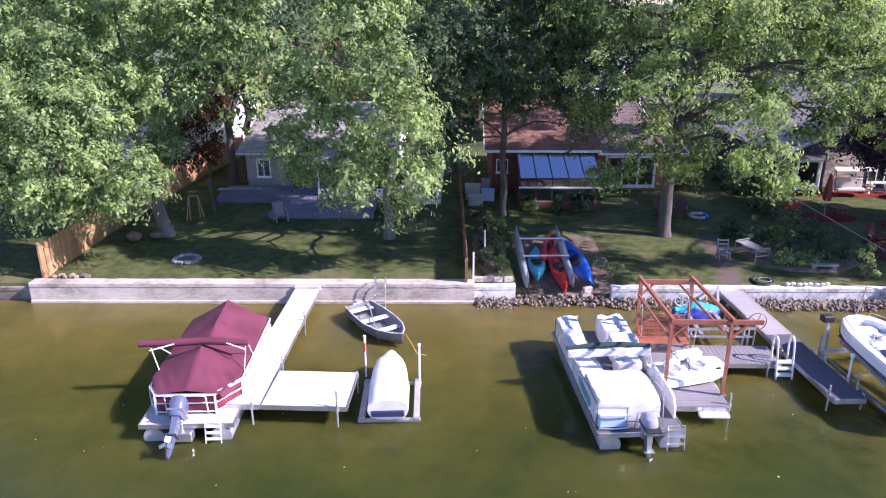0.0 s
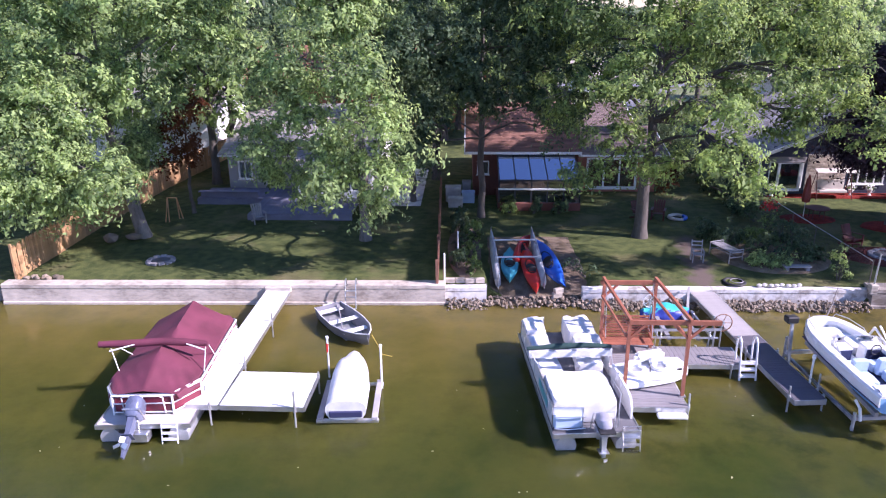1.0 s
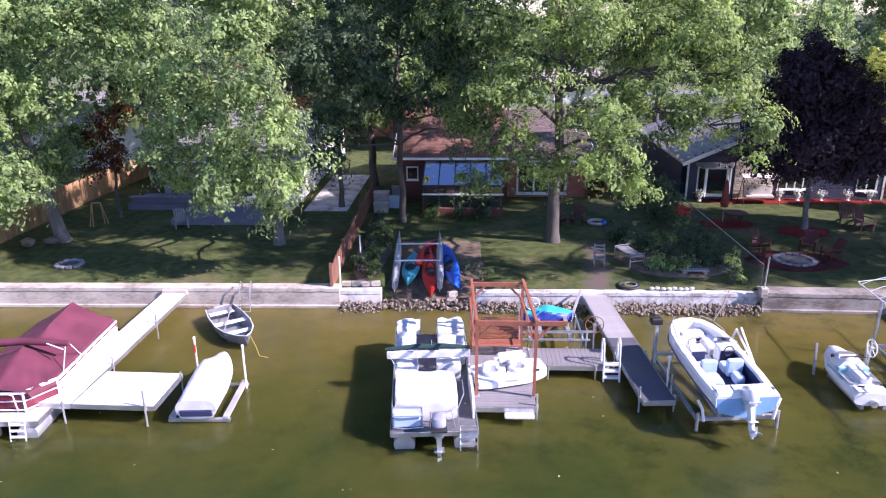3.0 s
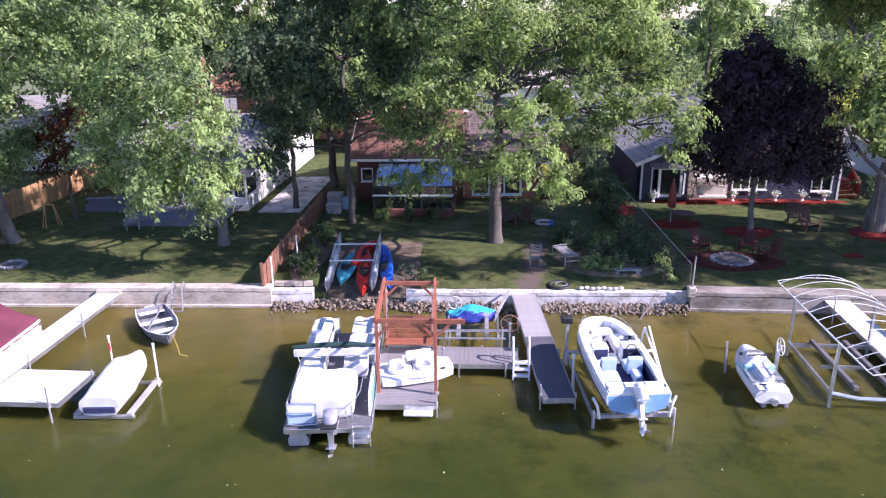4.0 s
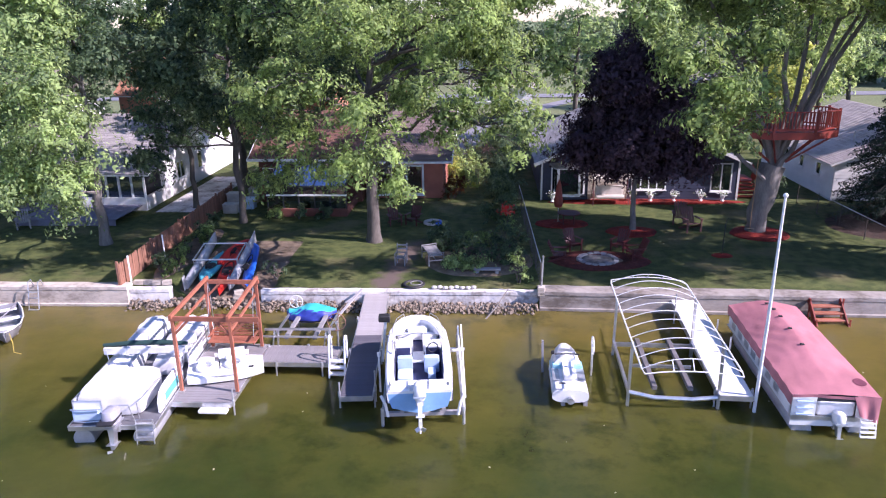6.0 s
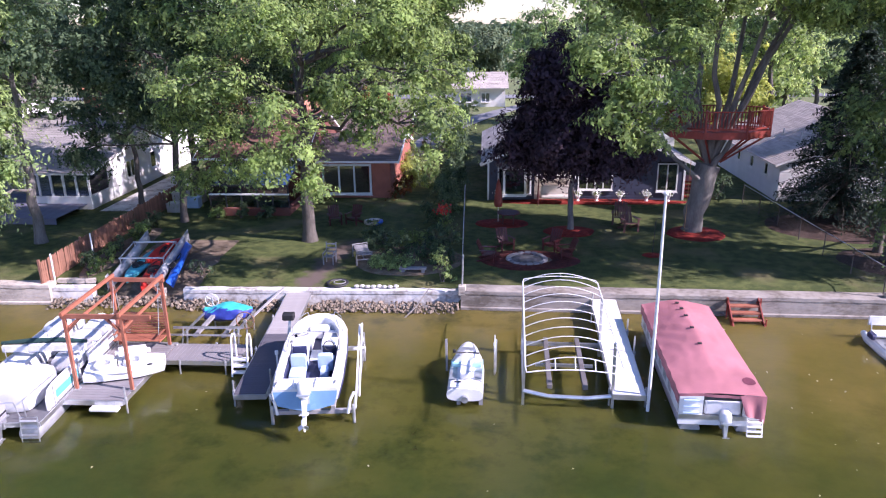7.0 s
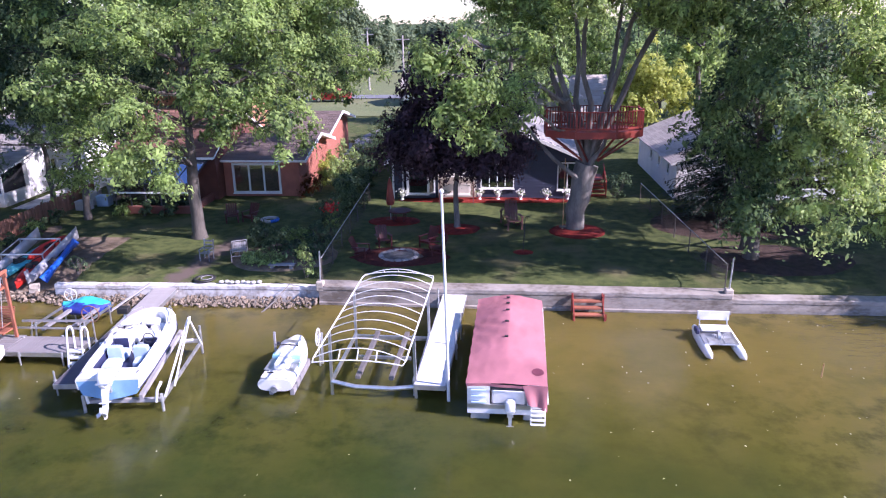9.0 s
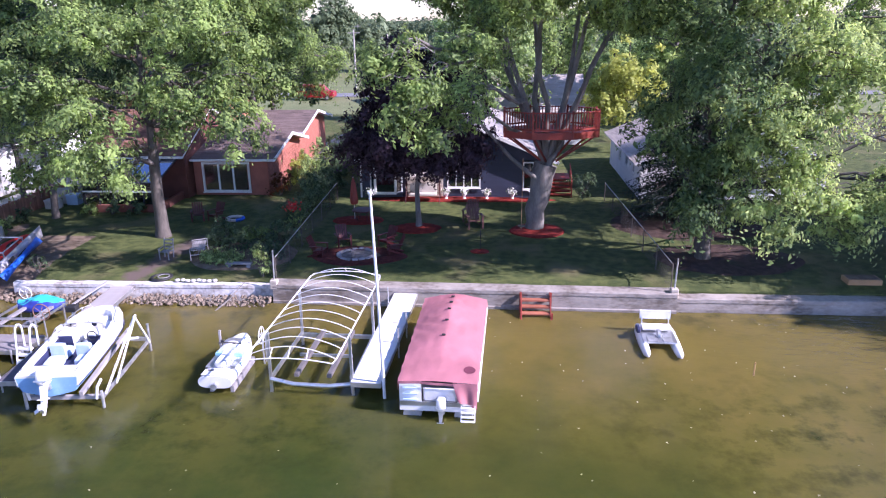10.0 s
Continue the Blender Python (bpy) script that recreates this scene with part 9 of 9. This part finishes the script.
padded(g, -0.85, 0.85, -0.3, 0.3, 0.4, 0.55, "seat_cushion", 0.01, 1, M_SAND)
padded(g, -0.85, 0.85, 0.22, 0.36, 0.5, 1.1, "back_cushion", 0.01, 2, M_SAND)


# ---- planters, pots, shrubs ----
def flower_pot(x, y, label="white urn planter with white flowers"):
    p = thing("flower_pot", pose(x, y, LAWN + 0.08), label, "planter", "planters along the house")
    part("urn", tube(bmesh.new(), [(0, 0, 0), (0, 0, 0.05), (0, 0, 0.12), (0, 0, 0.25), (0, 0, 0.36)], [0.13, 0.1, 0.06, 0.13, 0.17], 12), M_WHITE, p, smooth=True)
    rng = np.random.default_rng(int(x * 10))
    q = rng.normal(size=(60, 3)) * (0.15, 0.13, 0.1) + (0, 0, 0.5)
    tagged(mesh_part("flowers", card_mesh("flowers", q, rng.normal(size=(60, 3)) + (0, -0.5, 0.8), np.full(60, 0.09), M_WHITE, rng, 0.9), p), kind="stuff")
    q = rng.normal(size=(70, 3)) * (0.14, 0.12, 0.1) + (0, 0, 0.43)
    mesh_part("foliage", card_mesh("foliage", q, rng.normal(size=(70, 3)) + (0, 0, 0.8), np.full(70, 0.09), L_MAPLE, rng, 0.5), p)
    return p


for x in (26.82, 27.95, 29.35, 30.95, 32.24):
    flower_pot(x, 42.15)
flower_pot(22.0, 42.0)

rng = random.Random(41)
for i, (x, y, s, m_) in enumerate(((16.5, 29.9, 0.55, L_LIGHT), (17.5, 29.7, 0.5, L_LIGHT), (17.2, 31.4, 0.75, L_DARK), (18.5, 31.2, 0.8, L_DARK), (16.2, 32.6, 0.8, L_DARK), (18.9, 32.9, 0.9, L_DARK), (17.6, 33.2, 0.7, L_MAPLE), (15.6, 34.0, 0.6, L_DARK), (19.1, 30.4, 0.6, L_DARK))):
    shrub("leafy garden shrub in the bed beside the fence", x, y, LAWN, [(0, 0, s * 0.85, s, s * 0.9, s * 0.8), (s * 0.6, 0.2, s * 0.6, s * 0.6, s * 0.6, s * 0.5), (-s * 0.5, -0.2, s * 0.6, s * 0.6, s * 0.5, s * 0.55)], m_, 300 + i, density=3.0, per=45, leaf=0.13, radius=0.25)
shrub("bright green rounded bush at the wall corner", 19.4, 28.25, LAWN - 0.1, [(0, 0, 0.65, 0.6, 0.5, 0.65), (0.05, 0, 1.1, 0.45, 0.4, 0.4)], L_BRIGHT, 320, density=8, per=40, leaf=0.11)
for i, (x, y, h) in enumerate(((2.95, 29.3, 0.7), (3.5, 30.4, 0.9), (3.0, 31.8, 0.8), (3.7, 33, 1.0), (3.1, 34.4, 0.9), (3.6, 28.6, 0.6), (2.9, 36.2, 0.8))):
    shrub("tangled green perennial along the fence", x, y, LAWN, [(0, 0, h * 0.6, 0.5, 0.5, h * 0.6), (0.15, 0.2, h * 0.8, 0.35, 0.4, h * 0.35)], (L_DARK, L_MAPLE)[i % 2], 330 + i, density=4, per=40, leaf=0.14)
hb = thing("hedge", pose(18.9, 40.5, LAWN), "tall dark clipped hedge beside the fence", "hedge")
mesh_part("foliage", crown_mesh("foliage", [(0, -3.2 + 1.6 * k, 1.0, 0.9, 1.1, 1.1) for k in range(6)], L_DARK, 351, 2.6, 60, 0.15, 0.35)[0], hb)
part("woody_base", tube(bmesh.new(), [(0, -4, 0.1), (0, 0, 0.5), (0, 5, 0.1)], 0.05, 6), M_BARK, hb)
for i, (x, y, m_, s) in enumerate(((16.2, 44.4, L_YELLOW, 0.9), (17.2, 46.5, L_LIGHT, 1.0), (15.9, 43.2, L_BRONZE, 0.8), (10.6, 43.9, L_DARK, 0.8), (12.2, 44.3, L_DARK, 0.7), (7.2, 38.2, L_DARK, 0.45), (5.8, 38.2, L_MAPLE, 0.4), (8.6, 38.2, L_DARK, 0.45), (35.3, 43, L_DARK, 0.9))):
    shrub("foundation shrub beside the house wall", x, y, LAWN, [(0, 0, s * 0.9, s, s, s * 0.8), (s * 0.5, 0.1, s * 1.3, s * 0.6, s * 0.6, s * 0.6)], m_, 360 + i, density=2.6, per=45, leaf=0.15, radius=0.28)
for i, (x, y, m_, s) in enumerate(((15.7, 48.4, L_YELLOW, 0.8), (16.5, 49.4, L_BRIGHT, 0.9), (15.9, 50.9, L_YELLOW, 0.8), (16.3, 53.0, L_LIGHT, 1.0), (17.0, 56.5, L_DARK, 1.1), (18.4, 54.6, L_BLUSH, 0.95))):
    shrub("pale pink flowering bush beside the hedge" if m_ is L_BLUSH else "bushy garden plant along the brick wall", x, y, LAWN, [(0, 0, s * 0.9, s, s, s * 0.8), (-s * 0.4, 0.1, s * 1.3, s * 0.6, s * 0.6, s * 0.6)], m_, 400 + i, density=2.6, per=45, leaf=0.15, radius=0.28)
hb = thing("hedge", pose(19.0, 49.5, LAWN), "loose dark green hedge behind the clipped one", "hedge")
mesh_part("foliage", crown_mesh("foliage", [(0.15 * (-1) ** k, -3.6 + 1.5 * k, 1.0 + 0.14 * (k % 3) + 0.12 * k, 0.85, 1.05, 1.0 + 0.1 * k) for k in range(9)], L_DARK, 352, 2.6, 60, 0.15, 0.35)[0], hb)
part("woody_base", tube(bmesh.new(), [(0, -4, 0.1), (0, 0, 0.5), (0, 8.5, 0.1)], 0.05, 6), M_BARK, hb)
shrub("leafless brush pile at the boat launch", 8.6, 28.7, 0.7, [(0, 0, 0.35, 0.9, 0.5, 0.35), (-0.5, 0.6, 0.4, 0.6, 0.5, 0.35)], L_DARK, 380, density=3.0, per=24, leaf=0.12)
shrub("red-flowering hibiscus bush by the fence", 19.0, 35.2, LAWN, [(0, 0, 0.8, 0.5, 0.5, 0.6)], L_MAPLE, 381, density=5)
fl = thing("red_flower_cluster", pose(19.0, 35.1, LAWN + 1.4), "cluster of coral-red blooms", "flowers")
rngn = np.random.default_rng(5)
q = rngn.normal(size=(90, 3)) * (0.22, 0.2, 0.15)
tagged(mesh_part("blooms", card_mesh("blooms", q, rngn.normal(size=(90, 3)) + (0, -0.6, 0.6), np.full(90, 0.12), M_RED, rngn, 0.9), fl), kind="stuff")

# ---- catamaran and kayaks on the launch ----
def kayak(m, length, w, material, label):
    k = thing("kayak", m, label, "kayak")
    rings = []
    for u in [i / 14 for i in range(15)]:
        ww = w / 2 * (1 - abs(2 * u - 1) ** 2.3) ** 0.8 + 0.012
        h = 0.15 + 0.1 * abs(2 * u - 1) ** 2
        rings.append([Vector((ww * math.copysign(abs(math.cos(a)) ** 0.75, math.cos(a)), length * (u - 0.5), 0.17 + h * math.sin(a) * (0.75 if math.sin(a) > 0 else 1))) for a in (2 * math.pi * j / 14 for j in range(14))])
    part("hull", loft(bmesh.new(), rings), material, k, smooth=True)
    part("cockpit_rim", tube(bmesh.new(), [(w * 0.3 * math.cos(a), length * 0.17 * math.sin(a) - 0.05, 0.31) for a in (2 * math.pi * j / 18 for j in range(18))], 0.022, 6, closed=True), M_BLACK, k)
    part("cockpit", disc(bmesh.new(), (0, -0.05, 0.29), w * 0.27, 0.03, 16), M_BLACK, k)
    part("seat_back", cube(-w * 0.2, w * 0.2, -length * 0.14, -length * 0.12, 0.28, 0.5, 0.01), M_BLACK, k)
    return k


cat = thing("catamaran", pose(5.72, 28.0, 0.38, 9.5, 0, 2.5) @ Matrix.Diagonal((0.96, 0.9, 1, 1)), "beached sailing catamaran without mast, grey-white hulls tilted up the launch", "boat")
M_HULLG = mat("faded_white_hull", (0.42, 0.42, 0.43), 0.45, vary=0.15, scale=2, fine=30, second=(0.3, 0.3, 0.32), spots=0.8)
for x in (-1.0, 1.05):
    rings = []
    for u in [i / 16 for i in range(17)]:
        w = 0.17 * (1 - max(0, (u - 0.45) / 0.55) ** 2.2) ** 0.8 * (0.75 + 0.25 * min(1, u / 0.2)) + 0.008
        rings.append([Vector((x + w * math.cos(a), 5.0 * u, 0.3 + (0.24 + 0.08 * u) * math.sin(a) + 0.12 * u * u)) for a in (2 * math.pi * k / 14 for k in range(14))])
    h_ = part("hull", loft(bmesh.new(), rings), M_HULLG, cat, smooth=True)
    part("rudder", cube(x - 0.015, x + 0.015, -0.35, -0.02, 0.15, 0.8, 0.01), M_HULLG, h_)
    for yy in (1.4, 3.2):
        part("pylon", rod((x, yy, 0.45), (x, yy, 0.85), 0.03), M_ALU, h_)
for yy in (1.4, 3.2):
    part("crossbar", rod((-1.05, yy, 0.85), (1.1, yy, 0.85), 0.045), M_ALU, cat)
for x in (-1.0, 1.05):
    part("side_bar", rod((x, 1.4, 0.87), (x, 3.2, 0.87), 0.03), M_ALU, cat)
kayak(pose(5.35, 29.6, 0.75, 8, 0, -3), 2.7, 0.78, M_TEALP, "teal sit-in kayak between the catamaran hulls")
kayak(pose(6.25, 29.2, 0.72, 10, 0, 4), 3.6, 0.74, M_RED, "red sit-in kayak between the catamaran hulls")
kayak(pose(5.85, 31.0, 1.1, 14, 60, -4), 2.9, 0.66, M_RED, "second red kayak lying behind the first")
kayak(pose(7.22, 29.8, 0.88, 10, -42, 4), 4.3, 0.8, M_BLUEP, "blue kayak on its side beside the catamaran")
blk = finish("block", cube(-0.2, 0.2, -0.1, 0.1, 0, 0.2, 0.01), M_CONC)
cb = thing("cinder_blocks", pose(3.3, 27.75, 0.72), "row of grey cinder blocks on the wall", "blocks")
for k in range(4):
    mesh_part("block", blk, cb, pose(-0.6 + 0.42 * k, 0.04 * (k % 2), 0, 0, 0, 4 * k))
cb2 = thing("cinder_blocks", pose(7.2, 27.35, 0.05), "two stacked cinder blocks under the catamaran", "blocks")
for k in range(3):
    mesh_part("block", blk, cb2, pose(0.05 * k, 0.0, 0.2 * k, 0, 0, 12 * k))
gp = thing("gate_post", pose(2.45, 27.6, 0.75), "white gate post at the end of the fence", "post")
part("shaft", rod((0, 0, -0.1), (0, 0, 1.35), 0.04), M_WHITE, gp)
gp = thing("garden_post", pose(3.0, 29.9, LAWN), "white metal post among the plants", "post")
part("shaft", rod((0, 0, -0.1), (0, 0, 1.55), 0.035), M_WHITE, gp)

# storage boxes by the fence
for x, y, w, h, m_, lab in ((2.6, 40.9, 0.9, 0.85, M_GREYC, "grey plastic garden storage box"), (3.5, 40.6, 0.75, 0.6, M_PALEBLUE, "pale blue lidded plastic tub"), (2.75, 39.6, 0.85, 0.5, M_GREYC, "grey plastic storage bin"), (3.4, 42.0, 0.5, 0.9, M_GREYWOOD, "weathered grey cabinet by the wall")):
    c = thing("storage_box", pose(x, y, LAWN), lab, "box")
    part("body", cube(-w / 2, w / 2, -0.3, 0.3, 0, h, 0.02), m_, c)
    part("lid", cube(-w / 2 - 0.03, w / 2 + 0.03, -0.33, 0.33, h + 0.002, h + 0.06, 0.015), m_, c)

# hoop pool and tyre
pr = thing("paddling_pool_ring", pose(15.0, 37.2, LAWN), "white and blue inflatable ring on the grass", "toy")
part("tube", ring(bmesh.new(), (0, 0, 0.1), 0.45, 0.09, 26, "Z", 8), M_GREYC, pr)
part("blue_segment", tube(bmesh.new(), [(0.45 * math.cos(a), 0.45 * math.sin(a), 0.1) for a in (-1.2 + 0.2 * k for k in range(10))], 0.095, 8), M_BLUEP, pr)
ty = thing("old_tyre", pose(14.85, 27.95, 0.7) @ Matrix.Diagonal((1, 1, 0.7, 1)), "dark tyre-shaped coil lying by the wall", "tyre")
part("tread", ring(bmesh.new(), (0, 0, 0.1), 0.42, 0.07, 24, "Z", 8), M_BLACK, ty)
part("inner_coil", ring(bmesh.new(), (0.1, 0, 0.16), 0.25, 0.025, 20), M_GREYWOOD, ty)
pl = thing("log_bench", pose(18.0, 29.2, LAWN), "low weathered plank bench before the shrubs", "bench")
part("plank", cube(-0.6, 0.6, -0.15, 0.15, 0.2, 0.26, 0.01), M_GREYWOOD, pl)
for x in (-0.45, 0.45):
    part("support", cube(x - 0.08, x + 0.08, -0.12, 0.12, 0, 0.2), M_GREYWOOD, pl)
br = thing("driftwood_branch", pose(18.4, 26.6, 0.1), "bare branch leaning on the rip-rap", "branch")
part("limb", tube(bmesh.new(), [(-0.5, -0.6, -0.15), (0, 0, 0.2), (0.5, 0.7, 0.75)], [0.03, 0.035, 0.015], 6), M_BARK_L, br)
box2 = thing("planter_box", pose(45.4, 28.3, 0.62), "low timber planter box on the lawn", "planter")
part("sides", cube(-0.7, 0.7, -0.35, 0.35, 0, 0.4, 0.02), M_FENCE, box2)
part("soil", cube(-0.62, 0.62, -0.28, 0.28, 0.402, 0.42), M_DIRT, box2)
ss = thing("child_swing", pose(-13.0, 36.5, LAWN), "small weathered wooden swing frame", "swing")
for s in (-1, 1):
    part("leg", beam((s * 0.1, -0.35, 0), (0, 0, 1.3), 0.05, 0.05), M_FENCE, ss)
    part("leg", beam((s * 0.1 + 0.5, 0.35, 0), (0.5, 0, 1.3), 0.05, 0.05), M_FENCE, ss)
part("top_beam", beam((0, 0, 1.3), (0.5, 0, 1.3), 0.05, 0.05), M_FENCE, ss)

# side stairs of the navy house
sd = thing("porch_steps", pose(34.0, 43.0, LAWN), "red-stained wooden porch steps with railing", "stairs")
for k in range(5):
    part("tread", cube(-0.65, 0.65, 0.28 * k, 0.28 * k + 0.3, 0.18 * (k + 1) - 0.04, 0.18 * (k + 1)), M_REDWOOD, sd)
    part("riser", cube(-0.65, 0.65, 0.28 * k + 0.26, 0.28 * k + 0.28, 0.18 * k, 0.18 * (k + 1) - 0.04), M_REDWOOD, sd)
for s in (-0.68, 0.68):
    part("hand_rail", beam((s, -0.05, 0.95), (s, 1.5, 1.85), 0.06, 0.08), M_REDWOOD, sd)
    part("rail_post", beam((s, 0, 0), (s, 0, 0.95), 0.08, 0.08), M_REDWOOD, sd)
    part("rail_panel", beam((s, 0.05, 0.5), (s, 1.45, 1.35), 0.03, 0.6), M_REDWOOD, sd)
part("landing", cube(-0.75, 0.75, 1.42, 3.0, 0.8, 0.9), M_REDWOOD, sd)

# ---- beyond the houses ----
M_ASPH = mat("lane_asphalt", (0.19, 0.19, 0.2), 0.9, vary=0.12, scale=0.5, fine=12)
bm = bmesh.new()
sheet(bm, lambda u, v: Vector((14.2 + 2.6 * u + 16 * v * v - 2.0 * v, 54 + 40 * v, ground_z(0, 54 + 40 * v) + 0.07)), 2, 18)
structure("road", bm, M_ASPH, "grey lane leading away to the field", True)
bm = bmesh.new()
sheet(bm, lambda u, v: Vector((-200 + 420 * u, 96 + 4.5 * v, ground_z(0, 98) + 0.1)), 12, 1)
structure("road_cross", bm, M_ASPH, "grey country road across the field", True)
v_ = thing("van", pose(6.4, 93.5, ground_z(0, 93) + 0.05, 0, 0, 90), "dark red passenger van parked at the road", "van")
rings = []
for x, zb, zt, hw in ((-2.5, 0.45, 1.0, 0.85), (-2.4, 0.35, 1.1, 0.95), (-1.5, 0.32, 1.18, 0.98), (-0.9, 0.32, 1.9, 0.96), (2.3, 0.32, 1.98, 0.96), (2.5, 0.4, 1.7, 0.92)):
    rings.append([Vector((-hw, x, zb)), Vector((hw, x, zb)), Vector((hw, x, 0.5 * (zb + zt))), Vector((hw * 0.88, x, zt)), Vector((-hw * 0.88, x, zt)), Vector((-hw, x, 0.5 * (zb + zt)))])
M_VAN = mat("dark_red_car_paint", (0.3, 0.015, 0.02), 0.3, vary=0.05)
part("body", loft(bmesh.new(), rings), M_VAN, v_)
for x in (-0.3, 0.9, 1.9):
    for s in (-1, 1):
        part("window", cube(s * 0.945 - 0.02, s * 0.945 + 0.02, x - 0.45, x + 0.45, 1.25, 1.7), M_BLACK, v_)
for x in (-1.6, 1.6):
    for s in (-1, 1):
        w_ = part("wheel", disc(bmesh.new(), (s * 0.92, x, 0.34), 0.34, 0.22, 16, "X"), M_BLACK, v_)
        part("rim", disc(bmesh.new(), (s * 1.035, x, 0.34), 0.19, 0.02, 12, "X"), M_ALU, w_)
M_POLE = mat("weathered_pole", (0.4, 0.37, 0.34), 0.8, vary=0.15)
for x, y, h in ((9.0, 108, 8.6), (15.6, 97, 8.2), (16.2, 99, 7.0), (2, 150, 9)):
    p = thing("utility_pole", pose(x, y, ground_z(0, y)), "weathered utility pole beside the field road", "pole")
    part("shaft", tube(bmesh.new(), [(0, 0, -0.3), (0, 0, h)], [0.15, 0.11], 8), M_POLE, p)
    part("crossarm", beam((-0.9, 0, h - 0.5), (0.9, 0, h - 0.5), 0.1, 0.12), M_POLE, p)
for x, y, s in ((18.5, 62, 1.1), (14.5, 58, 0.9), (19.5, 75, 1.4)):
    shrub("round green shrub beside the lane", x, y, ground_z(0, y), [(0, 0, s, s * 1.2, s * 1.1, s)], L_LIGHT, int(400 + x), density=1.6, per=50, leaf=0.2, radius=0.35)


# fallen leaves and specks afloat on the lake
rngn = np.random.default_rng(515)
q = np.concatenate([np.column_stack((rngn.uniform(29.5, 46, 110), rngn.uniform(13, 26.2, 110), np.full(110, 0.012))), np.column_stack((rngn.uniform(-12, 29, 60), rngn.uniform(9, 20, 60), np.full(60, 0.012)))])
M_AFLOAT = mat("pale_floating_leaf", (0.34, 0.31, 0.2), 0.7, vary=0.3, island=0.6)
tagged(new("floating_leaves", card_mesh("floating_leaves", q, np.tile((0.0, 0.0, 1.0), (len(q), 1)) + rngn.normal(size=(len(q), 3)) * 0.05, rngn.uniform(0.03, 0.09, len(q)), M_AFLOAT, rngn, 0.8)), "pale fallen leaves and specks afloat on the water", "leaves", "", "stuff")
